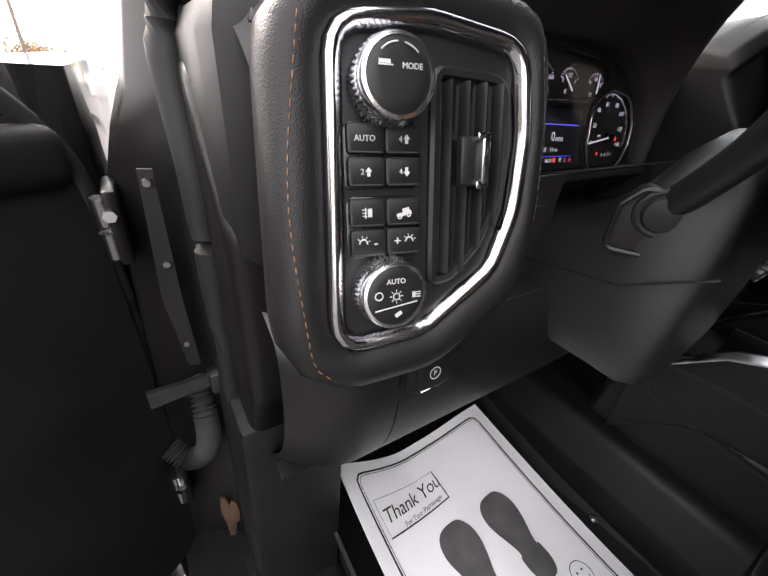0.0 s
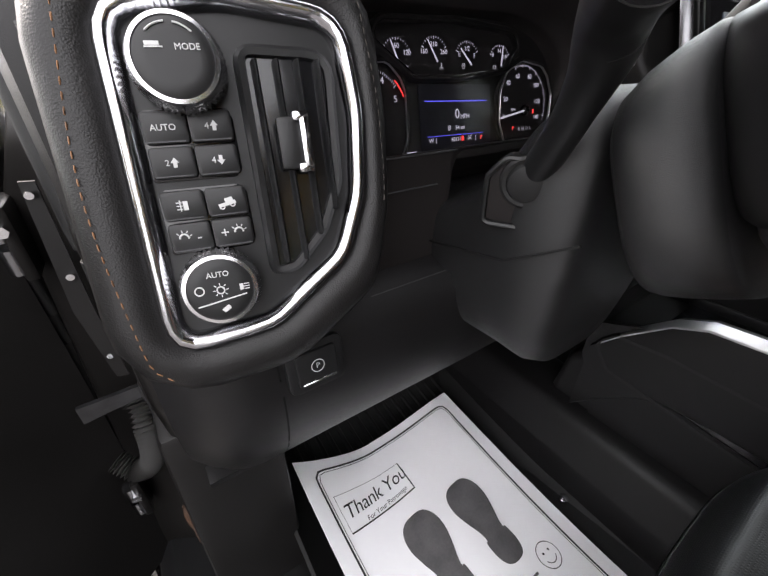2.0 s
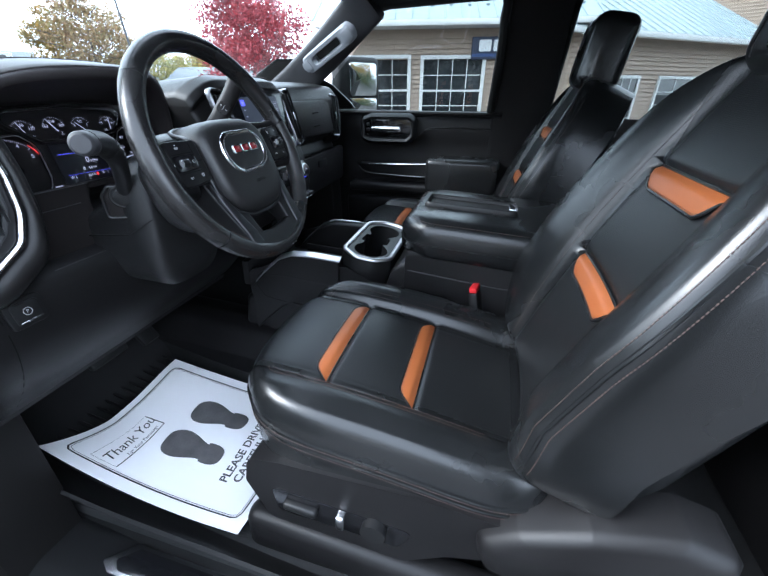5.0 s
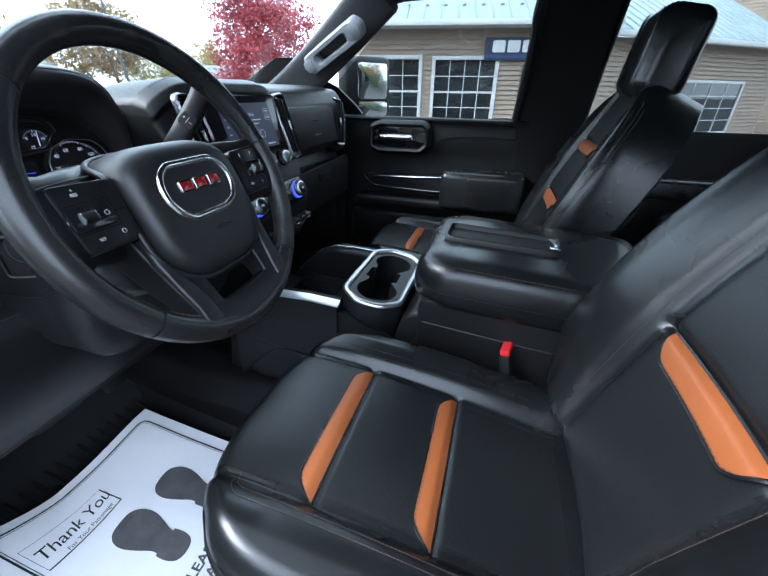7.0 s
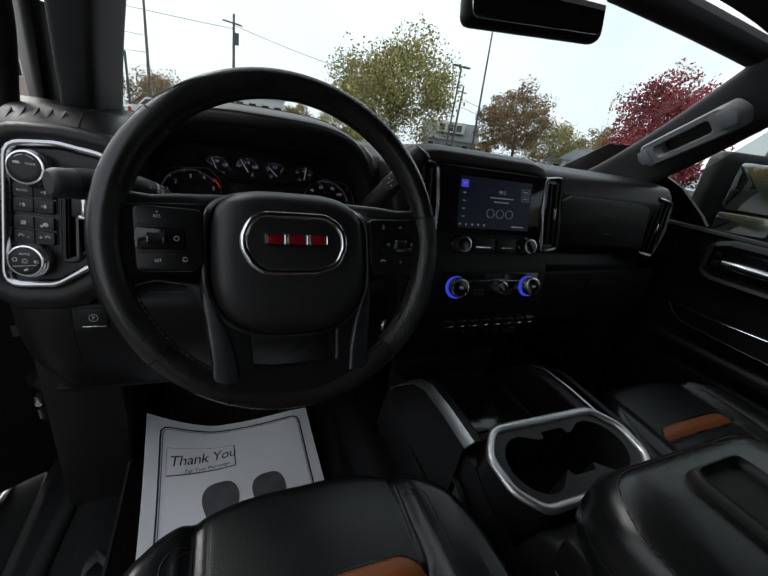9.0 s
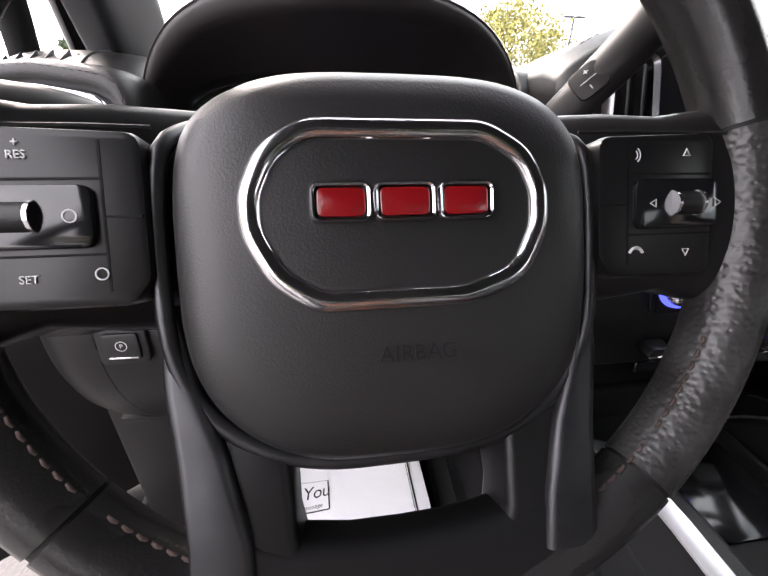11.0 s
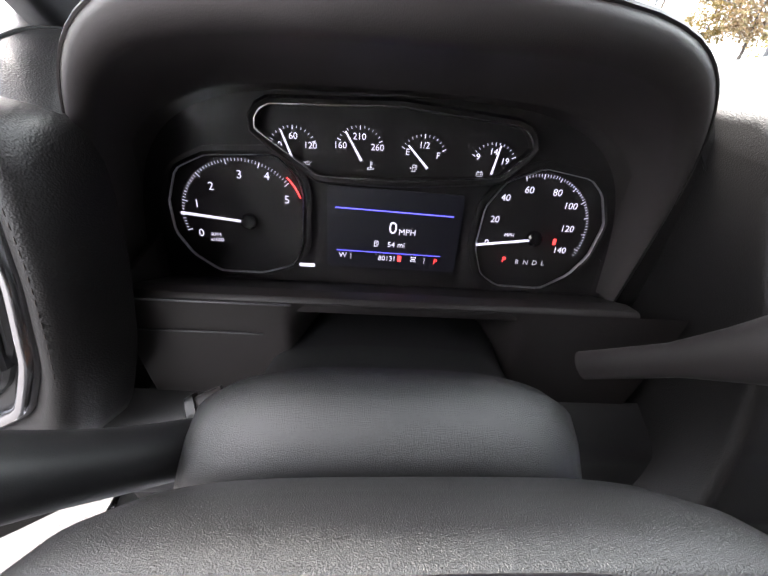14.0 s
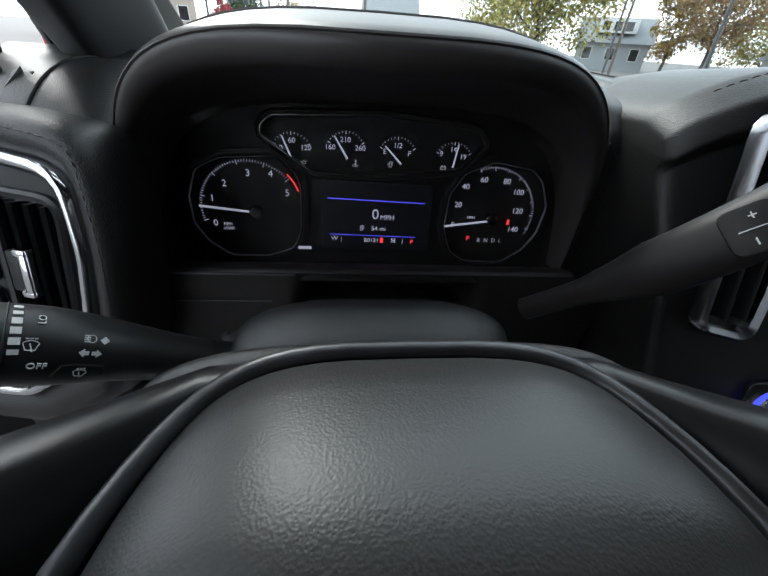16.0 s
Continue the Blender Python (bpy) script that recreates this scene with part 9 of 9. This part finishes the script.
# ---- parked pickup trucks ----
W_PAINT = mat("white_car_paint", (0.72, 0.73, 0.74), 0.25, coat=0.5, var=0.03, blotch=1)
CAR_GLASS = mat("dark_car_glass", (0.015, 0.018, 0.02), 0.05, var=0.2)
TAIL = mat("red_tail_lamp", (0.4, 0.02, 0.02), 0.2, var=0.1)


def pickup(az, dist, turn, label):
    p = thing("pickup_truck", label, "pickup truck", group="parked pickup trucks")
    p.matrix_world = Matrix.Translation(away(az, dist)) @ pose(0, 0, 0, 0, 0, turn)
    # local: x to the front
    prof = rpoly([(-2.8, 0.55), (2.75, 0.55), (2.85, 1.0), (2.75, 1.18), (1.25, 1.25), (-2.85, 1.25)], 0.08, 3)
    part("body", loft([[(x, y, z) for x, z in prof] for y in (-0.95, 0.95)]), W_PAINT, p)
    cab = rpoly([(-0.75, 1.24), (1.3, 1.24), (0.65, 1.92), (-0.55, 1.95)], 0.08, 3)
    part("cab", loft([[(x, y * (1 - 0.18 * (z - 1.24) / 0.7), z) for x, z in cab] for y in (-0.9, 0.9)]), W_PAINT, p)
    gl = rpoly([(-0.60, 1.32), (1.05, 1.32), (0.55, 1.82), (-0.48, 1.84)], 0.06, 3)
    part("side_glass", loft([[(x, y * (1 - 0.18 * (z - 1.24) / 0.7), z) for x, z in gl] for y in (-0.915, 0.915)]), CAR_GLASS, p)
    part("rear_glass", rbox((0.05, 1.35, 0.42), 0.02, 2, Matrix.Translation((-0.66, 0, 1.60)) @ pose(0, 0, 0, 0, 15, 0)), CAR_GLASS, p)
    part("bumper", rbox((0.22, 1.9, 0.22), 0.05, 2, T(-2.92, 0, 0.62)), CHROME, p)
    for y in (-0.86, 0.86):
        part("tail_lamp", rbox((0.08, 0.16, 0.42), 0.03, 2, T(-2.84, y, 1.0)), TAIL, p)
        for x in (-1.75, 1.85):
            wh = thing("wheel", "", "")
            wh.parent = p
            part("tyre", tube([(x, y - 0.12, 0.4), (x, y + 0.12, 0.4)], 0.4, 20, up=(1, 0, 0)), RUBBER, wh)
            part("rim", tube([(x, y - 0.125, 0.4), (x, y + 0.125, 0.4)], 0.23, 16, up=(1, 0, 0)), CHROME, wh)
    part("tailgate_handle", rbox((0.03, 0.3, 0.08), 0.01, 1, T(-2.87, 0, 1.12)), STEEL, p)
    return p


pickup(-23.3, 19, 118, "white parked pickup truck with its tailgate this way")
pickup(-28.6, 18, 118, "white parked pickup truck in the row")
pickup(-12.0, 30, 105, "white parked pickup truck farther down the row")
pickup(-7.0, 40, 150, "white pickup truck by the street")
single("antenna", tube([(1.18, 1.35, 1.38), (1.165, 1.37, 1.62), (1.15, 1.40, 2.25)], [0.012, 0.006, 0.003], 8), STEEL, "thin black whip antenna on the fender", "antenna")
